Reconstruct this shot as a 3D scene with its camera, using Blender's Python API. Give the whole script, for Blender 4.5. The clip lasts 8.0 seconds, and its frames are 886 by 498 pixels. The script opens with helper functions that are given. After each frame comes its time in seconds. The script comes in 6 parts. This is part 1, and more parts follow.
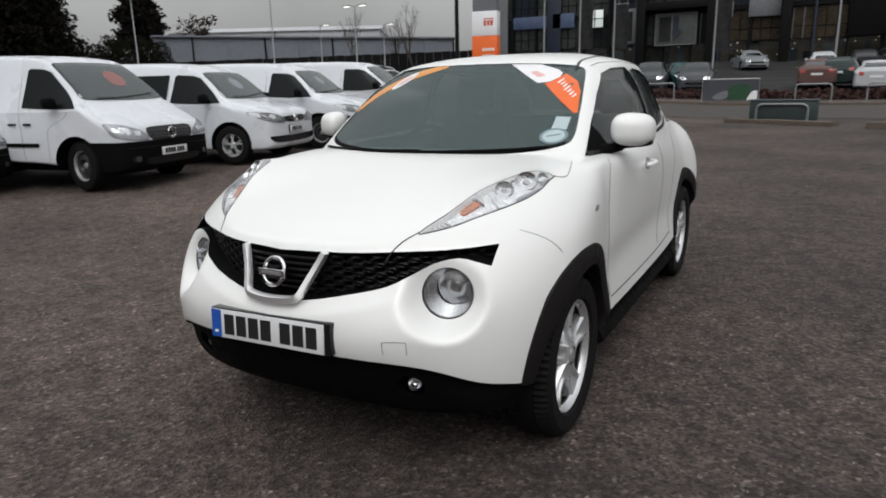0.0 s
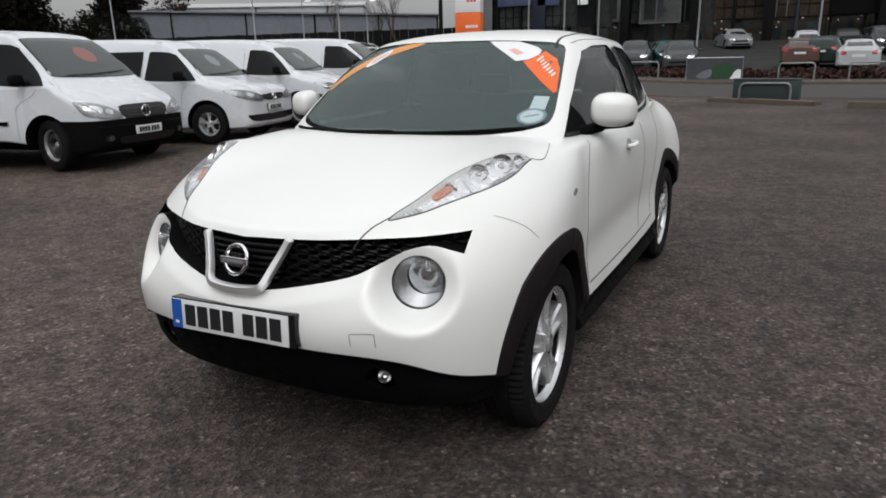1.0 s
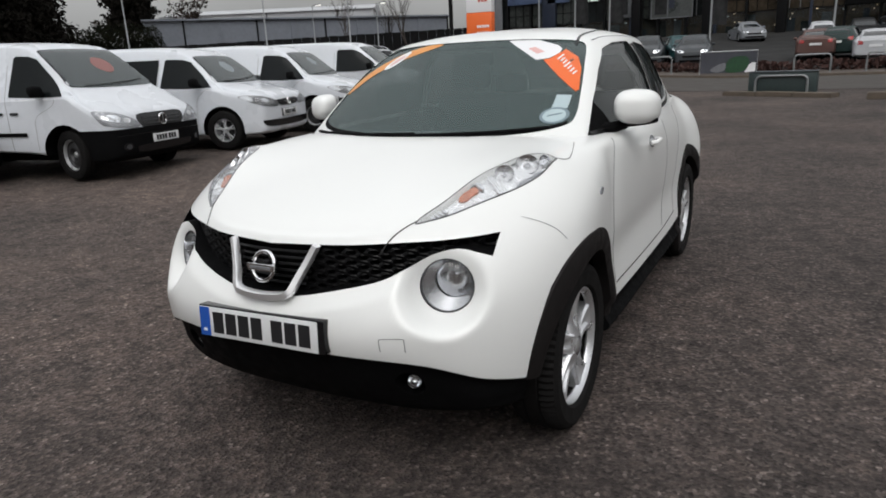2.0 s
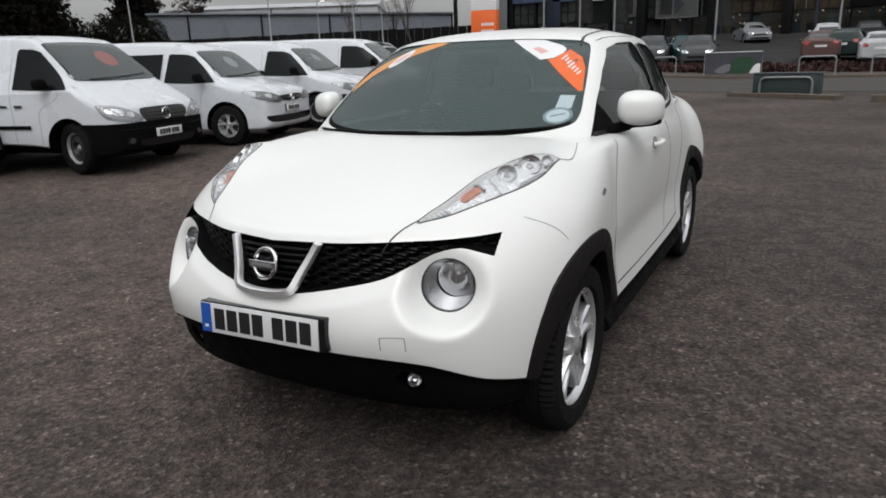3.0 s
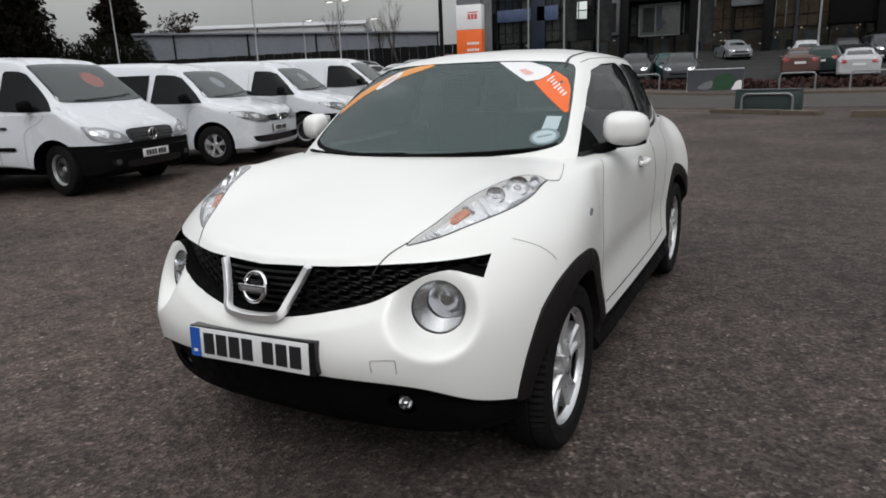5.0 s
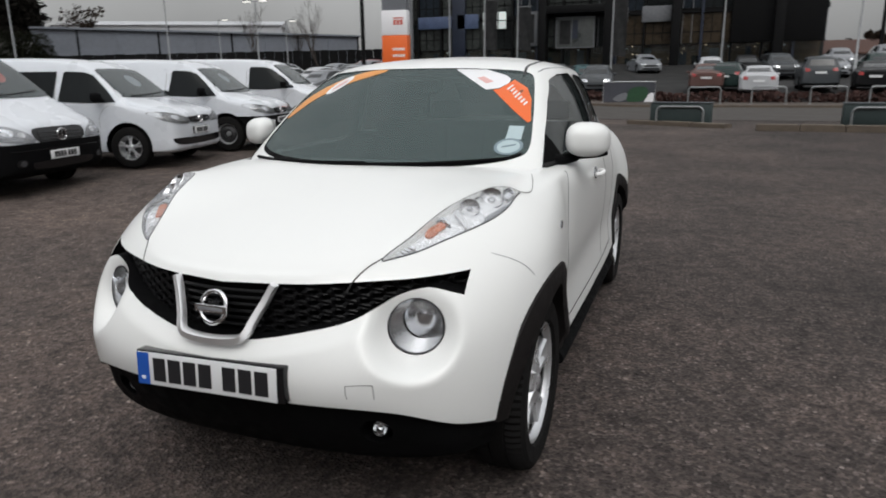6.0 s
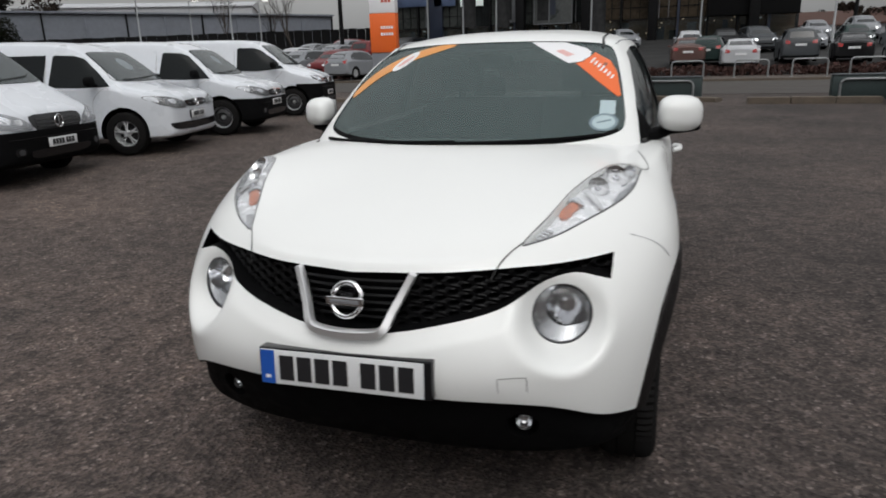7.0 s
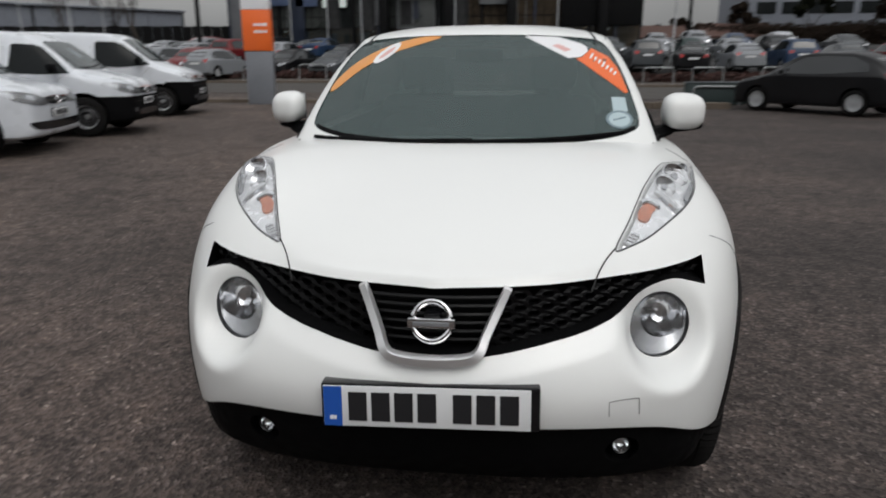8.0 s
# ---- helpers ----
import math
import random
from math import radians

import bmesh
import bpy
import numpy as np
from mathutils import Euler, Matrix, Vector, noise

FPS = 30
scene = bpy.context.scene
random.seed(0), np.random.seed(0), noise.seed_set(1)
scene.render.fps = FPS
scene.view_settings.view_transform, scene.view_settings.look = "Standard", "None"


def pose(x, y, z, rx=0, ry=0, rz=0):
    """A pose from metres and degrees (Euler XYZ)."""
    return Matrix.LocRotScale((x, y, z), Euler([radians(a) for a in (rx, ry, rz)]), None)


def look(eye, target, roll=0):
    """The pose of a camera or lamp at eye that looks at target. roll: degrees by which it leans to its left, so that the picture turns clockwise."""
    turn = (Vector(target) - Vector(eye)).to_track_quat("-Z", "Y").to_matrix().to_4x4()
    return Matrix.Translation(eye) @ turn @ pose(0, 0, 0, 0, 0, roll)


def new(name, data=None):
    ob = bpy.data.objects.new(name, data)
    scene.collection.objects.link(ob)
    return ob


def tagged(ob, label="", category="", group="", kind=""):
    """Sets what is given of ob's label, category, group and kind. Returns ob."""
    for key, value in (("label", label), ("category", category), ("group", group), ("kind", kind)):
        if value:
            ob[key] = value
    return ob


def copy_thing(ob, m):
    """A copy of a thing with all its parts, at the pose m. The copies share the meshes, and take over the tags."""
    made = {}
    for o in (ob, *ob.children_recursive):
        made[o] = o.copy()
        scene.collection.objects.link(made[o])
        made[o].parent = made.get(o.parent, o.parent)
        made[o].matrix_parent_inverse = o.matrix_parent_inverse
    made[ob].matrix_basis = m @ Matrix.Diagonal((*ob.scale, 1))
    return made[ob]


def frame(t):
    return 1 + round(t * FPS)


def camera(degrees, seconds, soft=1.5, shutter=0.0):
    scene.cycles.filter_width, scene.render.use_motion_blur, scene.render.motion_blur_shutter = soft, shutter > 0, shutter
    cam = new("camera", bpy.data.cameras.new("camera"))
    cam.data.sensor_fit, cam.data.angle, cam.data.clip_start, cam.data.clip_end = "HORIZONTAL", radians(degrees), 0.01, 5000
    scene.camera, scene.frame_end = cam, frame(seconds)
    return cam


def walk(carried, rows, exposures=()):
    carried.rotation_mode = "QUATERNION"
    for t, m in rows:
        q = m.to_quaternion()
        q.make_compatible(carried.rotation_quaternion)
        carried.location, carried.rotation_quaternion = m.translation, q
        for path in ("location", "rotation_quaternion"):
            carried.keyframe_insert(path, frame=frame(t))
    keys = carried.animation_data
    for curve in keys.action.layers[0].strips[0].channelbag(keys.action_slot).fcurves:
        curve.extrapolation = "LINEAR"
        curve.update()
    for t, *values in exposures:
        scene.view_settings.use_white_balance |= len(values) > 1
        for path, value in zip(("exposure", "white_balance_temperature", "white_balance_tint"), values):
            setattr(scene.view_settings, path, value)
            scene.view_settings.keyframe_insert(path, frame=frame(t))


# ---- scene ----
from mathutils.bvhtree import BVHTree

cam = camera(67.1, 8.0, soft=1.8, shutter=0.4)
PATH = [
    (0, (1.59, -1.554, 1.4), (0.652, 0.146, 0.919), -1.3),
    (0.5, (1.566, -1.474, 1.402), (0.585, 0.189, 0.882), -1.0),
    (1, (1.581, -1.442, 1.399), (0.69, 0.264, 0.857), -1.1),
    (1.5, (1.544, -1.442, 1.406), (0.639, 0.26, 0.875), -1.8),
    (1.7, (1.532, -1.443, 1.399), (0.607, 0.246, 0.86), -2.5),
    (2.8, (1.535, -1.443, 1.413), (0.602, 0.242, 0.874), -2.6),
    (3, (1.533, -1.443, 1.408), (0.6, 0.24, 0.862), -1.9),
    (3.5, (1.524, -1.444, 1.409), (0.587, 0.236, 0.861), -0.5),
    (4, (1.528, -1.439, 1.419), (0.598, 0.248, 0.881), -1.8),
    (4.2, (1.528, -1.446, 1.427), (0.613, 0.253, 0.901), -2.1),
    (5.3, (1.533, -1.451, 1.427), (0.625, 0.262, 0.935), -2.2),
    (5.5, (1.515, -1.441, 1.423), (0.583, 0.26, 0.937), -2.5),
    (6, (1.319, -1.418, 1.433), (0.631, 0.395, 0.945), -0.6),
    (6.5, (1.056, -1.474, 1.447), (0.414, 0.345, 0.919), -3.8),
    (7, (0.829, -1.467, 1.423), (0.208, 0.353, 0.877), -1.6),
    (7.5, (0.51, -1.371, 1.406), (-0.012, 0.478, 0.848), -4.9),
    (7.7, (0.398, -1.344, 1.405), (-0.034, 0.517, 0.813), -2.0),
    (8, (0.205, -1.365, 1.384), (-0.024, 0.546, 0.841), -0.2),
]
walk(cam, [(t, look(eye, target, roll)) for t, eye, target, roll in PATH], [(0, -0.71), (5.5, -0.74), (6.5, -0.79), (8, -0.92)])

# ---- world and light: a bright overcast sky ----
world = bpy.data.worlds.new("overcast")
scene.world = world
world.use_nodes = True
wn, wl = world.node_tree.nodes, world.node_tree.links
wn.clear()
w_out = wn.new("ShaderNodeOutputWorld")
w_bg = wn.new("ShaderNodeBackground")
w_sky = wn.new("ShaderNodeTexSky")
w_sky.sky_type = "NISHITA"
w_sky.sun_disc = False
w_sky.sun_elevation = radians(52)
w_sky.sun_rotation = radians(150)
w_sky.air_density, w_sky.dust_density = 1.6, 4.0
w_grey = wn.new("ShaderNodeHueSaturation")
w_grey.inputs["Saturation"].default_value = 0.12
w_coord = wn.new("ShaderNodeTexCoord")
w_sep = wn.new("ShaderNodeSeparateXYZ")
w_map = wn.new("ShaderNodeMapRange")
w_map.inputs["From Min"].default_value, w_map.inputs["From Max"].default_value = 0.0, 0.8
w_map.inputs["To Min"].default_value, w_map.inputs["To Max"].default_value = 4.2, 14.0
w_noise = wn.new("ShaderNodeTexNoise")
w_noise.inputs["Scale"].default_value, w_noise.inputs["Detail"].default_value = 3.0, 5.0
w_cloud = wn.new("ShaderNodeMapRange")
w_cloud.inputs["From Min"].default_value, w_cloud.inputs["From Max"].default_value = 0.3, 0.7
w_cloud.inputs["To Min"].default_value, w_cloud.inputs["To Max"].default_value = 0.85, 1.12
w_mul = wn.new("ShaderNodeMath")
w_mul.operation = "MULTIPLY"
w_col = wn.new("ShaderNodeMix")
w_col.data_type = "RGBA"
w_col.blend_type = "MULTIPLY"
w_col.inputs[0].default_value = 1.0
w_tone = wn.new("ShaderNodeMix")
w_tone.data_type = "RGBA"
w_tone.inputs[0].default_value = 0.85
w_tone.inputs[7].default_value = (0.97, 0.985, 1.0, 1)
wl.new(w_coord.outputs["Generated"], w_sep.inputs[0])
wl.new(w_sep.outputs["Z"], w_map.inputs["Value"])
wl.new(w_coord.outputs["Generated"], w_noise.inputs["Vector"])
wl.new(w_noise.outputs[0], w_cloud.inputs["Value"])
wl.new(w_map.outputs[0], w_mul.inputs[0])
wl.new(w_cloud.outputs[0], w_mul.inputs[1])
wl.new(w_sky.outputs[0], w_grey.inputs["Color"])
wl.new(w_grey.outputs[0], w_tone.inputs[6])
wl.new(w_tone.outputs[2], w_col.inputs[6])
wl.new(w_mul.outputs[0], w_col.inputs[7])
wl.new(w_col.outputs[2], w_bg.inputs["Color"])
w_bg.inputs["Strength"].default_value = 0.085
wl.new(w_bg.outputs[0], w_out.inputs[0])

sun = new("sun", bpy.data.lights.new("sun", "SUN"))
sun.data.energy, sun.data.angle, sun.data.color = 0.6, radians(40), (1.0, 0.97, 0.93)
sun.matrix_world = look((6, -10, 15), (0, 0, 0))


# ---- materials ----
def material(name, color, rough=0.5, metal=0.0, coat=0.0, vary=0.0, scale=8.0, bump=0.0, bump_scale=80.0, spec=0.5, transmission=0.0, alpha=1.0, emit=0.0, dirt=None):
    """A principled surface with variation of tone at two scales and fine relief."""
    m = bpy.data.materials.new(name)
    m.use_nodes = True
    n, l = m.node_tree.nodes, m.node_tree.links
    b = n["Principled BSDF"]
    b.inputs["Base Color"].default_value = (*color, 1)
    b.inputs["Roughness"].default_value = rough
    b.inputs["Metallic"].default_value = metal
    b.inputs["Coat Weight"].default_value = coat
    b.inputs["Coat Roughness"].default_value = 0.04
    b.inputs["Specular IOR Level"].default_value = spec
    b.inputs["Transmission Weight"].default_value = transmission
    b.inputs["Alpha"].default_value = alpha
    if emit:
        b.inputs["Emission Color"].default_value = (*color, 1)
        b.inputs["Emission Strength"].default_value = emit
    co = n.new("ShaderNodeTexCoord")
    if vary:
        big, small = n.new("ShaderNodeTexNoise"), n.new("ShaderNodeTexNoise")
        big.inputs["Scale"].default_value, big.inputs["Detail"].default_value = scale, 4
        small.inputs["Scale"].default_value, small.inputs["Detail"].default_value = scale * 9, 3
        add = n.new("ShaderNodeMath")
        add.operation = "ADD"
        rng = n.new("ShaderNodeMapRange")
        rng.inputs["From Min"].default_value, rng.inputs["From Max"].default_value = 0.65, 1.35
        rng.inputs["To Min"].default_value, rng.inputs["To Max"].default_value = 1 - vary, 1 + vary
        mul = n.new("ShaderNodeMix")
        mul.data_type, mul.blend_type = "RGBA", "MULTIPLY"
        mul.inputs[0].default_value = 1
        mul.inputs[6].default_value = (*color, 1)
        for t in (big, small):
            l.new(co.outputs["Object"], t.inputs["Vector"])
        l.new(big.outputs[0], add.inputs[0])
        l.new(small.outputs[0], add.inputs[1])
        l.new(add.outputs[0], rng.inputs["Value"])
        l.new(rng.outputs[0], mul.inputs[7])
        l.new(mul.outputs[2], b.inputs["Base Color"])
        rr = n.new("ShaderNodeMapRange")
        rr.inputs["From Min"].default_value, rr.inputs["From Max"].default_value = 0.3, 0.7
        rr.inputs["To Min"].default_value, rr.inputs["To Max"].default_value = max(rough - 0.12, 0.02), min(rough + 0.12, 1)
        l.new(big.outputs[0], rr.inputs["Value"])
        l.new(rr.outputs[0], b.inputs["Roughness"])
    if bump:
        g = n.new("ShaderNodeTexNoise")
        g.inputs["Scale"].default_value, g.inputs["Detail"].default_value = bump_scale, 4
        bp = n.new("ShaderNodeBump")
        bp.inputs["Strength"].default_value, bp.inputs["Distance"].default_value = bump, 0.01
        l.new(co.outputs["Object"], g.inputs["Vector"])
        l.new(g.outputs[0], bp.inputs["Height"])
        l.new(bp.outputs[0], b.inputs["Normal"])
    return m


def glass(name, tint, opacity, rough=0.02, mirror=0.045, edge=0.85, thin=0.82):
    """Tinted pane: light passes through, dimmed by the tint, with a diffuse body and a mirror-like coat."""
    m = bpy.data.materials.new(name)
    m.use_nodes = True
    n, l = m.node_tree.nodes, m.node_tree.links
    n.remove(n["Principled BSDF"])
    out = n["Material Output"]
    clear, body, gloss, mix, mix2, fres = (n.new(k) for k in ("ShaderNodeBsdfTransparent", "ShaderNodeBsdfDiffuse", "ShaderNodeBsdfGlossy", "ShaderNodeMixShader", "ShaderNodeMixShader", "ShaderNodeLayerWeight"))
    power, scale_, base = (n.new("ShaderNodeMath") for _ in range(3))
    power.operation, scale_.operation, base.operation = "POWER", "MULTIPLY", "ADD"
    power.inputs[1].default_value, scale_.inputs[1].default_value, base.inputs[1].default_value = 4.0, edge, mirror
    clear.inputs[0].default_value = (*[thin + (1 - thin) * t for t in tint], 1)
    body.inputs[0].default_value = (*tint, 1)
    gloss.inputs["Roughness"].default_value = rough
    fres.inputs["Blend"].default_value = 0.5
    l.new(fres.outputs["Facing"], power.inputs[0])
    l.new(power.outputs[0], scale_.inputs[0])
    l.new(scale_.outputs[0], base.inputs[0])
    mix.inputs[0].default_value = opacity
    l.new(clear.outputs[0], mix.inputs[1])
    l.new(body.outputs[0], mix.inputs[2])
    l.new(base.outputs[0], mix2.inputs[0])
    l.new(mix.outputs[0], mix2.inputs[1])
    l.new(gloss.outputs[0], mix2.inputs[2])
    l.new(mix2.outputs[0], out.inputs["Surface"])
    return m


def asphalt_material():
    m = bpy.data.materials.new("worn_asphalt")
    m.use_nodes = True
    n, l = m.node_tree.nodes, m.node_tree.links
    b = n["Principled BSDF"]
    co = n.new("ShaderNodeTexCoord")

    def noise_tex(scale, detail=4, rough=0.55):
        t = n.new("ShaderNodeTexNoise")
        t.inputs["Scale"].default_value, t.inputs["Detail"].default_value, t.inputs["Roughness"].default_value = scale, detail, rough
        l.new(co.outputs["Object"], t.inputs["Vector"])
        return t

    def ramp(src, stops):
        r = n.new("ShaderNodeValToRGB")
        while len(r.color_ramp.elements) < len(stops):
            r.color_ramp.elements.new(0.5)
        for e, (p, c) in zip(r.color_ramp.elements, stops):
            e.position, e.color = p, (*c, 1)
        l.new(src, r.inputs[0])
        return r

    def mix(a, c, fac, mode="MULTIPLY"):
        x = n.new("ShaderNodeMix")
        x.data_type, x.blend_type = "RGBA", mode
        x.inputs[0].default_value = fac
        l.new(a, x.inputs[6])
        l.new(c, x.inputs[7])
        return x.outputs[2]

    grains = n.new("ShaderNodeTexVoronoi")
    grains.inputs["Scale"].default_value = 70
    l.new(co.outputs["Object"], grains.inputs["Vector"])
    stone = ramp(grains.outputs["Color"], [(0.0, (0.022, 0.0185, 0.0175)), (0.40, (0.055, 0.0468, 0.0438)), (0.80, (0.092, 0.0795, 0.0745)), (0.93, (0.17, 0.152, 0.144)), (1.0, (0.30, 0.275, 0.262))])
    patches = ramp(noise_tex(0.45, 6, 0.6).outputs[0], [(0.3, (0.62, 0.60, 0.595)), (0.5, (1.02, 0.965, 0.945)), (0.68, (1.45, 1.32, 1.25))])
    blot = ramp(noise_tex(6.5, 5, 0.65).outputs[0], [(0.32, (0.54, 0.53, 0.53)), (0.5, (1, 1, 1)), (0.70, (1.46, 1.41, 1.36))])
    fine = ramp(noise_tex(28, 3, 0.6).outputs[0], [(0.3, (0.57, 0.565, 0.565)), (0.52, (1.01, 1.0, 0.99)), (0.72, (1.48, 1.43, 1.39))])
    c = mix(stone.outputs[0], patches.outputs[0], 1.0)
    c = mix(c, blot.outputs[0], 1.0)
    c = mix(c, fine.outputs[0], 1.0)
    # the asphalt gets darker towards +x, along an uneven line
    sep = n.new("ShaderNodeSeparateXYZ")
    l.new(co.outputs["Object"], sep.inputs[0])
    x_fall, sway = n.new("ShaderNodeMath"), n.new("ShaderNodeMath")
    x_fall.operation, sway.operation = "MULTIPLY", "ADD"
    x_fall.inputs[1].default_value = 0.085
    l.new(sep.outputs["X"], x_fall.inputs[0])
    l.new(x_fall.outputs[0], sway.inputs[0])
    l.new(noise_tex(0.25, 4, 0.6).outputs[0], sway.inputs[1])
    x_tone = ramp(sway.outputs[0], [(0.25, (1.15, 1.13, 1.11)), (0.55, (0.95, 0.95, 0.955)), (0.95, (0.66, 0.66, 0.67))])
    c = mix(c, x_tone.outputs[0], 1.0)
    l.new(c, b.inputs["Base Color"])
    b.inputs["Roughness"].default_value = 0.85
    b.inputs["Specular IOR Level"].default_value = 0.3
    h = n.new("ShaderNodeMath")
    h.operation = "ADD"
    l.new(grains.outputs["Distance"], h.inputs[0])
    l.new(noise_tex(30, 3).outputs[0], h.inputs[1])
    bp = n.new("ShaderNodeBump")
    bp.inputs["Strength"].default_value, bp.inputs["Distance"].default_value = 0.7, 0.011
    l.new(h.outputs[0], bp.inputs["Height"])
    l.new(bp.outputs[0], b.inputs["Normal"])
    return m


WHITE = material("white_car_paint", (0.80, 0.81, 0.80), rough=0.30, coat=0.35)
WHITE.node_tree.nodes["Principled BSDF"].inputs["Coat Roughness"].default_value = 0.10
VAN_WHITE = material("white_van_paint", (0.62, 0.645, 0.685), rough=0.3, coat=0.4, vary=0.03, scale=1.5)
BLACK_PLASTIC = material("black_textured_plastic", (0.004, 0.004, 0.0044), rough=0.7, vary=0.15, scale=20, bump=0.08, bump_scale=400, spec=0.05)
CLADDING = material("dark_grey_cladding", (0.011, 0.0095, 0.0095), rough=0.65, spec=0.15, vary=0.15, scale=15, bump=0.1, bump_scale=300)
GLOSS_BLACK = material("gloss_black", (0.006, 0.006, 0.007), rough=0.25)
GRILLE_BLACK = material("satin_black_grille_plastic", (0.004, 0.004, 0.0045), rough=0.45, spec=0.22, vary=0.1, scale=30)
LAMP_DARK = material("smoked_lamp_housing", (0.06, 0.062, 0.066), rough=0.3, metal=0.3)
SOFT_SEAM = material("narrow_shut_line", (0.22, 0.22, 0.22), rough=0.9)
SEAM = material("shut_line_shadow_gap", (0.02, 0.02, 0.02), rough=0.9)
RUBBER = material("tyre_rubber", (0.009, 0.0085, 0.0085), rough=0.85, vary=0.25, scale=12, bump=0.15, bump_scale=120, spec=0.12)
CHROME = material("satin_chrome", (0.78, 0.78, 0.79), rough=0.16, metal=1.0)
TRIM_SATIN = material("satin_silver_trim", (0.86, 0.86, 0.87), rough=0.36, metal=0.8)
ALLOY = material("silver_alloy", (0.70, 0.71, 0.73), rough=0.34, metal=0.75, vary=0.05, scale=12)
ALLOY_DARK = material("brake_shadowed_metal", (0.05, 0.05, 0.052), rough=0.5, metal=0.6)
STEEL_WHEEL = material("steel_wheel_cover", (0.42, 0.43, 0.44), rough=0.4, metal=0.5, vary=0.1, scale=14)
REFLECTOR = material("lamp_reflector", (0.72, 0.73, 0.75), rough=0.12, metal=1.0)
LAMP_GREY = material("lamp_inner_grey", (0.30, 0.31, 0.33), rough=0.25, metal=0.4)
LAMP_BEZEL = material("lamp_grey_chrome_bezel", (0.50, 0.51, 0.53), rough=0.24, metal=0.9)
LAMP_SILVER = material("lamp_silver_housing", (0.80, 0.81, 0.83), rough=0.22, metal=0.45, vary=0.12, scale=30)
AMBER = material("amber_indicator", (0.46, 0.13, 0.05), rough=0.2, coat=0.6, vary=0.45, scale=45)
LENS = glass("lamp_lens", (0.95, 0.96, 0.97), 0.03, mirror=0.03, edge=0.35)
# the windscreen's strong diffuse body carries the veil of reflected sky as colour
SCREEN = glass("windscreen_glass", (0.104, 0.146, 0.146), 0.42, mirror=0.03, edge=0.4, thin=0.62)
SIDE_GLASS = glass("side_glass", (0.07, 0.09, 0.09), 0.12, mirror=0.025, edge=0.45)
VAN_GLASS = glass("van_glass", (0.115, 0.135, 0.14), 0.45, mirror=0.035, edge=0.6)
VAN_SIDE = glass("van_side_glass", (0.008, 0.010, 0.011), 0.9, mirror=0.015, edge=0.15)
PRIVACY = material("dark_tinted_glass", (0.010, 0.012, 0.014), rough=0.05, spec=0.6)
INTERIOR = material("black_cabin_trim", (0.018, 0.018, 0.019), rough=0.7, vary=0.2, scale=9)
SEAT = material("dark_grey_seat_cloth", (0.05, 0.05, 0.054), rough=0.9, vary=0.2, scale=25)
PLATE_WHITE = material("white_reflective_plate", (0.72, 0.73, 0.74), rough=0.35)
PLATE_BLUE = material("blue_plate_strip", (0.015, 0.09, 0.42), rough=0.35)
PLATE_BLACK = material("black_plate_print", (0.012, 0.012, 0.014), rough=0.5)
ORANGE = material("orange_vinyl", (0.80, 0.14, 0.02), rough=0.4)
VINYL_WHITE = material("white_vinyl", (0.80, 0.80, 0.82), rough=0.4)
PALE_RED = material("pale_red_print", (0.70, 0.42, 0.40), rough=0.5)
PAPER_BLUE = material("pale_blue_paper", (0.42, 0.52, 0.55), rough=0.6)
PAPER_GREY = material("grey_blue_print", (0.17, 0.23, 0.26), rough=0.6)
PINK_REFLECTION = material("painted_pinkish_reflection", (0.26, 0.12, 0.11), rough=0.6)
GREY_DISC = material("grey_paper_disc", (0.22, 0.25, 0.265), rough=0.6)
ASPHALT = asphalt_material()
CONCRETE = material("weathered_concrete", (0.066, 0.052, 0.043), rough=0.85, vary=0.35, scale=2, bump=0.3, bump_scale=40)
KERB = material("worn_kerb_stone", (0.10, 0.079, 0.060), rough=0.9, vary=0.35, scale=4, bump=0.3, bump_scale=30)
ROAD = material("road_surface", (0.046, 0.040, 0.036), rough=0.9, vary=0.25, scale=1.2, bump=0.2, bump_scale=60)
HEDGE_RED = material("dark_red_brown_planting", (0.045, 0.018, 0.014), rough=0.9, vary=0.5, scale=8)
GALV = material("galvanised_steel", (0.24, 0.25, 0.255), rough=0.5, metal=0.6, vary=0.12, scale=10)
GREEN_GREY = material("green_grey_panel", (0.022, 0.036, 0.036), rough=0.6, vary=0.2, scale=4)


# ---- geometry helpers ----
def part(name, bm, mat, parent=None, label="", smooth=35, mats=()):
    """Links a bmesh (or mesh) as one object, under a thing or a part."""
    if isinstance(bm, bpy.types.Mesh):
        me = bm
        me.name = name
    else:
        me = bpy.data.meshes.new(name)
        bm.to_mesh(me)
        bm.free()
    if mat is not None:
        me.materials.clear()
        for m in (mat, *mats):
            me.materials.append(m)
    if smooth:
        me.polygons.foreach_set("use_smooth", [True] * len(me.polygons))
        me.set_sharp_from_angle(angle=radians(smooth))
    ob = new(name, me)
    if parent is not None:
        ob.parent = parent
    if label:
        tagged(ob, label)
    return ob


def thing(name, label, category, group="", kind="", at=None):
    ob = new(name)
    ob.empty_display_size = 0.2
    if at is not None:
        ob.matrix_basis = at
    return tagged(ob, label, category, group, kind)


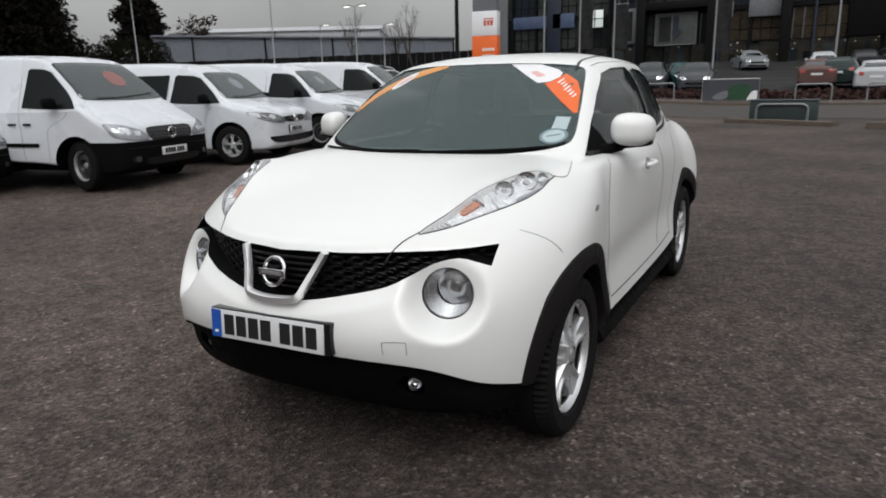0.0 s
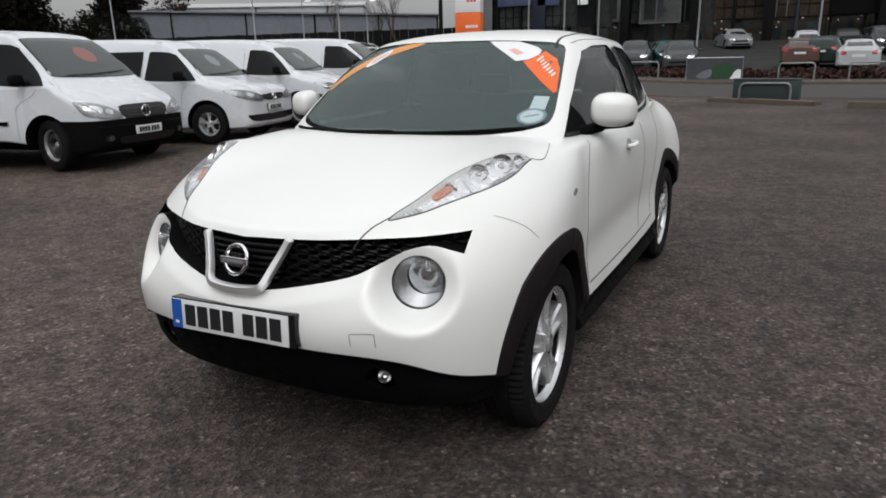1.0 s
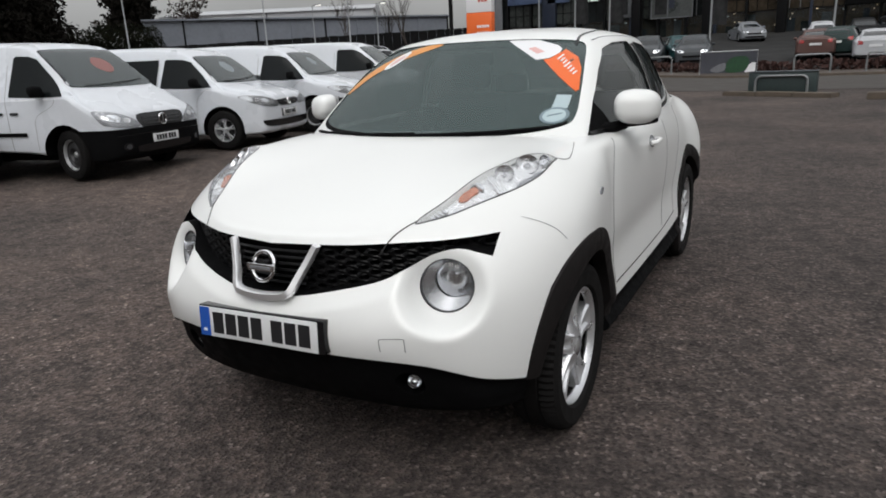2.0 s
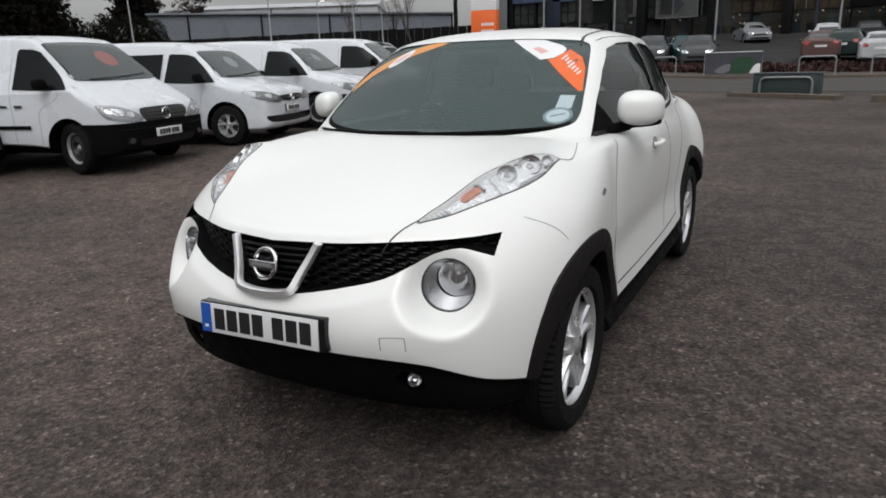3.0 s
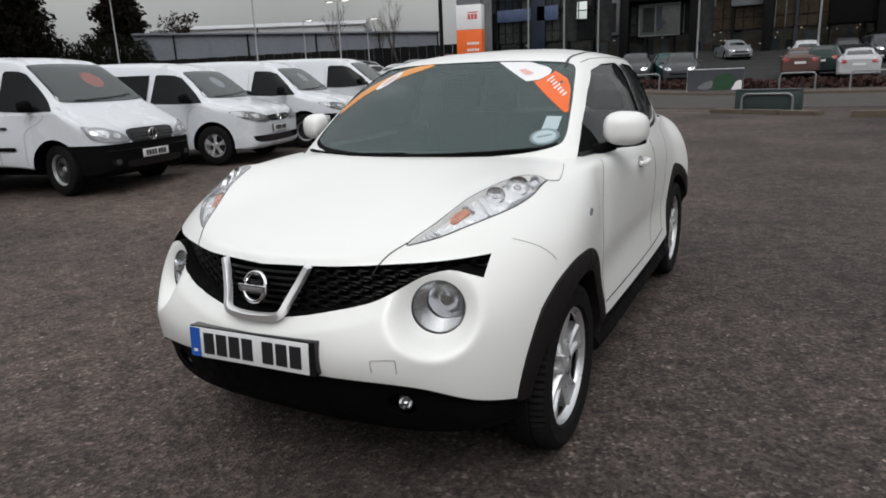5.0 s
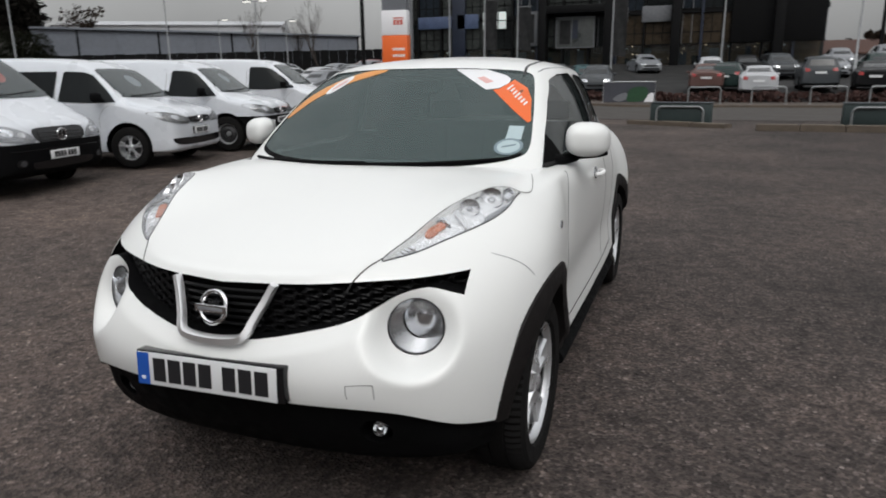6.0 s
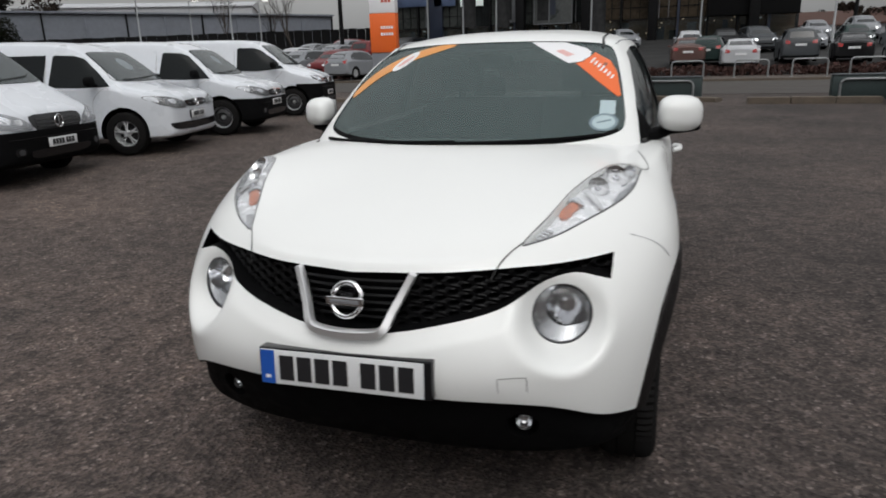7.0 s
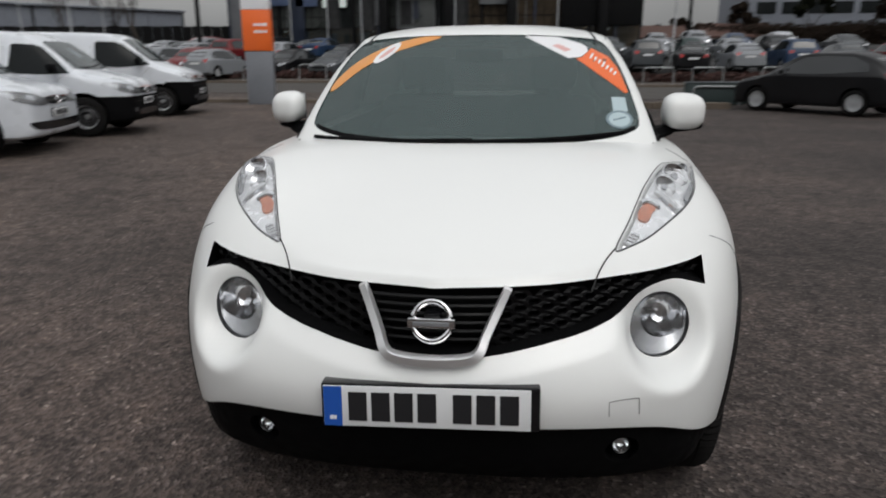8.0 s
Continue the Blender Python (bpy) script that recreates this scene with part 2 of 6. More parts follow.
def box(x0, x1, y0, y1, z0, z1, bevel=0.0, bm=None, seg=2):
    own = bm is None
    b = bmesh.new()
    bmesh.ops.create_cube(b, size=1)
    for v in b.verts:
        v.co = Vector((x0 + (x1 - x0) * (v.co.x + 0.5), y0 + (y1 - y0) * (v.co.y + 0.5), z0 + (z1 - z0) * (v.co.z + 0.5)))
    if bevel:
        bmesh.ops.bevel(b, geom=b.edges[:], offset=bevel, segments=seg, affect="EDGES", profile=0.5)
    if own:
        return b
    add(bm, b)
    return bm


def add(bm, other, m=None):
    """Joins another bmesh into bm, placed by m."""
    if m is not None:
        bmesh.ops.transform(other, matrix=m, verts=other.verts)
    tmp = bpy.data.meshes.new("tmp")
    other.to_mesh(tmp)
    other.free()
    bm.from_mesh(tmp)
    bpy.data.meshes.remove(tmp)
    return bm


def lathe(profile, seg=40, close=False):
    """Turns a profile of (radius, height) round z."""
    b = bmesh.new()
    rings = []
    for r, h in profile:
        if r < 1e-5:
            rings.append([b.verts.new((0, 0, h))])
        else:
            rings.append([b.verts.new((r * math.cos(2 * math.pi * k / seg), r * math.sin(2 * math.pi * k / seg), h)) for k in range(seg)])
    pairs = list(zip(rings, rings[1:])) + ([(rings[-1], rings[0])] if close else [])
    for p, q in pairs:
        for k in range(seg):
            j = (k + 1) % seg
            vs = [p[k % len(p)], p[j % len(p)], q[j % len(q)], q[k % len(q)]]
            vs = list(dict.fromkeys(vs))
            if len(vs) > 2:
                b.faces.new(vs)
    bmesh.ops.recalc_face_normals(b, faces=b.faces)
    return b


def tube(points, radius, sides=8, closed=False, cap=True, into=None):
    """A round bar along a polyline."""
    b = into or bmesh.new()
    pts = [Vector(p) for p in points]
    n = len(pts)
    rings = []
    for i, p in enumerate(pts):
        a = pts[(i - 1) % n] if (closed or i > 0) else p
        c = pts[(i + 1) % n] if (closed or i < n - 1) else p
        d = (c - a).normalized()
        up = Vector((0, 0, 1)) if abs(d.z) < 0.95 else Vector((0, 1, 0))
        s = d.cross(up).normalized()
        u = s.cross(d)
        r = radius[i] if isinstance(radius, (list, tuple)) else radius
        rings.append([b.verts.new(p + r * (math.cos(2 * math.pi * k / sides) * s + math.sin(2 * math.pi * k / sides) * u)) for k in range(sides)])
    for i in range(n if closed else n - 1):
        p, q = rings[i], rings[(i + 1) % n]
        for k in range(sides):
            b.faces.new((p[k], p[(k + 1) % sides], q[(k + 1) % sides], q[k]))
    if cap and not closed:
        b.faces.new(rings[0][::-1])
        b.faces.new(rings[-1])
    if into is None:
        bmesh.ops.recalc_face_normals(b, faces=b.faces)
    return b


def spline(points, t):
    """Catmull-Rom through an array of points (n, ...) at the parameters t in 0..n-1."""
    p = np.asarray(points, float)
    n = len(p)
    p = np.concatenate([[2 * p[0] - p[1]], p, [2 * p[-1] - p[-2]]])
    i = np.clip(np.floor(t).astype(int), 0, n - 2)
    f = (np.asarray(t) - i).reshape(-1, *([1] * (p.ndim - 1)))
    a, b, c, d = p[i], p[i + 1], p[i + 2], p[i + 3]
    return 0.5 * (2 * b + (c - a) * f + (2 * a - 5 * b + 4 * c - d) * f**2 + (3 * b - a - 3 * c + d) * f**3)


def smooth_line(points, steps=8, closed=False):
    pts = list(points)
    if closed:
        pts = [*pts[-2:], *pts, *pts[:3]]
        out = spline(pts, np.linspace(2, len(pts) - 3, steps * (len(pts) - 5) + 1))[:-1]
    else:
        out = spline(pts, np.linspace(0, len(pts) - 1, steps * (len(pts) - 1) + 1))
    return [tuple(p) for p in out]


def loft_grid(rows, nu, nv, keep=(), relax=0):
    """A dense grid (v, u, 3) of the surface through a net of control rows; relax evens out ripples."""
    net = np.asarray(rows, float)
    g = spline(net, np.linspace(0, len(net) - 1, nv * (len(net) - 1) + 1))
    g = np.swapaxes(spline(np.swapaxes(g, 0, 1), np.linspace(0, net.shape[1] - 1, nu * (net.shape[1] - 1) + 1)), 0, 1)
    hold = [k * nv for k in keep]
    for _ in range(relax):
        s = g.copy()
        s[:, 1:-1] += 0.25 * (g[:, 2:] + g[:, :-2] - 2 * g[:, 1:-1])
        g = s
        s = g.copy()
        s[1:-1] += 0.25 * (g[2:] + g[:-2] - 2 * g[1:-1])
        s[hold] = g[hold]
        g = s
    return g


def grid_mesh(g, mirror=True, tag=None):
    """A bmesh of a grid, mirrored to the other side of x = 0; tag(v, u) gives a face's material."""
    b = bmesh.new()
    nv, nu = g.shape[:2]
    for sign in (1, -1) if mirror else (1,):
        vs = [[b.verts.new((p[0] * sign, p[1], p[2])) for p in row] for row in g]
        for i in range(nv - 1):
            for j in range(nu - 1):
                q = [vs[i][j], vs[i][j + 1], vs[i + 1][j + 1], vs[i + 1][j]]
                f = b.faces.new(q if sign > 0 else q[::-1])
                if tag:
                    f.material_index = tag(i, j)
    bmesh.ops.remove_doubles(b, verts=b.verts, dist=0.0008)
    bmesh.ops.dissolve_degenerate(b, edges=b.edges, dist=0.0004)
    bmesh.ops.recalc_face_normals(b, faces=b.faces)
    return b


def to_mesh(bm, name="tmp"):
    me = bpy.data.meshes.new(name)
    bm.to_mesh(me)
    bm.free()
    return me


def carve_once(base_me, cutters, thick, operation, solver="EXACT"):
    base = new("carved", base_me)
    made = [base]
    if thick:
        s = base.modifiers.new("wall", "SOLIDIFY")
        s.thickness, s.offset, s.material_offset = thick, -1, 0
    for me, m, shift in cutters:
        ob = new("cutter", me)
        ob.location = shift
        made.append(ob)
        k = base.modifiers.new("cut", "BOOLEAN")
        k.object, k.operation, k.solver = ob, operation, solver
        if solver == "EXACT":
            k.material_mode = "TRANSFER"
    bpy.context.view_layer.update()
    deps = bpy.context.evaluated_depsgraph_get()
    me = bpy.data.meshes.new_from_object(base.evaluated_get(deps), preserve_all_data_layers=True, depsgraph=deps)
    for ob in made:
        bpy.data.objects.remove(ob)
    return me


def carve(bm, cutters, mats, thick=0.0, operation="DIFFERENCE"):
    """The bmesh with the cutter bmeshes taken away; cut faces take the cutters' materials. A cut that fails is tried again a hair further on."""
    for solid in (*([] if thick else [bm]), *(c for c, _ in cutters)):
        if solid.calc_volume(signed=True) < 0:
            bmesh.ops.reverse_faces(solid, faces=solid.faces)
    base = to_mesh(bm)
    for m in mats:
        base.materials.append(m)
    tools = []
    for c, m in cutters:
        me = to_mesh(c)
        me.materials.append(m)
        tools.append((me, m, (0, 0, 0)))
    whole = len(base.polygons) * (1.2 if thick else 0.6)
    done = carve_once(base, tools, thick, operation)
    if operation == "INTERSECT" and len(done.polygons) < 40:
        return carve_once(base, tools, thick, operation, "MANIFOLD")
    if operation == "DIFFERENCE" and len(done.polygons) < whole:
        done = base
        for me, m, _ in tools:
            for k in range(4):
                tried = carve_once(done, [(me, m, (0.0007 * k, -0.0006 * k, 0.0008 * k))], thick, operation, "EXACT" if k % 2 == 0 else "MANIFOLD")
                if len(tried.polygons) > len(done.polygons) * 0.6:
                    done, thick = tried, 0.0
                    break
    return done


def prism(outline, axis, a, b_):
    """A closed prism: a 2D outline carried along an axis from a to b_."""
    b = bmesh.new()

    def at(p, h):
        return {"x": (h, p[0], p[1]), "y": (p[0], h, p[1]), "z": (p[0], p[1], h)}[axis]

    lo = [b.verts.new(at(p, a)) for p in outline]
    hi = [b.verts.new(at(p, b_)) for p in outline]
    n = len(outline)
    for i in range(n):
        b.faces.new((lo[i], lo[(i + 1) % n], hi[(i + 1) % n], hi[i]))
    b.faces.new(lo[::-1])
    b.faces.new(hi)
    bmesh.ops.recalc_face_normals(b, faces=b.faces)
    return b


def tree_of(me):
    b = bmesh.new()
    b.from_mesh(me)
    t = BVHTree.FromBMesh(b)
    b.free()
    return t


def skin(tree, outline, frame_m, lift=0.003, thick=0.004, step=0.04, far=3.0):
    """A thin panel with the given outline (in the plane of frame_m, looking along its -z) laid on a surface."""
    b = bmesh.new()
    f = b.faces.new([b.verts.new((p[0], p[1], 0)) for p in outline])
    lo = [min(p[k] for p in outline) for k in (0, 1)]
    hi = [max(p[k] for p in outline) for k in (0, 1)]
    for k in (0, 1):
        c = lo[k] + step
        while c < hi[k] - 1e-4:
            co, no = [0, 0, 0], [0, 0, 0]
            co[k], no[k] = c, 1
            bmesh.ops.bisect_plane(b, geom=b.verts[:] + b.edges[:] + b.faces[:], plane_co=co, plane_no=no)
            c += step
    bmesh.ops.triangulate(b, faces=[f for f in b.faces if len(f.verts) > 4])
    way = -(frame_m.to_3x3() @ Vector((0, 0, 1)))
    last = None
    lows = []
    for v in b.verts:
        o = frame_m @ v.co
        hit, no, _, _ = tree.ray_cast(o, way, far)
        lows.append((v, o, hit, no))
    good = [h[2] for h in lows if h[2] is not None]
    for v, o, hit, no in lows:
        if hit is None:
            d = min(good, key=lambda q: (q - o - way * (q - o).dot(way)).length)
            hit = o + way * (d - o).dot(way)
        v.co = hit - way * lift
    geo = bmesh.ops.extrude_face_region(b, geom=b.faces[:])
    top = [e for e in geo["geom"] if isinstance(e, bmesh.types.BMVert)]
    bmesh.ops.translate(b, verts=top, vec=-way * thick)
    bmesh.ops.recalc_face_normals(b, faces=b.faces)
    return b


def seam(tree, points, width, frame_m, lift=0.0012, thick=0.0012):
    """A narrow gap line laid on a surface: a strip of quads that follows it."""
    b = bmesh.new()
    way = -(frame_m.to_3x3() @ Vector((0, 0, 1)))
    p = [Vector(q) for q in points]
    rows = []
    for i in range(len(p)):
        d = (p[min(i + 1, len(p) - 1)] - p[max(i - 1, 0)]).normalized()
        n = Vector((-d.y, d.x)) * width / 2
        row = []
        for q in (p[i] + n, p[i] - n):
            o = frame_m @ Vector((q.x, q.y, 0))
            hit = tree.ray_cast(o, way, 3.0)[0]
            row.append(hit)
        if None in row:
            continue
        rows.append([b.verts.new(h - way * lift) for h in row] + [b.verts.new(h - way * (lift + thick)) for h in row])
    for r, s in zip(rows, rows[1:]):
        b.faces.new((r[2], r[3], s[3], s[2]))
        b.faces.new((r[0], r[2], s[2], s[0]))
        b.faces.new((r[1], s[1], s[3], r[3]))
    bmesh.ops.recalc_face_normals(b, faces=b.faces)
    return b


def mirror_x(bm):
    """A mirrored copy of a bmesh on the other side of x = 0."""
    c = bm.copy()
    for v in c.verts:
        v.co.x = -v.co.x
    bmesh.ops.reverse_faces(c, faces=c.faces)
    return c


FRONT = Matrix(((1, 0, 0, 0), (0, 0, -1, -1.0), (0, 1, 0, 0), (0, 0, 0, 1)))  # outline (x, z), seen from -y
TOP = Matrix(((1, 0, 0, 0), (0, 1, 0, 0), (0, 0, 1, 2.5), (0, 0, 0, 1)))  # outline (x, y), seen from above
LEFT = Matrix(((0, 0, 1, 2.0), (1, 0, 0, 0), (0, 1, 0, 0), (0, 0, 0, 1)))  # outline (y, z), seen from +x


# ---- ground ----
def ease(t):
    t = min(max(t, 0.0), 1.0)
    return t * t * (3 - 2 * t)


def ground_z(x, y):
    """The lot: level round the car, rising gently towards the vans, the road and the forecourt behind it."""
    rise = 0.19 * ease((-x - 1.5) / 5.5) * ease((y - 1) / 9) + 0.15 * ease((y - 8) / 25)
    rise += 0.085 * min(max(y - 33.5, 0), 28 - 14 * ease((-x - 8) / 10))
    return rise


def axis_steps(lo, hi, fine_lo, fine_hi, fine, coarse):
    out, v = [], lo
    while v < hi:
        out.append(v)
        v += fine if fine_lo <= v < fine_hi else coarse
    return out + [hi]


def build_ground():
    xs = [-2500, -900, -300, -120] + axis_steps(-60, 60, -14, 8, 0.5, 2) + [120, 300, 900, 2500]
    ys = [-2500, -900, -300, -100, -40] + axis_steps(-20, 80, -4, 24, 0.5, 2) + [120, 300, 900, 2500]
    b = bmesh.new()
    vs = [[b.verts.new((x, y, ground_z(x, y) + 0.006 * noise.noise((x * 0.7, y * 0.7, 0)))) for x in xs] for y in ys]
    for i in range(len(ys) - 1):
        for j in range(len(xs) - 1):
            b.faces.new((vs[i][j], vs[i][j + 1], vs[i + 1][j + 1], vs[i + 1][j]))
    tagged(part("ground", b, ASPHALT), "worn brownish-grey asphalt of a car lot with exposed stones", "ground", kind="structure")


build_ground()


# an unseen long low building, added behind the camera to dim low sky light
tagged(part("sky_blocker", box(-70, 60, -24, -17, -.2, 6.4, .05), material("dark_brown_sky_blocker", (.06, .05, .045), rough=.85, vary=.25, scale=2)), "unseen dark brown wall added behind the camera to block low sky", "wall", kind="structure")


# ---- the white crossover ----
CAR = thing("crossover_car", "glossy white compact crossover with round bumper lamps, parked on the lot", "car")

def both(name, bm, mat, label="", parent=None, smooth=35, mats=()):
    """A part on the car's two sides."""
    other = mirror_x(bm)
    a = part(name, bm, mat, parent or CAR, label, smooth, mats)
    c = part(name, other, mat, parent or CAR, label, smooth, mats)
    return a, c


def car_rows():
    """Feature lines of the lower body, each from the nose round the flank to the tail."""
    return [
        [(0, .38, .285), (0, .40, .285), (0, .43, .275), (0, .42, .25), (0, .6, .23), (0, .88, .23), (0, 1.35, .23), (0, 2.1, .23), (0, 2.85, .23), (0, 3.4, .23), (0, 3.8, .28), (0, 3.98, .30)],
        [(0, .25, .275), (.26, .26, .275), (.48, .305, .27), (.625, .405, .262), (.71, .60, .25), (.77, .88, .24), (.79, 1.35, .23), (.79, 2.1, .23), (.79, 2.85, .23), (.78, 3.4, .25), (.66, 3.88, .30), (0, 4.02, .31)],
        [(0, .155, .375), (.28, .17, .372), (.52, .240, .362), (.69, .350, .322), (.79, .60, .30), (.83, .88, .37), (.82, 1.35, .31), (.82, 2.1, .30), (.82, 2.85, .31), (.83, 3.4, .37), (.72, 3.92, .43), (0, 4.09, .43)],
        [(0, .105, .515), (.28, .12, .51), (.54, .20, .487), (.705, .35, .405), (.825, .60, .35), (.85, .88, .40), (.840, 1.35, .365), (.838, 2.1, .355), (.836, 2.85, .365), (.832, 3.4, .45), (.75, 3.93, .52), (0, 4.11, .52)],
        [(0, .083, .525), (.28, .098, .52), (.55, .18, .497), (.72, .335, .415), (.84, .60, .36), (.860, .88, .41), (.853, 1.35, .375), (.852, 2.1, .365), (.848, 2.85, .375), (.845, 3.4, .46), (.765, 3.94, .53), (0, 4.125, .53)],
        [(0, .072, .60), (.28, .09, .60), (.55, .172, .60), (.735, .335, .57), (.858, .60, .55), (.880, .88, .58), (.838, 1.35, .57), (.826, 2.1, .57), (.824, 2.85, .57), (.826, 3.4, .58), (.775, 3.95, .62), (0, 4.13, .62)],
        [(0, .085, .69), (.28, .125, .70), (.56, .225, .71), (.738, .375, .715), (.858, .62, .72), (.886, .88, .73), (.850, 1.35, .72), (.842, 2.1, .72), (.830, 2.85, .72), (.815, 3.4, .74), (.78, 3.95, .76), (0, 4.10, .76)],
        [(0, .160, .85), (.28, .208, .853), (.55, .335, .855), (.712, .46, .86), (.825, .66, .875), (.872, .90, .885), (.848, 1.35, .90), (.850, 2.1, .90), (.822, 2.85, .91), (.786, 3.4, .92), (.74, 3.9, .93), (0, 4.05, .95)],
        [(0, .200, .882), (.27, .25, .888), (.50, .40, .928), (.645, .55, .965), (.755, .76, 1.0), (.805, .96, 1.01), (.825, 1.35, 1.03), (.825, 2.1, 1.03), (.775, 2.85, 1.05), (.715, 3.4, 1.07), (.66, 3.8, 1.06), (0, 3.98, 1.08)],
        [(0, .30, .925), (.24, .35, .934), (.42, .48, .962), (.545, .66, 1.025), (.65, .86, 1.062), (.71, 1.08, 1.070), (.745, 1.4, 1.075), (.74, 2.1, 1.085), (.71, 2.85, 1.10), (.66, 3.4, 1.12), (.5, 3.7, 1.12), (0, 3.86, 1.13)],
        [(0, .52, .980), (.15, .56, .988), (.25, .66, 1.008), (.32, .80, 1.040), (.37, .96, 1.070), (.39, 1.15, 1.095), (.40, 1.42, 1.10), (.40, 2.1, 1.10), (.38, 2.85, 1.11), (.36, 3.35, 1.13), (.25, 3.55, 1.14), (0, 3.66, 1.14)],
        [(0, .72, 1.025), (0, .75, 1.031), (0, .80, 1.040), (0, .88, 1.055), (0, 1.0, 1.078), (0, 1.16, 1.10), (0, 1.42, 1.105), (0, 2.1, 1.105), (0, 2.8, 1.115), (0, 3.2, 1.13), (0, 3.4, 1.14), (0, 3.5, 1.14)],
    ]


def roof_rows():
    """Feature lines of the upper body from the cowl to the roof."""
    return [
        [(0, 0.98, 1.03), (.35, 1.02, 1.03), (.66, 1.19, 1.03), (.765, 1.40, 1.03), (.80, 2.1, 1.03), (.78, 2.9, 1.03), (.60, 3.68, 1.06), (0, 3.88, 1.06)],
        [(0, 1.27, 1.2), (.34, 1.295, 1.2), (.615, 1.41, 1.2), (.715, 1.58, 1.2), (.75, 2.15, 1.2), (.715, 2.9, 1.2), (.54, 3.58, 1.2), (0, 3.74, 1.2)],
        [(0, 1.535, 1.36), (.33, 1.555, 1.36), (.575, 1.64, 1.36), (.655, 1.80, 1.36), (.69, 2.25, 1.36), (.655, 2.9, 1.36), (.47, 3.45, 1.34), (0, 3.58, 1.34)],
        [(0, 1.72, 1.475), (.31, 1.74, 1.47), (.535, 1.815, 1.45), (.605, 1.95, 1.445), (.635, 2.3, 1.455), (.60, 2.9, 1.445), (.40, 3.3, 1.43), (0, 3.42, 1.44)],
        [(0, 1.80, 1.510), (.29, 1.825, 1.506), (.485, 1.90, 1.495), (.55, 2.02, 1.498), (.57, 2.33, 1.51), (.54, 2.9, 1.495), (.33, 3.2, 1.48), (0, 3.3, 1.49)],
        [(0, 1.95, 1.538), (.20, 1.98, 1.537), (.30, 2.06, 1.538), (.33, 2.16, 1.543), (.34, 2.38, 1.553), (.32, 2.85, 1.54), (.2, 3.1, 1.52), (0, 3.17, 1.52)],
        [(0, 2.10, 1.552), (0, 2.14, 1.554), (0, 2.20, 1.557), (0, 2.28, 1.56), (0, 2.42, 1.565), (0, 2.78, 1.555), (0, 2.95, 1.545), (0, 3.02, 1.54)],
    ]


def cylinder_y(cx, cy, cz, r, length, axis="x", seg=48):
    b = bmesh.new()
    bmesh.ops.create_cone(b, cap_ends=True, segments=seg, radius1=r, radius2=r, depth=length)
    turn = {"x": pose(0, 0, 0, 0, 90, 0), "y": pose(0, 0, 0, 90, 0, 0), "z": Matrix()}[axis]
    bmesh.ops.transform(b, matrix=Matrix.Translation((cx, cy, cz)) @ turn, verts=b.verts)
    return b


HEAD_LINE = smooth_line([(.450, .345), (.496, .462), (.557, .622), (.612, .765), (.640, .826), (.652, .842), (.676, .848), (.716, .858), (.744, .866), (.748, .858), (.744, .815), (.733, .735), (.700, .640), (.640, .532), (.560, .430), (.490, .366)], 4, closed=True)


def inset(line, d):
    cx, cy = np.mean(line, axis=0)
    out = []
    n = len(line)
    for i, p in enumerate(line):
        a, c = Vector(line[i - 1]), Vector(line[(i + 1) % n])
        t = (c - a).normalized()
        nrm = Vector((-t.y, t.x))
        if nrm.dot(Vector((cx, cy)) - Vector(p)) < 0:
            nrm = -nrm
        out.append((p[0] + nrm.x * d, p[1] + nrm.y * d))
    return out


AXLE_F, AXLE_R, HUB_Z = 0.88, 3.40, 0.328
FOG_X, FOG_Z = 0.482, 0.410
LAMP_AT, LAMP_WAY = Vector((0.590, 0.270, 0.725)), Vector((0.34, -0.93, 0.12)).normalized()
GRILLE_TOP = [(0, .850), (.28, .854), (.55, .861), (.66, .868), (.722, .874)]
GRILLE_LOW = [(0, .690), (.12, .693), (.28, .722), (.40, .750), (.47, .786), (.53, .820), (.60, .836), (.66, .822), (.705, .806)]

GRILLE_LOW_S = smooth_line(GRILLE_LOW, 4)


def along(line, x):
    p = np.array(line)
    return float(np.interp(x, p[:, 0], p[:, 1]))


def grille_back(x):
    return 0.205 + 0.64 * x * x


def strip_cutter(xs, top, low, front, back):
    """A closed slab between two lines of height over x, from the plane y = front to y = back(x)."""
    b = bmesh.new()
    cols = [[b.verts.new(q) for q in ((x, front, low(x)), (x, front, top(x)), (x, back(x), top(x)), (x, back(x), low(x)))] for x in xs]
    for p, q in zip(cols, cols[1:]):
        for k in range(4):
            j = (k + 1) % 4
            b.faces.new((p[k], p[j], q[j], q[k]))
    b.faces.new(cols[0][::-1])
    b.faces.new(cols[-1])
    bmesh.ops.recalc_face_normals(b, faces=b.faces)
    return b


def step01(t):
    t = np.clip(t, 0, 1)
    return t * t * (3 - 2 * t)


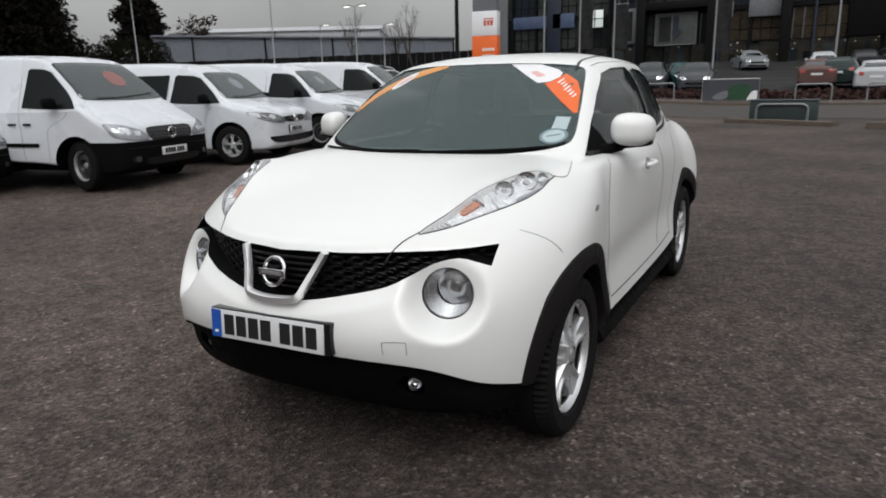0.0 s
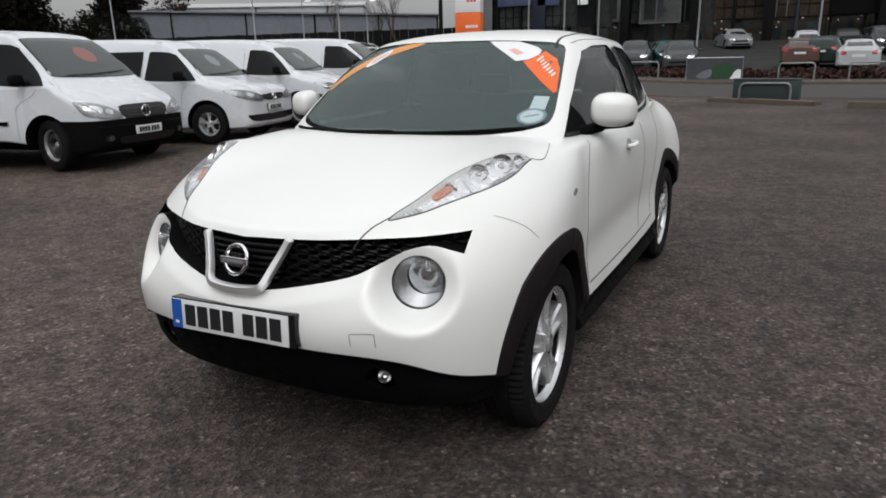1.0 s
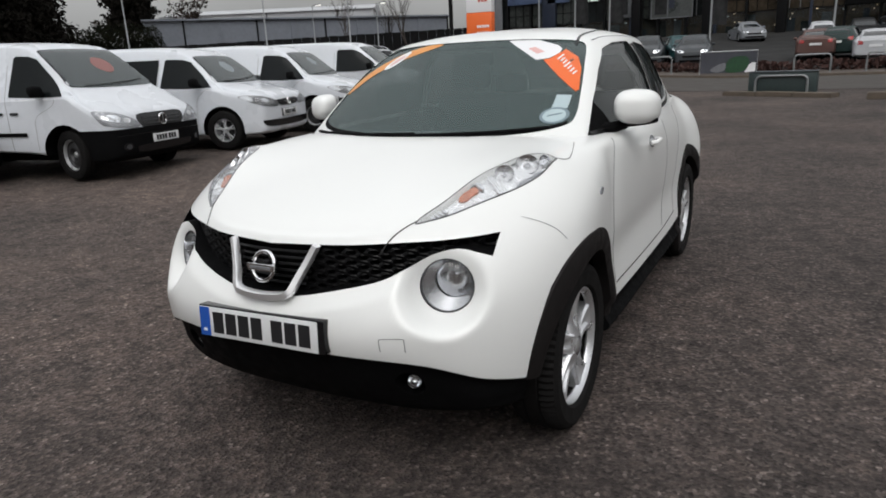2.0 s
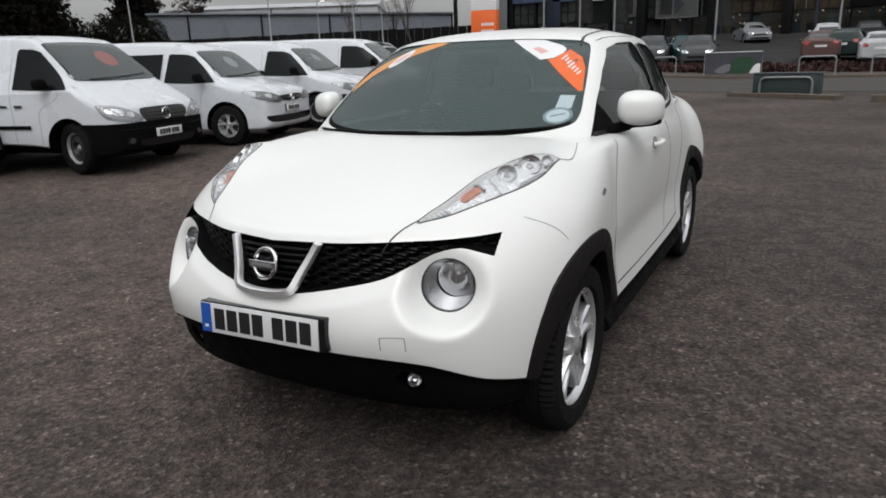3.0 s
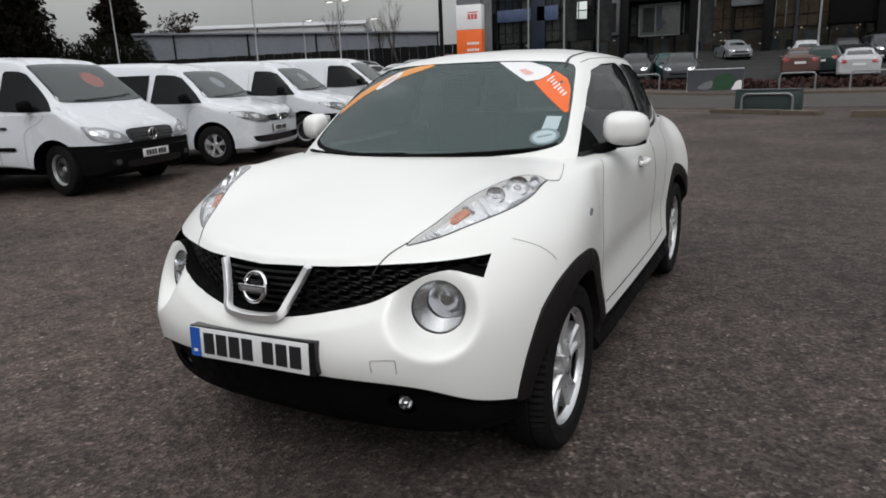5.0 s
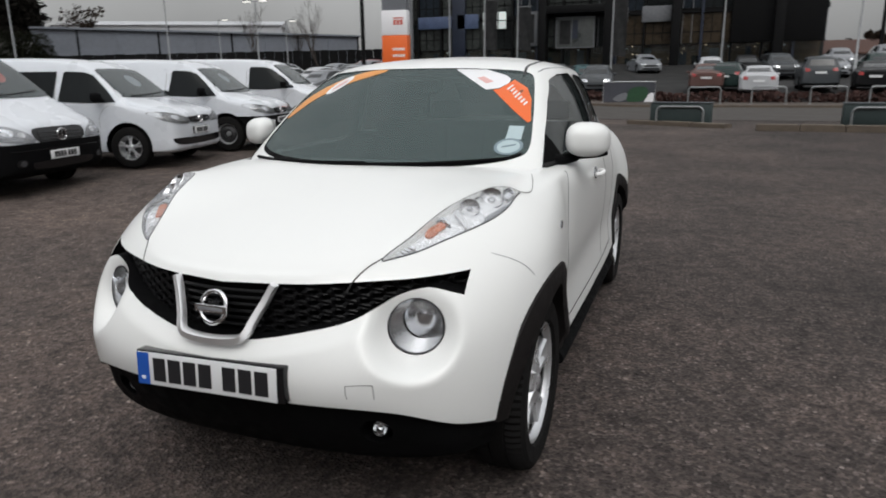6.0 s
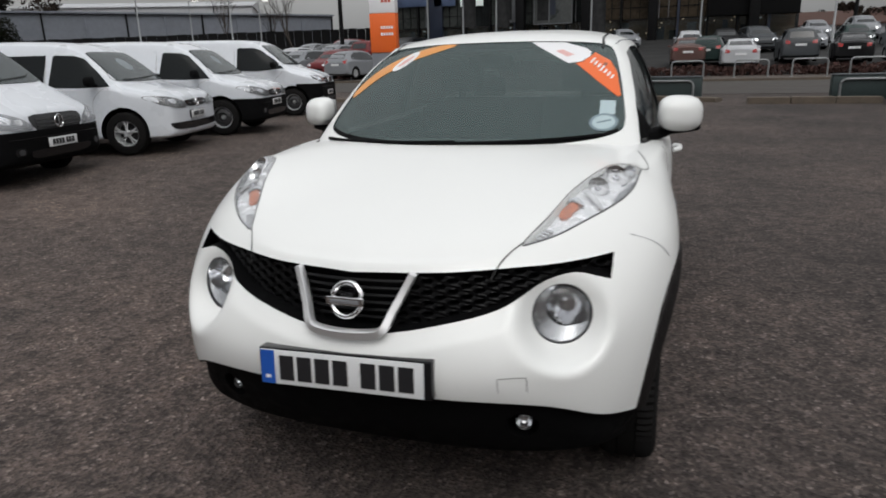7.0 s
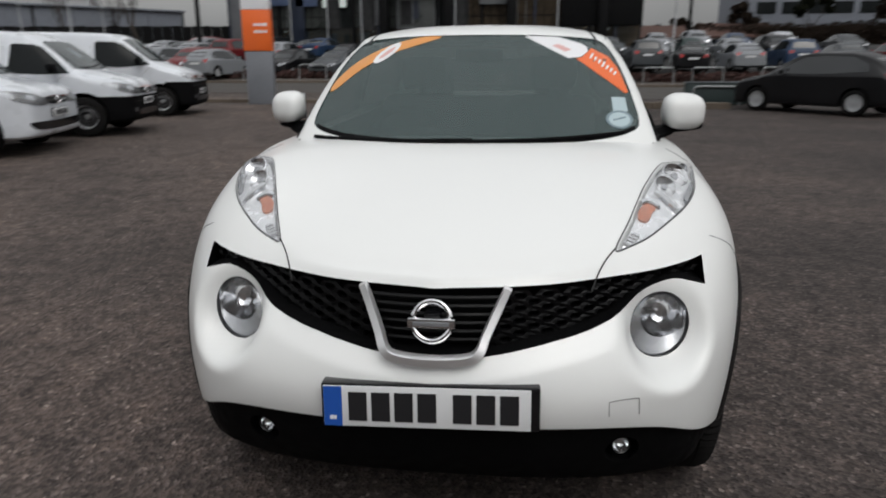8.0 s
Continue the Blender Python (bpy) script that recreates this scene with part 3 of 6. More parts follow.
def sculpt(g):
    """Raised ridges under the upper lamps, soft round sockets for the lower ones and the ledge below the grille."""
    a, ab = np.array((.50, .42)), np.array((.215, .42))
    d = g[..., :2] - a
    t = np.clip((d @ ab) / (ab @ ab), 0, 1)
    off = np.linalg.norm(d - t[..., None] * ab, axis=-1)
    g[..., 2] += np.where(g[..., 2] > .85, .017 * np.exp(-(off / .06) ** 2) * step01(t * 2.2), 0)
    nose = (g[..., 1] < .62) & (g[..., 0] < .80)
    low = np.interp(g[..., 0], *np.array(GRILLE_LOW_S).T)
    top = np.interp(g[..., 0], *np.array(GRILLE_TOP).T)
    rise = g[..., 2] - low
    ledge = np.where(rise < 0, np.clip(rise + .050, 0, None), .050 * (1 - step01(rise / (top - low + 1e-6))))
    g[..., 1] += np.where(nose & (g[..., 2] < .9), .38 * ledge * (1 - step01((g[..., 0] - .40) / .14)), 0)
    flank = (g[..., 0] > .70) & (g[..., 2] > .5)
    valley = .013 * np.exp(-((g[..., 1] - 1.30) / .085) ** 2) * step01((g[..., 2] - .60) / .25) * (1 - step01((g[..., 2] - 1.0) / .06))
    g[..., 0] -= np.where(flank, valley, 0)
    way = np.array(LAMP_WAY)
    d = g - np.array(LAMP_AT)
    along_way = d @ way
    r = np.sqrt(np.maximum((d * d).sum(-1) - along_way ** 2, 0))
    push = (-.054 - along_way) * (1 - step01((r - .086) / .060)) + .004 * np.exp(-((r - .150) / .026) ** 2)
    g += np.where(nose & (np.abs(along_way) < .25), push, 0)[..., None] * way
    soft = (nose & (r > .080) & (r < .185))[1:-1, 1:-1]
    for _ in range(4):
        mean = .25 * (g[2:, 1:-1] + g[:-2, 1:-1] + g[1:-1, 2:] + g[1:-1, :-2])
        g[1:-1, 1:-1][soft] = .5 * (mean + g[1:-1, 1:-1])[soft]
    return g


def build_car():
    rows = car_rows()
    g = sculpt(loft_grid(rows, 18, 12, keep=(0, 3, 4, 11), relax=5))
    body = grid_mesh(g, tag=lambda v, u: 1 if v < 12 * 4 else 0)
    smooth_tree = BVHTree.FromBMesh(body)
    cutters = []
    for y in (AXLE_F, AXLE_R):
        for s in (1, -1):
            cutters.append((cylinder_y(s * 0.75, y, HUB_Z, 0.385, 0.5), BLACK_PLASTIC))
    gl = [p[0] for p in smooth_line([(x, 0) for x in np.linspace(-.722, .722, 31)], 2)]
    xs = [x for x in gl if -.7215 < x < .7215]
    cutters.append((strip_cutter(xs, lambda x: along(GRILLE_TOP, abs(x)), lambda x: along(GRILLE_LOW_S, min(abs(x), .705)), -0.3, grille_back), BLACK_PLASTIC))
    for s in (1, -1):
        cutters.append((pocket(LAMP_AT, LAMP_WAY, s, 0.0875, 0.16), GLOSS_BLACK))
        fog = smooth_tree.ray_cast(Vector((s * FOG_X, -.5, FOG_Z)), Vector((0, 1, 0)), 2)[0]
        cutters.append((cylinder_y(fog.x, fog.y + .02, FOG_Z, .046, .09, "y", 32), BLACK_PLASTIC))
        pod = skin(smooth_tree, inset(HEAD_LINE, .005), TOP, -.042, .16, .05)
        cutters.append((pod if s > 0 else mirror_x(pod), LAMP_SILVER))
    # cabin
    cutters.append((box(-.70, .70, 1.22, 3.45, .42, 1.30, .05), INTERIOR))
    me = carve(body, cutters, (WHITE, BLACK_PLASTIC))
    lower = part("body", me, None, CAR, "glossy white body with black lower valance and sills", 30)

    roof = loft_grid(roof_rows(), 12, 8, keep=(0, 6), relax=2)
    shell = grid_mesh(roof)
    shell_tree = BVHTree.FromBMesh(shell)
    return smooth_tree, shell, shell_tree


def pocket(at, way, s, r, depth):
    b = bmesh.new()
    bmesh.ops.create_cone(b, cap_ends=True, segments=48, radius1=r, radius2=r, depth=depth)
    w = Vector((way.x * s, way.y, way.z))
    m = Matrix.Translation(Vector((at.x * s, at.y, at.z)) - w * depth * 0.5) @ w.to_track_quat("Z", "Y").to_matrix().to_4x4()
    bmesh.ops.transform(b, matrix=m, verts=b.verts)
    return b


# outlines of the glass, in front view (x, z) and side view (y, z)
SCREEN_LINE = smooth_line([(0, 1.085), (.30, 1.090), (.52, 1.102), (.635, 1.125), (.655, 1.16), (.645, 1.22), (.615, 1.33), (.575, 1.425), (.53, 1.468), (.42, 1.483), (.22, 1.492), (0, 1.494)], 4)
SCREEN_LINE = SCREEN_LINE + [(-x, z) for x, z in SCREEN_LINE[-2:0:-1]]
DOOR_GLASS = [(1.36, 1.10), (1.50, 1.205), (1.72, 1.34), (1.92, 1.432), (2.10, 1.462), (2.36, 1.468), (2.40, 1.44), (2.46, 1.115), (1.9, 1.10)]
REAR_GLASS = [(2.52, 1.12), (2.47, 1.44), (2.50, 1.465), (2.75, 1.45), (2.98, 1.39), (3.14, 1.28), (3.16, 1.20), (2.98, 1.145)]


def build_upper(shell, shell_tree):
    cut = [(prism(SCREEN_LINE, "y", 0.6, 2.15), GLOSS_BLACK)]
    for line in (DOOR_GLASS, REAR_GLASS):
        for s in (1, -1):
            cut.append((prism(line, "x", s * 0.30, s * 1.2), GLOSS_BLACK))
    cut.append((prism([(-.42, 1.17), (.42, 1.17), (.36, 1.40), (-.36, 1.40)], "y", 3.2, 4.2), GLOSS_BLACK))
    me = carve(shell, cut, (WHITE,), thick=0.035)
    part("roof_shell", me, None, CAR, "", 30)
    part("windscreen", skin(shell_tree, SCREEN_LINE, FRONT, lift=-0.012, thick=0.004, step=0.05), SCREEN, CAR, "clear grey windscreen")
    for line in (DOOR_GLASS, REAR_GLASS):
        for pane in both("side_window", skin(shell_tree, line, LEFT, lift=-0.012, thick=0.004, step=0.08), SIDE_GLASS):
            pane.visible_shadow = False


body_tree, upper_shell, upper_tree = build_car()
build_upper(upper_shell, upper_tree)


def tyre(r, width, rim, seg=48, tread=False):
    h = width / 2
    b = lathe([(rim, -h * .82), (rim + .01, -h * .95), (r - .035, -h), (r - .012, -h * .88), (r - .001, -h * .62), (r - .001, -h * .34), (r - .009, -h * .32), (r - .009, -h * .28), (r, -h * .26), (r, h * .26), (r - .009, h * .28), (r - .009, h * .32), (r - .001, h * .34), (r - .001, h * .62), (r - .012, h * .88), (r - .035, h), (rim + .01, h * .95), (rim, h * .82), (rim - .01, h * .5), (rim - .01, -h * .5)], seg, close=True)
    for v in b.verts if tread else ():
        step = round(math.atan2(v.co.y, v.co.x) / (2 * math.pi / seg))
        if step % 2 == 0 and h * .33 < abs(v.co.z) < h * .95 and v.co.xy.length > r - .02:
            v.co.xy *= (r - .008) / r
    return b


def spoke_wheel(parent, r=.225, face=.075):
    """Five broad tapering spokes, rim ring and centre cap, turned about z, outside at +z."""
    part("rim", lathe([(r, -.07), (r + .012, face - .012), (r + .012, face), (r, face + .003), (r - .012, face - .008), (r - .018, face - .022), (r - .012, face - .03)], 64), ALLOY, parent)
    b = bmesh.new()
    for k in range(5):
        q = bmesh.new()
        sect = []
        for t in range(9):
            f = t / 8
            rad = .035 + (r - .045) * f
            w = .040 - .006 * math.sin(f * math.pi) + .026 * f * f
            zt = face + .002 - .034 * math.sin(f * math.pi * .5) * (1 - f) - .012 * f
            dip = .014 * step01((f - .12) / .25) * (1 - step01((f - .80) / .2))
            sect.append([q.verts.new(p) for p in ((rad, -w, zt - .042), (rad, -w, zt - .010), (rad, -w * .84, zt), (rad, -w * .50, zt - .001), (rad, -w * .30, zt - dip), (rad, w * .30, zt - dip), (rad, w * .50, zt - .001), (rad, w * .84, zt), (rad, w, zt - .010), (rad, w, zt - .042))])
        for p, s in zip(sect, sect[1:]):
            for i in range(9):
                q.faces.new((p[i], p[i + 1], s[i + 1], s[i]))
        bmesh.ops.recalc_face_normals(q, faces=q.faces)
        bmesh.ops.rotate(q, cent=(0, 0, 0), matrix=Matrix.Rotation(2 * math.pi * k / 5 + .55, 3, "Z"), verts=q.verts)
        part("spoke", q, ALLOY, parent)
    part("hub_cap", lathe([(0, face + .004), (.022, face + .004), (.030, face), (.036, face - .012), (.045, face - .045)], 32), ALLOY, parent)
    part("brake_disc", lathe([(0, .0), (.145, .0), (.15, -.01), (.15, -.025), (0, -.025)], 40), ALLOY_DARK, parent)
    part("barrel", lathe([(r - .002, .06), (r - .012, -.09), (.05, -.095), (0, -.095)], 48), ALLOY_DARK, parent)


def build_wheel(x, y, side):
    w = part("wheel", tyre(HUB_Z, .192, .228, 150, True), RUBBER, CAR, "alloy wheel with five broad silver spokes and black tyre")
    w.matrix_basis = Matrix.Translation((x, y, HUB_Z)) @ pose(0, 0, 0, 0, 0, 0) @ pose(0, 0, 0, 0, 90 * side, 0)
    spoke_wheel(w)


for wx, wy, ws in ((.752, AXLE_F, 1), (.738, AXLE_R, 1), (-.752, AXLE_F, -1), (-.738, AXLE_R, -1)):
    build_wheel(wx, wy, ws)


def arch_trim(y, lo, hi):
    """The black lip round a wheel opening, following the flank."""
    b = bmesh.new()
    rings = []
    n = 40
    for k in range(n + 1):
        a = radians(lo + (hi - lo) * k / n)
        ring = []
        for rr, out in ((.372, -.05), (.376, .004), (.398, .010), (.440, .011), (.452, .006), (.456, -.02)):
            grow = .006 if y > 2 else .008 - .034 * max(math.cos(a) - .70, 0) / .30 + .022 * max(math.sin(2 * a), 0)
            rr += grow * (rr - .372) / .084
            yy, zz = y - rr * math.cos(a), HUB_Z + rr * math.sin(a)
            rs = min(rr, .470)
            ys, zs = y - rs * math.cos(a), max(HUB_Z + rs * math.sin(a), .26)
            hit = body_tree.ray_cast(Vector((1.5, ys, zs)), Vector((-1, 0, 0)), 1.2)[0]
            x = (hit.x if hit else .8) + out
            ring.append(b.verts.new((x, yy, zz)))
        rings.append(ring)
    for p, q in zip(rings, rings[1:]):
        for i in range(5):
            b.faces.new((p[i], p[i + 1], q[i + 1], q[i]))
    bmesh.ops.recalc_face_normals(b, faces=b.faces)
    return b


both("arch_trim", arch_trim(AXLE_F, 6, 183), CLADDING, "dark grey plastic wheel arch lip")
both("arch_trim", arch_trim(AXLE_R, -24, 190), CLADDING, "dark grey plastic wheel arch lip")


# ---- fittings of the white crossover ----
def hex_cell(b, x, y, z, w, h, d=.018, t=.0035):
    """One cell of the honeycomb grille: a hexagonal ring with depth."""
    pts = [(-w, 0), (-w * .55, h), (w * .55, h), (w, 0), (w * .55, -h), (-w * .55, -h)]
    rows = []
    for k, yy in ((1, 0), (1 - t * 2 / h, 0), (1 - t * 2 / h, d)):
        rows.append([b.verts.new((x + px * k, y + yy + .9 * x * px, z + pz * k)) for px, pz in pts])
    for p, q in zip(rows, rows[1:]):
        for i in range(6):
            b.faces.new((p[i], p[(i + 1) % 6], q[(i + 1) % 6], q[i]))


def v_edge(z):
    return .100 + (z - .70) * .50


def build_grille():
    sides = {1: bmesh.new(), -1: bmesh.new()}
    w, h = .0225, .0150
    for row in range(-1, 14):
        z = .695 + row * h * 1.08
        for col in range(-34, 35):
            x = (col + .5 * (row % 2)) * w * 3.1 / 1.0
            if abs(x) < v_edge(z) + .02 or abs(x) > .682:
                continue
            if not along(GRILLE_LOW, abs(x)) - .012 < z < along(GRILLE_TOP, abs(x)) - .017:
                continue
            hex_cell(sides[1 if x > 0 else -1], x, grille_back(x) - .034, z, w * 1.5, h * 1.04)
    for b in sides.values():
        part("grille_mesh", b, GRILLE_BLACK, CAR, "black honeycomb grille", 0)
    for k in range(6):
        z = .714 + k * .0225
        e = v_edge(z) + .012
        pts = [(x, grille_back(x) - .036 - .001 * k, z) for x in np.linspace(-e, e, 9)]
        s = tube(pts, .0055, 6)
        part("grille_slat", s, GRILLE_BLACK, CAR)
    line = smooth_line([(-.180, .166, .853), (-.158, .146, .806), (-.132, .116, .750), (-.118, .096, .716), (-.098, .084, .700), (-.05, .074, .695), (0, .071, .694), (.05, .074, .695), (.098, .084, .700), (.118, .096, .716), (.132, .116, .750), (.158, .146, .806), (.180, .166, .853)], 5)
    n = len(line) - 1
    v, rings = bmesh.new(), []
    for i, p in enumerate(line):
        p = Vector(p)
        d = (Vector(line[min(i + 1, n)]) - Vector(line[max(i - 1, 0)])).normalized()
        side = Vector((d.z, 0, -d.x)).normalized()
        w = .0100 + .0030 * math.sin(math.pi * i / n)
        rings.append([v.verts.new(p + side * w * u + Vector((0, f, 0))) for u, f in ((1, .020), (1, .001), (.80, -.004), (-.80, -.006), (-1, -.001), (-1, .020))])
    for p, q in zip(rings, rings[1:]):
        for i in range(5):
            v.faces.new((p[i], p[i + 1], q[i + 1], q[i]))
    v.faces.new(rings[0])
    v.faces.new(rings[-1][::-1])
    bmesh.ops.recalc_face_normals(v, faces=v.faces)
    part("grille_trim", v, TRIM_SATIN, CAR, "satin chrome V-shaped trim")
    ring = [(.046 * math.cos(a), .116 - .3 * (.046 * math.sin(a)) * -1, .782 + .046 * math.sin(a)) for a in np.linspace(0, 2 * math.pi, 48, endpoint=False)]
    badge = part("badge", tube(ring, .0075, 10, closed=True), CHROME, CAR, "chrome ring badge with a plain bar")
    part("badge_bar", box(-.058, .058, .098, .116, .770, .794, .004), CHROME, badge)
    part("badge_bar_face", box(-.044, .044, .0962, .0985, .7765, .7875, .001), LAMP_GREY, badge)
    part("badge_mount", box(-.02, .02, .114, .205, .765, .80, .004), GLOSS_BLACK, badge)


build_grille()


def build_round_lamp(s):
    way = Vector((LAMP_WAY.x * s, LAMP_WAY.y, LAMP_WAY.z))
    m = Matrix.Translation((LAMP_AT.x * s, LAMP_AT.y, LAMP_AT.z)) @ way.to_track_quat("Z", "Y").to_matrix().to_4x4() @ Matrix.Translation((0, 0, -.060))
    lamp = part("round_headlamp", lathe([(.0875, -.08), (.0875, .004), (.0865, .008), (.0845, .008), (.083, .000), (.083, -.02)], 56), LAMP_DARK, CAR, "round clear headlamp in the bumper")
    lamp.matrix_basis = m
    bowl = part("reflector", lathe([(.060, -.010), (.058, -.022), (.050, -.044), (.036, -.062), (.016, -.071), (0, -.072)], 56), REFLECTOR, lamp, "mirror-bright reflector bowl")
    bowl.matrix_basis = Matrix.Translation((.018 * s, .017, 0)) @ pose(0, 0, 0, 8, -16 * s, 0)
    for k in range(5):
        a = radians(15 + 26 * k) if s > 0 else radians(165 - 26 * k)
        rib = box(.030, .050, -.002, .002, -.052, -.024, .001)
        bmesh.ops.rotate(rib, cent=(0, 0, 0), matrix=Matrix.Rotation(a, 3, "Z"), verts=rib.verts)
        part("reflector_step", rib, REFLECTOR, bowl)
    # cut-off shade and bulb cap inside
    shade = bmesh.new()
    bmesh.ops.create_cone(shade, cap_ends=True, segments=40, radius1=.015, radius2=.012, depth=.04)
    bmesh.ops.translate(shade, verts=shade.verts, vec=(.022 * s, .020, -.048))
    part("bulb_shade", shade, CHROME, lamp)
    low = bmesh.new()
    rim, lip = [], []
    for k in range(48):
        a = 2 * math.pi * k / 48
        rim.append(low.verts.new((.0835 * math.cos(a), .0835 * math.sin(a), .000)))
        lip.append(low.verts.new((.018 * s + .0600 * math.cos(a), .017 + .0600 * math.sin(a), -.016)))
    for k in range(48):
        low.faces.new((rim[k], rim[(k + 1) % 48], lip[(k + 1) % 48], lip[k]))
    bmesh.ops.recalc_face_normals(low, faces=low.faces)
    part("lower_bezel", low, LAMP_BEZEL, lamp, "grey crescent bezel")
    part("lens", lathe([(.0835, .001), (.080, .007), (.066, .014), (.042, .020), (.02, .0225), (0, .023)], 56), LENS, lamp, "clear lens")


for s_ in (1, -1):
    build_round_lamp(s_)

def ellipse(cx, cy, rx, ry, turn=0.0, n=28):
    c, s = math.cos(radians(turn)), math.sin(radians(turn))
    return [(cx + c * rx * math.cos(a) - s * ry * math.sin(a), cy + s * rx * math.cos(a) + c * ry * math.sin(a)) for a in np.linspace(0, 2 * math.pi, n, endpoint=False)]


def build_position_lamps():
    for s in (1, -1):
        def put(name, outline, mat, lift, thick, parent, label=""):
            b = skin(body_tree, outline, TOP, lift, thick, .05)
            if s < 0:
                b2 = mirror_x(b)
                b.free()
                b = b2
            return part(name, b, mat, parent, label)
        unit = part("upper_lamp", rim_of(s), LAMP_DARK, CAR, "long teardrop lamp unit with amber indicator", 0)
        put("housing", inset(HEAD_LINE, .010), LAMP_SILVER, -.024, .004, unit, "silver-grey lamp housing")
        put("indicator", smooth_line([(.530, .500), (.534, .530), (.552, .556), (.566, .560), (.583, .548), (.572, .530), (.560, .502), (.546, .490)], 4, closed=True), AMBER, -.020, .005, unit, "amber indicator")
        for k in range(4):
            f = k / 4
            put("rib", [(.478 + .030 * f, .392 + .050 * f), (.500 + .030 * f, .388 + .050 * f), (.503 + .030 * f, .395 + .050 * f), (.481 + .030 * f, .399 + .050 * f)], CHROME, -.019, .010, unit)
        put("divider", smooth_line([(.590, .605), (.640, .570), (.652, .580), (.600, .622)], 3, closed=True), CHROME, -.020, .014, unit)
        put("indicator_wall", smooth_line([(.548, .560), (.566, .566), (.590, .552), (.596, .560), (.570, .580), (.548, .572)], 3, closed=True), REFLECTOR, -.021, .012, unit)
        # two dark strips paint the shadow gaps along the housing's edges
        put("inner_shadow_gap", smooth_line([(.640, .832), (.600, .742), (.592, .722), (.604, .735), (.645, .815), (.662, .838)], 3, closed=True), LAMP_DARK, -.020, .006, unit)
        put("outer_shadow_gap", smooth_line([(.690, .640), (.720, .715), (.733, .770), (.722, .760), (.706, .715), (.682, .655)], 3, closed=True), LAMP_GREY, -.020, .010, unit)
        put("side_wall", smooth_line([(.706, .800), (.722, .846), (.732, .842), (.722, .790)], 4, closed=True), REFLECTOR, -.020, .014, unit)
        for cx, cy, r in ((.628, .660, .033), (.675, .755, .040), (.712, .828, .018)):
            hit = body_tree.ray_cast(Vector((cx, cy, 2.5)), Vector((0, 0, -1)), 3)[0]
            way = Vector((.30 * s, -.66, .69)).normalized()
            cup = part("bulb_cup", lathe([(r, .004), (r * 1.06, .0), (r * .96, -.004), (r * .7, -.016), (r * .3, -.022), (0, -.022)], 28), CHROME, unit)
            cup.matrix_basis = Matrix.Translation((hit.x * s, hit.y, hit.z - .010)) @ way.to_track_quat("Z", "Y").to_matrix().to_4x4()
            part("bulb", lathe([(0, .0), (r * .28, -.003), (r * .34, -.010), (r * .2, -.022)], 16), LAMP_GREY, cup)
        put("lens", inset(HEAD_LINE, .004), LENS, -.001, .003, unit, "clear lamp cover")


def rim_of(s):
    """The thin dark joint round a lamp unit."""
    outer, inner = HEAD_LINE, inset(HEAD_LINE, .0036)
    b = bmesh.new()
    rings = []
    for line, lift in ((outer, .0), (outer, .0016), (inner, .0016), (inner, -.006)):
        ring = []
        for x, y in line:
            z = body_tree.ray_cast(Vector((x, y, 2.5)), Vector((0, 0, -1)), 3)[0].z
            ring.append(b.verts.new((x * s, y, z + lift)))
        rings.append(ring)
    n = len(outer)
    for p, q in zip(rings, rings[1:]):
        for k in range(n):
            b.faces.new((p[k], p[(k + 1) % n], q[(k + 1) % n], q[k]))
    bmesh.ops.recalc_face_normals(b, faces=b.faces)
    return b


build_position_lamps()


def build_plate():
    p = part("number_plate", box(-.25, .25, -.004, .0, -.052, .052, .002), PLATE_WHITE, CAR, "white front plate with blue strip and black bars")
    p.matrix_basis = pose(-.008, .058, .583, -4, -.8, 1.5)
    part("plate_holder", box(-.256, .272, .0005, .05, -.056, .056, .004), GLOSS_BLACK, p)
    part("blue_strip", box(-.2485, -.204, -.0056, -.004, -.0505, .0505, .0), PLATE_BLUE, p, "blue end strip")
    part("strip_mark", box(-.234, -.218, -.0066, -.0056, -.034, -.024), VINYL_WHITE, p)
    x = -.188
    for k in range(7):
        w = .045
        part("plate_bar", box(x, x + w, -.0056, -.004, -.037, .037), PLATE_BLACK, p)
        x += w + (.011 if k != 3 else .040)


build_plate()


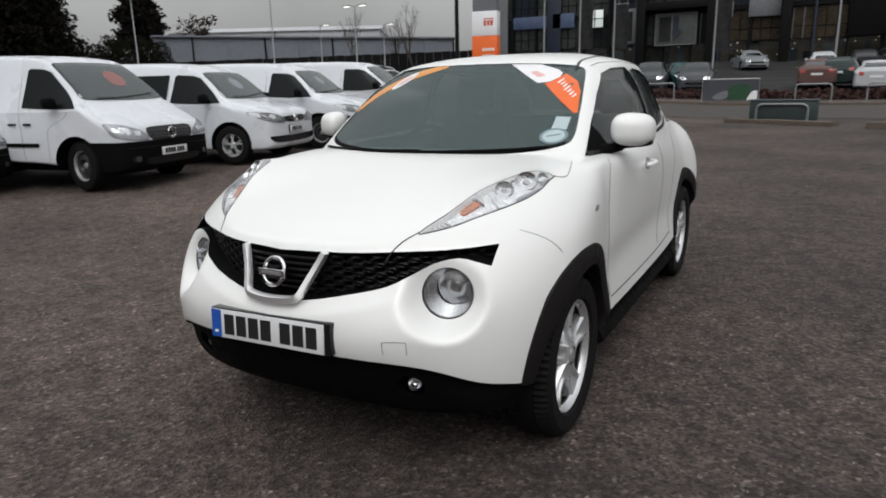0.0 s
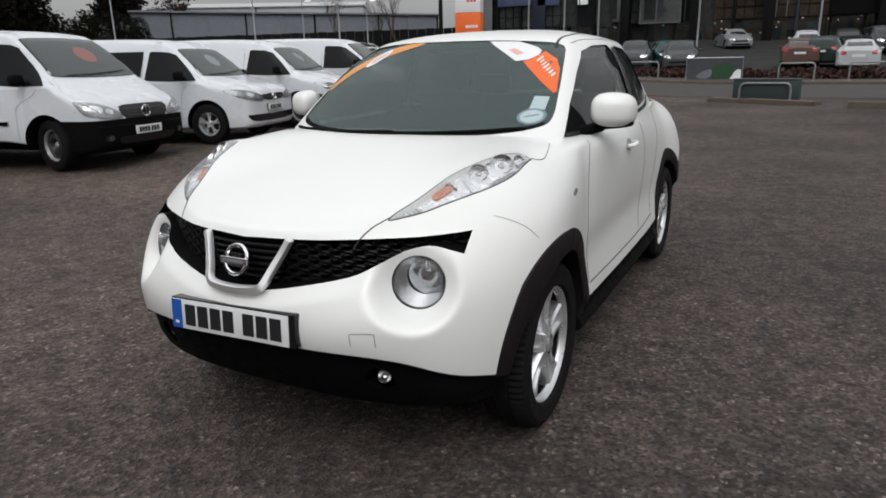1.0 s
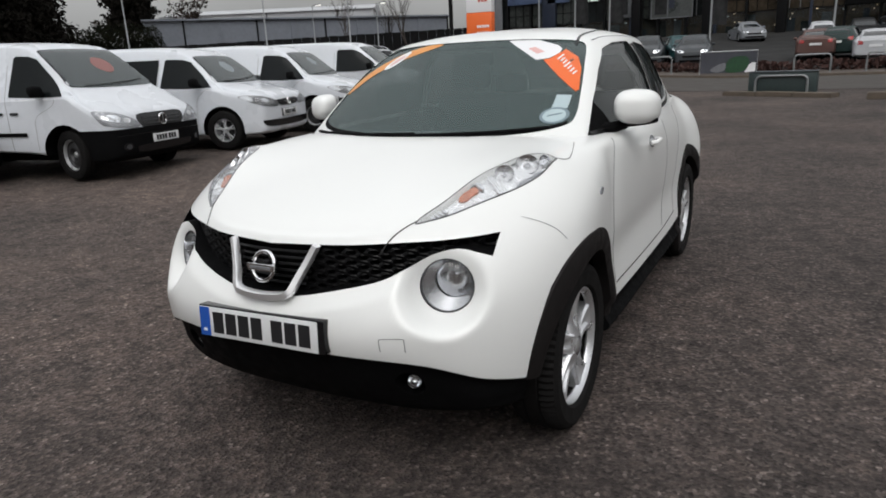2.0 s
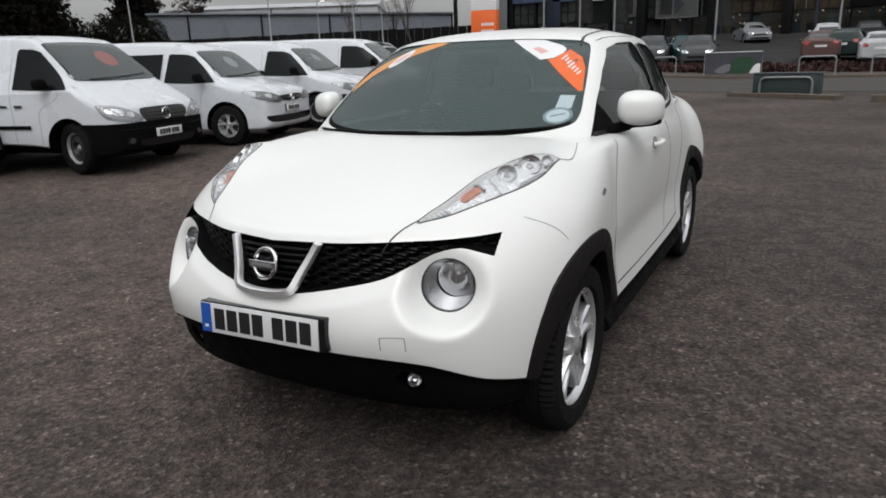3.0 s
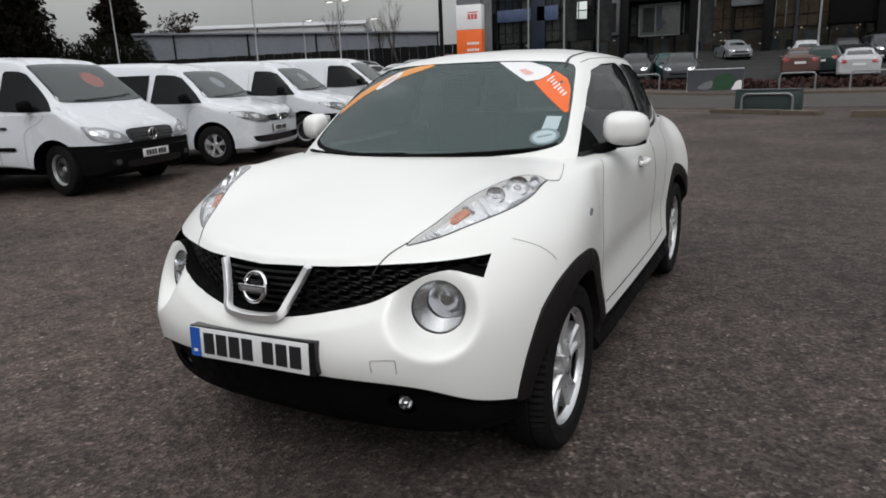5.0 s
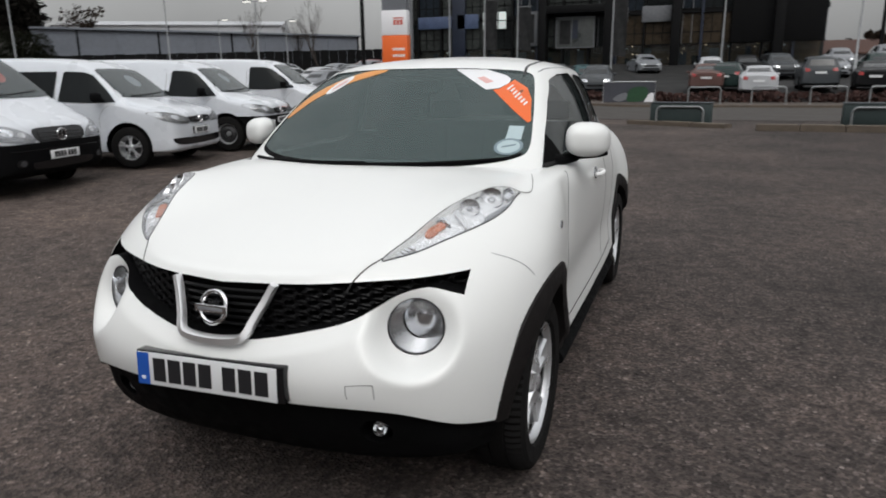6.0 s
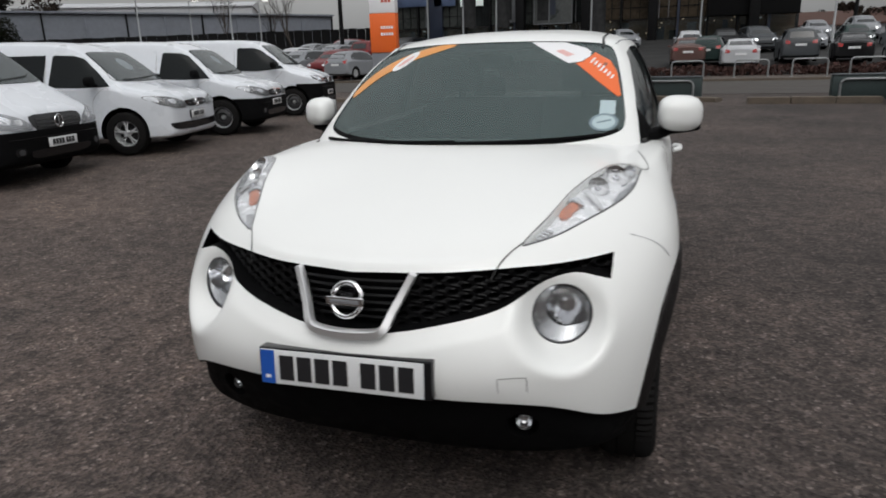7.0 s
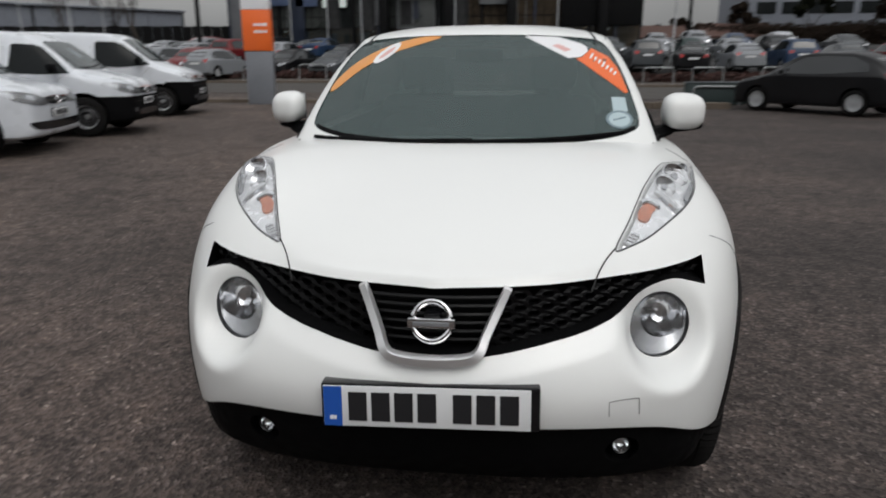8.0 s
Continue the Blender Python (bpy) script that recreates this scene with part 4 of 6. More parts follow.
def build_mirror_pods():
    for s in (1, -1):
        b = bmesh.new()
        bmesh.ops.create_uvsphere(b, u_segments=40, v_segments=24, radius=1)
        for v in b.verts:
            c = v.co
            sx, sy, sz = (math.copysign(abs(t) ** .72, t) for t in c)
            x = .868 + (.092 if s > 0 else .078) * sx - (.028 if s < 0 else 0)
            z = 1.176 + (.075 if s > 0 else .068) * sz - .010 * sx * .5 + (.012 if s < 0 else 0)
            y = 1.600 + (.105 if sy < 0 else .045) * sy + .030 * sx
            v.co = (s * x, y, z)
        if s < 0:
            bmesh.ops.reverse_faces(b, faces=b.faces)
        pod = part("door_mirror", b, WHITE, CAR, "rounded white door mirror with black foot")
        f = box(-.5, .5, -.5, .5, -.5, .5, .30, seg=4)
        bmesh.ops.transform(f, matrix=Matrix.Translation((s * (.852 if s > 0 else .835) + (.030 if s < 0 else 0), 1.610, 1.108)) @ pose(0, 0, 0, 0, s * -6, s * 9) @ Matrix.Diagonal((.20 if s > 0 else .16, .12, .032, 1)), verts=f.verts)
        part("foot", f, BLACK_PLASTIC, pod)
        a = tube([(s * .70, 1.46, 1.085), (s * .76, 1.52, 1.090), (s * .82, 1.58, 1.10)], [.032, .026, .020], 10)
        part("arm", a, BLACK_PLASTIC, pod)
        g = box(-.080 * (1 if s > 0 else .84), .080 * (1 if s > 0 else .84), -.002, .002, -.055, .055, .0)
        bmesh.ops.transform(g, matrix=Matrix.Translation((s * .868 + (.028 if s < 0 else 0), 1.648, 1.176 + (.012 if s < 0 else 0))) @ pose(0, 0, 0, 0, 0, s * 17), verts=g.verts)
        part("mirror_glass", g, CHROME, pod)


build_mirror_pods()


def build_lines():
    hood = smooth_line([(.385, .235), (.42, .30), (.452, .350)], 6)
    rear = smooth_line([(.744, .866), (.760, .905), (.767, .940), (.764, .975), (.748, 1.05), (.720, 1.15)], 6)
    both("hood_seam", seam(body_tree, hood, .003, TOP), SEAM, smooth=0)
    both("hood_seam", seam(body_tree, rear, .0028, TOP), SOFT_SEAM, smooth=0)
    both("bumper_seam", seam(body_tree, smooth_line([(.545, .905), (.59, .880), (.63, .850), (.66, .812)], 6), .0016, LEFT), LAMP_GREY, smooth=0)
    door = smooth_line([(1.40, 1.06), (1.345, .98), (1.315, .85), (1.315, .65), (1.36, .44)], 8)
    both("door_seam", seam(body_tree, door, .003, LEFT), SOFT_SEAM, smooth=0)
    both("door_seam", seam(body_tree, smooth_line([(2.47, 1.04), (2.50, .9), (2.50, .65), (2.44, .44)], 8), .0032, LEFT), SOFT_SEAM, smooth=0)
    both("door_seam", seam(body_tree, smooth_line([(3.10, 1.07), (3.02, .92), (2.90, .76), (2.82, .60), (2.80, .44)], 8), .0032, LEFT), SOFT_SEAM, smooth=0)
    both("sill_seam", seam(body_tree, smooth_line([(1.37, .432), (1.7, .424), (2.1, .420), (2.5, .424), (2.82, .445)], 8), .005, LEFT), SEAM, smooth=0)
    both("mirror_sail", skin(upper_tree, [(1.33, 1.078), (1.36, 1.100), (1.50, 1.205), (1.57, 1.10), (1.56, 1.080)], LEFT, .001, .003, .08), BLACK_PLASTIC)
    both("frame_seam", seam(upper_tree, smooth_line([(1.90, 1.472), (2.05, 1.490), (2.4, 1.496), (2.75, 1.482), (3.0, 1.43)], 8), .003, LEFT), LAMP_GREY, smooth=0)
    both("roof_seam", seam(upper_tree, smooth_line([(.520, 1.815), (.512, 1.87), (.505, 1.95), (.500, 2.2), (.49, 2.6), (.46, 2.95)], 8), .013, TOP), GLOSS_BLACK, smooth=0)
    cap = [(.432, .548), (.430, .582), (.437, .590), (.497, .592), (.505, .585), (.507, .548)]
    part("tow_eye_seam", seam(body_tree, smooth_line(cap, 3), .0018, FRONT), SOFT_SEAM, CAR, smooth=0)
    both("pillar_panel", skin(upper_tree, [(2.405, 1.455), (2.465, 1.455), (2.515, 1.118), (2.465, 1.112)], LEFT, .001, .002, .08), GLOSS_BLACK)
    both("window_rubber", seam(upper_tree, smooth_line([(1.345, 1.085), (1.7, 1.088), (2.4, 1.100), (2.9, 1.120), (3.1, 1.16)], 6), .018, LEFT, .002, .004), GLOSS_BLACK, smooth=0)
    for s in (1, -1):
        h = smooth_line([(s * .855, 1.98, .968), (s * .879, 2.00, .972), (s * .881, 2.08, .975), (s * .855, 2.12, .972)], 5)
        part("door_handle", tube(h, .012, 8), WHITE, CAR, "white door handle")
        part("handle_cup", skin(body_tree, ellipse(2.05, .970, .062, .030), LEFT, .0, .0015, .04) if s > 0 else mirror_x(skin(body_tree, ellipse(2.05, .970, .062, .030), LEFT, .0, .0015, .04)), LAMP_GREY, CAR)
        m = skin(body_tree, ellipse(1.04, .905, .030, .010, 12), LEFT, .0005, .003, .03)
        part("side_repeater", m if s > 0 else mirror_x(m), LAMP_GREY, CAR, "small clear side repeater")


build_lines()


def build_fogs():
    for s in (1, -1):
        way = Vector((s * .25, -.96, 0)).normalized()
        hit = body_tree.ray_cast(Vector((s * FOG_X, -.5, FOG_Z)), Vector((0, 1, 0)), 2)[0] + Vector((0, .030, 0))
        f = part("fog_lamp", lathe([(.028, -.03), (.028, .004), (.025, .007), (.022, .004), (.021, -.006)], 32), GLOSS_BLACK, CAR, "small round fog lamp in the black valance")
        f.matrix_basis = Matrix.Translation(hit) @ way.to_track_quat("Z", "Y").to_matrix().to_4x4()
        part("reflector", lathe([(.0215, .002), (.018, -.006), (.008, -.014), (0, -.016)], 32), REFLECTOR, f)
        part("lens", lathe([(.0215, .003), (.014, .007), (0, .009)], 32), LENS, f)


build_fogs()


def build_screen_things():
    """Stickers, papers, wipers and the black edge of the windscreen."""
    def flat(name, outline, mat, lift, label=""):
        return part(name, skin(upper_tree, outline, FRONT, lift, .0012, .05), mat, CAR, label)

    white = smooth_line([(.195, 1.487), (.205, 1.488)], 1) + [(.345, 1.484), (.445, 1.455), (.472, 1.438), (.472, 1.420), (.440, 1.398), (.385, 1.392)]
    w = flat("sticker_panel", white, VINYL_WHITE, -.006, "white sticker with a small faded mark")
    part("sticker_mark", skin(upper_tree, [(.318, 1.446), (.345, 1.452), (.402, 1.428), (.372, 1.420)], FRONT, -.004, .0008, .05), PALE_RED, w)
    o = flat("sticker_band", [(.418, 1.391), (.443, 1.396), (.478, 1.424), (.488, 1.436), (.560, 1.398), (.596, 1.350), (.626, 1.258), (.615, 1.252)], ORANGE, -.0065, "orange sticker band with white bars")
    for k in range(7):
        t = k / 7
        c = Vector((.487 + .108 * t, 1.402 - .082 * t))
        d, n = Vector((.011, -.008)) * .62, Vector((.010, .0135)) * (.75 if k in (0, 3) else .52)
        part("sticker_bar", skin(upper_tree, [tuple(c - d * .5 - n), tuple(c + d * .5 - n), tuple(c + d * .5 + n), tuple(c - d * .5 + n)], FRONT, -.0045, .0008, .05), VINYL_WHITE, o)
    far = smooth_line([(-.17, 1.486), (-.26, 1.487), (-.40, 1.452), (-.53, 1.385), (-.615, 1.30), (-.625, 1.258), (-.59, 1.275), (-.50, 1.352), (-.38, 1.415), (-.27, 1.452)], 3, closed=True)
    f = flat("sticker_band", far, material("faded_orange_vinyl", (0.72, 0.30, 0.07), rough=0.4), -.0065, "faded orange sticker band with a white oval")
    part("sticker_oval", skin(upper_tree, ellipse(-.405, 1.418, .066, .023, 38), FRONT, -.0045, .0008, .05), VINYL_WHITE, f)
    part("sticker_mark", skin(upper_tree, ellipse(-.405, 1.418, .040, .008, 38), FRONT, -.0030, .0006, .05), PALE_RED, f)
    d = flat("disc_holder", ellipse(.575, 1.162, .056, .031, -4), PAPER_GREY, -.006, "grey-blue printed disc on the windscreen")
    part("disc_paper", skin(upper_tree, ellipse(.575, 1.162, .044, .024, -4), FRONT, -.0045, .0008, .05), PAPER_BLUE, d)
    part("disc_bar", skin(upper_tree, [(.548, 1.158), (.600, 1.166), (.602, 1.172), (.550, 1.164)], FRONT, -.003, .0008, .05), PAPER_GREY, d)
    flat("paper_note", [(.552, 1.190), (.613, 1.187), (.609, 1.238), (.550, 1.242)], PAPER_BLUE, -.006, "small pale blue paper note")
    edge = [(x, z + .014) for x, z in SCREEN_LINE if z < 1.2 and abs(x) < .64]
    edge.sort()
    low = [(x, z - .020) for x, z in edge]
    part("cowl_strip", skin(upper_tree, low + edge[::-1], FRONT, -.006, .004, .06), BLACK_PLASTIC, CAR, "black strip along the windscreen foot")
    for x0, x1, z1 in ((-.30, .58, 1.118), (-.62, .02, 1.102)):
        pts = []
        for t in np.linspace(0, 1, 9):
            x, z = x0 + (x1 - x0) * t, 1.094 + (z1 - 1.094) * t ** 2
            hit = upper_tree.ray_cast(Vector((x, -1, z)), Vector((0, 1, 0)), 4)[0]
            if hit:
                pts.append(hit + Vector((0, -.012, .002)))
        part("wiper", tube(pts, .007, 6), BLACK_PLASTIC, CAR, "black wiper blade")


build_screen_things()


def build_cabin():
    b = bmesh.new()
    g = []
    for y, z in ((1.20, .95), (1.26, 1.045), (1.45, 1.075), (1.62, 1.072), (1.70, 1.03), (1.74, .90), (1.70, .70)):
        g.append([(x, y + .05 * (1 - (x / .68) ** 2) * -1, z - .03 * (x / .68) ** 2 + (.035 if -.55 < x < -.18 and 1.5 < y < 1.72 else 0)) for x in np.linspace(-.68, .68, 23)])
    part("dashboard", grid_mesh(np.array(g), mirror=False), INTERIOR, CAR, "black dashboard")
    ring = [(-.36 + .185 * math.cos(a), 1.80 + .06 * math.sin(a), .985 + .175 * math.sin(a)) for a in np.linspace(0, 2 * math.pi, 40, endpoint=False)]
    wheel = part("steering_wheel", tube(ring, .016, 8, closed=True), INTERIOR, CAR)
    part("spokes", box(-.53, -.19, 1.775, 1.80, .955, 1.01, .012), INTERIOR, wheel)
    part("column", tube([(-.36, 1.79, .98), (-.36, 1.66, .95)], .04, 10), INTERIOR, wheel)
    for x in (-.36, .36):
        back = box(x - .25, x + .25, 2.28, 2.42, .62, 1.20, .05, seg=3)
        for v in back.verts:
            v.co.y += .28 * (v.co.z - .7)
            v.co.x = x + (v.co.x - x) * (1 - .35 * max(v.co.z - .95, 0))
        seat = part("front_seat", back, SEAT, CAR, "dark grey cloth front seat")
        part("seat_cushion", box(x - .26, x + .26, 1.80, 2.36, .52, .68, .05), SEAT, seat)
        head = box(x - .125, x + .125, 2.42, 2.50, 1.235, 1.405, .035, seg=3)
        part("headrest", head, SEAT, seat)
        part("headrest_post", tube([(x, 2.46, 1.15), (x, 2.46, 1.26)], .02, 8), GLOSS_BLACK, seat)
    bench = box(-.60, .60, 3.10, 3.22, .60, 1.16, .05, seg=3)
    part("rear_bench", bench, SEAT, CAR)
    for x in (-.38, .38):
        part("rear_headrest", box(x - .12, x + .12, 3.14, 3.20, 1.17, 1.30, .03), SEAT, CAR)
    part("inner_mirror", box(-.11, .11, 1.74, 1.77, 1.375, 1.435, .012), INTERIOR, CAR)
    part("headlining", box(-.46, .46, 2.0, 3.1, 1.462, 1.468), LAMP_GREY, CAR)
    part("rear_window", skin(upper_tree, [(-.42, 1.17), (.42, 1.17), (.36, 1.40), (-.36, 1.40)], Matrix(((-1, 0, 0, 0), (0, 0, 1, 5.0), (0, 1, 0, 0), (0, 0, 0, 1))), -.012, .004, .08), SIDE_GLASS, CAR)


build_cabin()


# ---- the row of white vans ----
def section_loft(stations, belt, per=7):
    """A van's shell from stations along its length: (distance ahead of the front axle, half width, underside, roof, half width of the roof)."""
    net = []
    for f, w, zb, zt, wt in stations:
        zs = min(belt, zt - .12)
        up = zt - zs
        net.append([(0, -f, zb), (w * .55, -f, zb), (w * .94, -f, zb + .02), (w, -f, zb + .10), (w * 1.003, -f, (zb + zs) * .5), (w, -f, zs - .06), (w * .985, -f, zs + .02), (w + (wt - w) * .55, -f, zs + up * .5), (wt + .015, -f, zt - .085), (wt - .03, -f, zt - .025), (wt - .14, -f, zt), (wt * .4, -f, zt + .02), (0, -f, zt + .024)])
    b = grid_mesh(loft_grid(net, per, 6, relax=1))
    bmesh.ops.holes_fill(b, edges=[e for e in b.edges if len(e.link_faces) == 1], sides=0)
    bmesh.ops.recalc_face_normals(b, faces=b.faces)
    return b


VANS = {
    "large": dict(
        stations=[(.78, .46, .42, .66, .40), (.755, .70, .33, .75, .60), (.70, .84, .27, .84, .76), (.57, .925, .23, .92, .85), (.38, .95, .22, 1.02, .87), (.22, .952, .22, 1.11, .85), (.10, .952, .26, 1.19, .79), (-.16, .952, .30, 1.42, .755), (-.52, .952, .33, 1.70, .715), (-.85, .952, .35, 1.80, .71), (-2.0, .952, .37, 1.84, .72), (-3.5, .952, .37, 1.84, .72), (-3.82, .94, .38, 1.82, .71), (-3.90, .90, .42, 1.74, .66)],
        belt=1.08, wheel=.336, rear=-3.2,
        screen=[(0, 1.20), (.45, 1.205), (.66, 1.215), (.74, 1.235), (.72, 1.36), (.685, 1.54), (.655, 1.65), (.60, 1.70), (.3, 1.715), (0, 1.72)],
        door=[(.05, 1.105), (-.20, 1.35), (-.46, 1.59), (-.58, 1.63), (-.78, 1.64), (-.82, 1.61), (-.86, 1.12), (-.4, 1.10)],
        lamp=[(.46, .665), (.485, .745), (.60, .815), (.74, .872), (.88, .905), (.925, .895), (.932, .83), (.925, .755), (.885, .705), (.70, .674)], grille=(.44, .650, .82), plate=(.49, .54), bumper=.655),
    "small": dict(
        stations=[(.75, .50, .36, .64, .44), (.73, .72, .29, .75, .60), (.67, .83, .24, .83, .75), (.52, .885, .22, .905, .82), (.28, .895, .22, .965, .82), (.06, .897, .22, 1.01, .80), (-.06, .897, .22, 1.06, .74), (-.38, .897, .22, 1.34, .695), (-.70, .897, .22, 1.56, .655), (-1.02, .897, .22, 1.64, .655), (-1.8, .897, .22, 1.68, .665), (-3.1, .897, .24, 1.68, .67), (-3.44, .89, .28, 1.66, .66), (-3.53, .85, .34, 1.58, .62)],
        belt=.99, wheel=.318, rear=-2.68,
        screen=[(0, 1.075), (.42, 1.08), (.62, 1.09), (.70, 1.105), (.68, 1.21), (.64, 1.35), (.61, 1.44), (.55, 1.505), (.3, 1.52), (0, 1.525)],
        door=[(-.16, 1.01), (-.37, 1.22), (-.58, 1.42), (-.72, 1.465), (-1.0, 1.48), (-1.04, 1.46), (-1.09, 1.02), (-.6, 1.0)],
        lamp=[(.38, .675), (.39, .745), (.55, .797), (.72, .840), (.84, .862), (.884, .850), (.887, .775), (.85, .712), (.70, .680), (.5, .665)], grille=(.37, .678, .764), plate=(.55, .52), bumper=.64),
    "city": dict(
        stations=[(.69, .54, .34, .66, .46), (.675, .72, .26, .76, .62), (.62, .82, .22, .87, .70), (.50, .87, .22, .955, .72), (.26, .89, .22, 1.03, .735), (.0, .895, .22, 1.10, .745), (-.14, .895, .22, 1.17, .74), (-.44, .895, .22, 1.42, .70), (-.80, .895, .22, 1.68, .67), (-1.1, .895, .22, 1.75, .68), (-1.8, .895, .22, 1.78, .70), (-3.1, .895, .24, 1.79, .71), (-3.40, .89, .28, 1.77, .70), (-3.48, .85, .34, 1.69, .66)],
        belt=1.08, wheel=.318, rear=-2.66,
        screen=[(0, 1.185), (.42, 1.19), (.62, 1.20), (.69, 1.215), (.675, 1.32), (.65, 1.48), (.625, 1.58), (.57, 1.635), (.3, 1.65), (0, 1.655)],
        door=[(-.18, 1.105), (-.42, 1.31), (-.74, 1.54), (-.90, 1.59), (-1.26, 1.60), (-1.30, 1.56), (-1.31, 1.07), (-.8, 1.06)],
        lamp=[(.46, .80), (.48, .88), (.66, .92), (.80, .915), (.855, .84), (.74, .79), (.58, .775)], grille=(.42, .76, .86), plate=(.52, .48), bumper=.74),
}


def both_of(parent):
    def make(name, bm, mat, label="", smooth=35):
        other = mirror_x(bm)
        a = part(name, bm, mat, parent, label, smooth)
        return a, part(name, other, mat, parent, label, smooth)
    return make


def van_wheel(parent, x, y, r, alloy, side, steer=0):
    w = part("wheel", tyre(r, .205, r - .125), RUBBER, parent, "alloy wheel" if alloy else "steel wheel with grey trim ring")
    w.matrix_basis = Matrix.Translation((x, y, r)) @ pose(0, 0, 0, 0, 0, steer) @ pose(0, 0, 0, 0, 90 * side, 0)
    rr = r - .125
    part("rim", lathe([(rr, -.06), (rr + .010, .068), (rr + .006, .078), (rr - .014, .072), (rr - .026, .045), (rr - .03, -.06)], 40), ALLOY if alloy else STEEL_WHEEL, w, "" if alloy else "pale steel rim edge")
    if alloy:
        for k in range(5):
            for o in (-.16, .16):
                s = tube([(.03, 0, .062), (rr * .6, rr * .6 * o * .7, .055), (rr - .018, rr * o, .062)], [.020, .014, .016], 6)
                bmesh.ops.rotate(s, cent=(0, 0, 0), matrix=Matrix.Rotation(2 * math.pi * k / 5, 3, "Z"), verts=s.verts)
                part("spoke", s, ALLOY, w)
        part("hub_cap", lathe([(0, .072), (.03, .070), (.05, .055), (.055, .03)], 24), ALLOY, w)
        part("barrel", lathe([(rr - .005, .03), (rr - .02, -.05), (0, -.05)], 32), ALLOY_DARK, w)
    else:
        part("dish", lathe([(rr - .02, .045), (rr * .80, .030), (rr * .62, .052), (rr * .45, .058), (rr * .36, .03), (rr * .34, .004), (0, .004)], 40), ALLOY_DARK, w)
        ring = bmesh.new()
        for k in range(12):
            a = 2 * math.pi * (k + .5) / 12
            c = lathe([(0, .0015), (.017, .001), (.019, -.004)], 10)
            add(ring, c, Matrix.Translation((rr * .80 * math.cos(a), rr * .80 * math.sin(a), .034)))
        part("vent_holes", ring, GLOSS_BLACK, w)
        part("hub_cap", lathe([(0, .045), (.03, .042), (.045, .02), (.05, .0)], 24), STEEL_WHEEL, w)


def build_van(spec, at, label, group, black_bumper, alloy, disc=None, rear_glass=False, star=False):
    v = thing("van", label, "van", group, at=at)
    put = both_of(v)
    shell = section_loft(spec["stations"], spec["belt"])
    swell = shell.copy() if black_bumper else None
    t = BVHTree.FromBMesh(shell)
    r = spec["wheel"]
    cut = []
    for y in (0, -spec["rear"]):
        for s in (1, -1):
            cut.append((cylinder_y(s * .86, y, r + .015, r + .055, .5, seg=32), BLACK_PLASTIC))
    me = carve(shell, cut, (VAN_WHITE,))
    part("body", me, None, v, "white painted body", 32)
    half = smooth_line(spec["screen"], 3)
    line = half + [(-x, z) for x, z in half[-2:0:-1]]
    part("windscreen", skin(t, line, FRONT, .009, .004, .06), VAN_GLASS, v, "grey windscreen")
    part("screen_edge", skin(t, [(x * 1.025, 1.4 + (z - 1.4) * 1.03) for x, z in line], FRONT, .0045, .0025, .06), GLOSS_BLACK, v)
    door = [(-f, z) for f, z in spec["door"]]
    put("door_window", skin(t, door, LEFT, .006, .004, .05), VAN_SIDE, "dark door window")
    if rear_glass:
        f0 = spec["door"][4][0]
        put("side_window", skin(t, [(-f0 + .17, spec["belt"] + .04), (-f0 + .15, spec["belt"] + .49), (-f0 + .80, spec["belt"] + .49), (-f0 + .84, spec["belt"] + .05)], LEFT, .003, .004, .15), VAN_SIDE, "dark side window")
    d0, d1 = max(-spec["door"][0][0] - .02, .05), -spec["door"][-2][0] + .06
    put("door_seam", seam(t, smooth_line([(d0 + .02, spec["belt"] - .02), (d0 + .10, .98), (r + .09, .84), (r + .13, .62), (r + .14, .40)], 6), .005, LEFT), SOFT_SEAM, smooth=0)
    put("door_seam", seam(t, smooth_line([(d1, spec["belt"] + .45), (d1, .95), (d1, .7), (d1, .36)], 8), .008, LEFT), SOFT_SEAM, smooth=0)
    put("door_handle", box(.955 if star else .897, .98 if star else .922, d1 - .20, d1 - .07, spec["belt"] - .20, spec["belt"] - .165, .008), GLOSS_BLACK, "black door handle")
    if star:
        put("door_handle", box(.955, .98, d1 + .07, d1 + .20, spec["belt"] - .20, spec["belt"] - .165, .008), GLOSS_BLACK, "black door handle")
    lamp = smooth_line(spec["lamp"], 3, closed=True)
    for s in (1, -1):
        def lay(name, outline, mat, lift, thick, parent, lab=""):
            b = skin(t, outline, FRONT, lift, thick, .035)
            if s < 0:
                c = mirror_x(b)
                b.free()
                b = c
            return part(name, b, mat, parent, lab)
        h = lay("headlamp", lamp, LAMP_GREY if star else LAMP_DARK, .006, .006, v, "clear headlamp with bright reflectors")
        cx, cz = np.mean(lamp, axis=0)
        tall = 1.3 if star else 1.0
        lay("reflector", ellipse(cx - .12, cz - .022, .055, .026 * tall, 8), LAMP_SILVER if star else LAMP_GREY, .013, .003, h)
        lay("reflector", ellipse(cx + .04, cz + .012, .070, .036 * tall, 12), REFLECTOR, .013, .003, h)
        lay("indicator", ellipse(cx + .13, cz + .030, .030, .022 * tall, 20), LAMP_SILVER if star else LAMP_GREY, .013, .003, h)
        lay("lens", inset(lamp, .004), LENS, .018, .003, h)
    gw, g0, g1 = spec["grille"]
    gr = part("grille", skin(t, smooth_line([(-gw, g1), (0, g1 + .012), (gw, g1), (gw * .86, g0), (0, g0 - .012), (-gw * .86, g0)], 3, closed=True), FRONT, .002, .006, .08), GLOSS_BLACK, v, "dark grille")
    n = 3 if star else 1
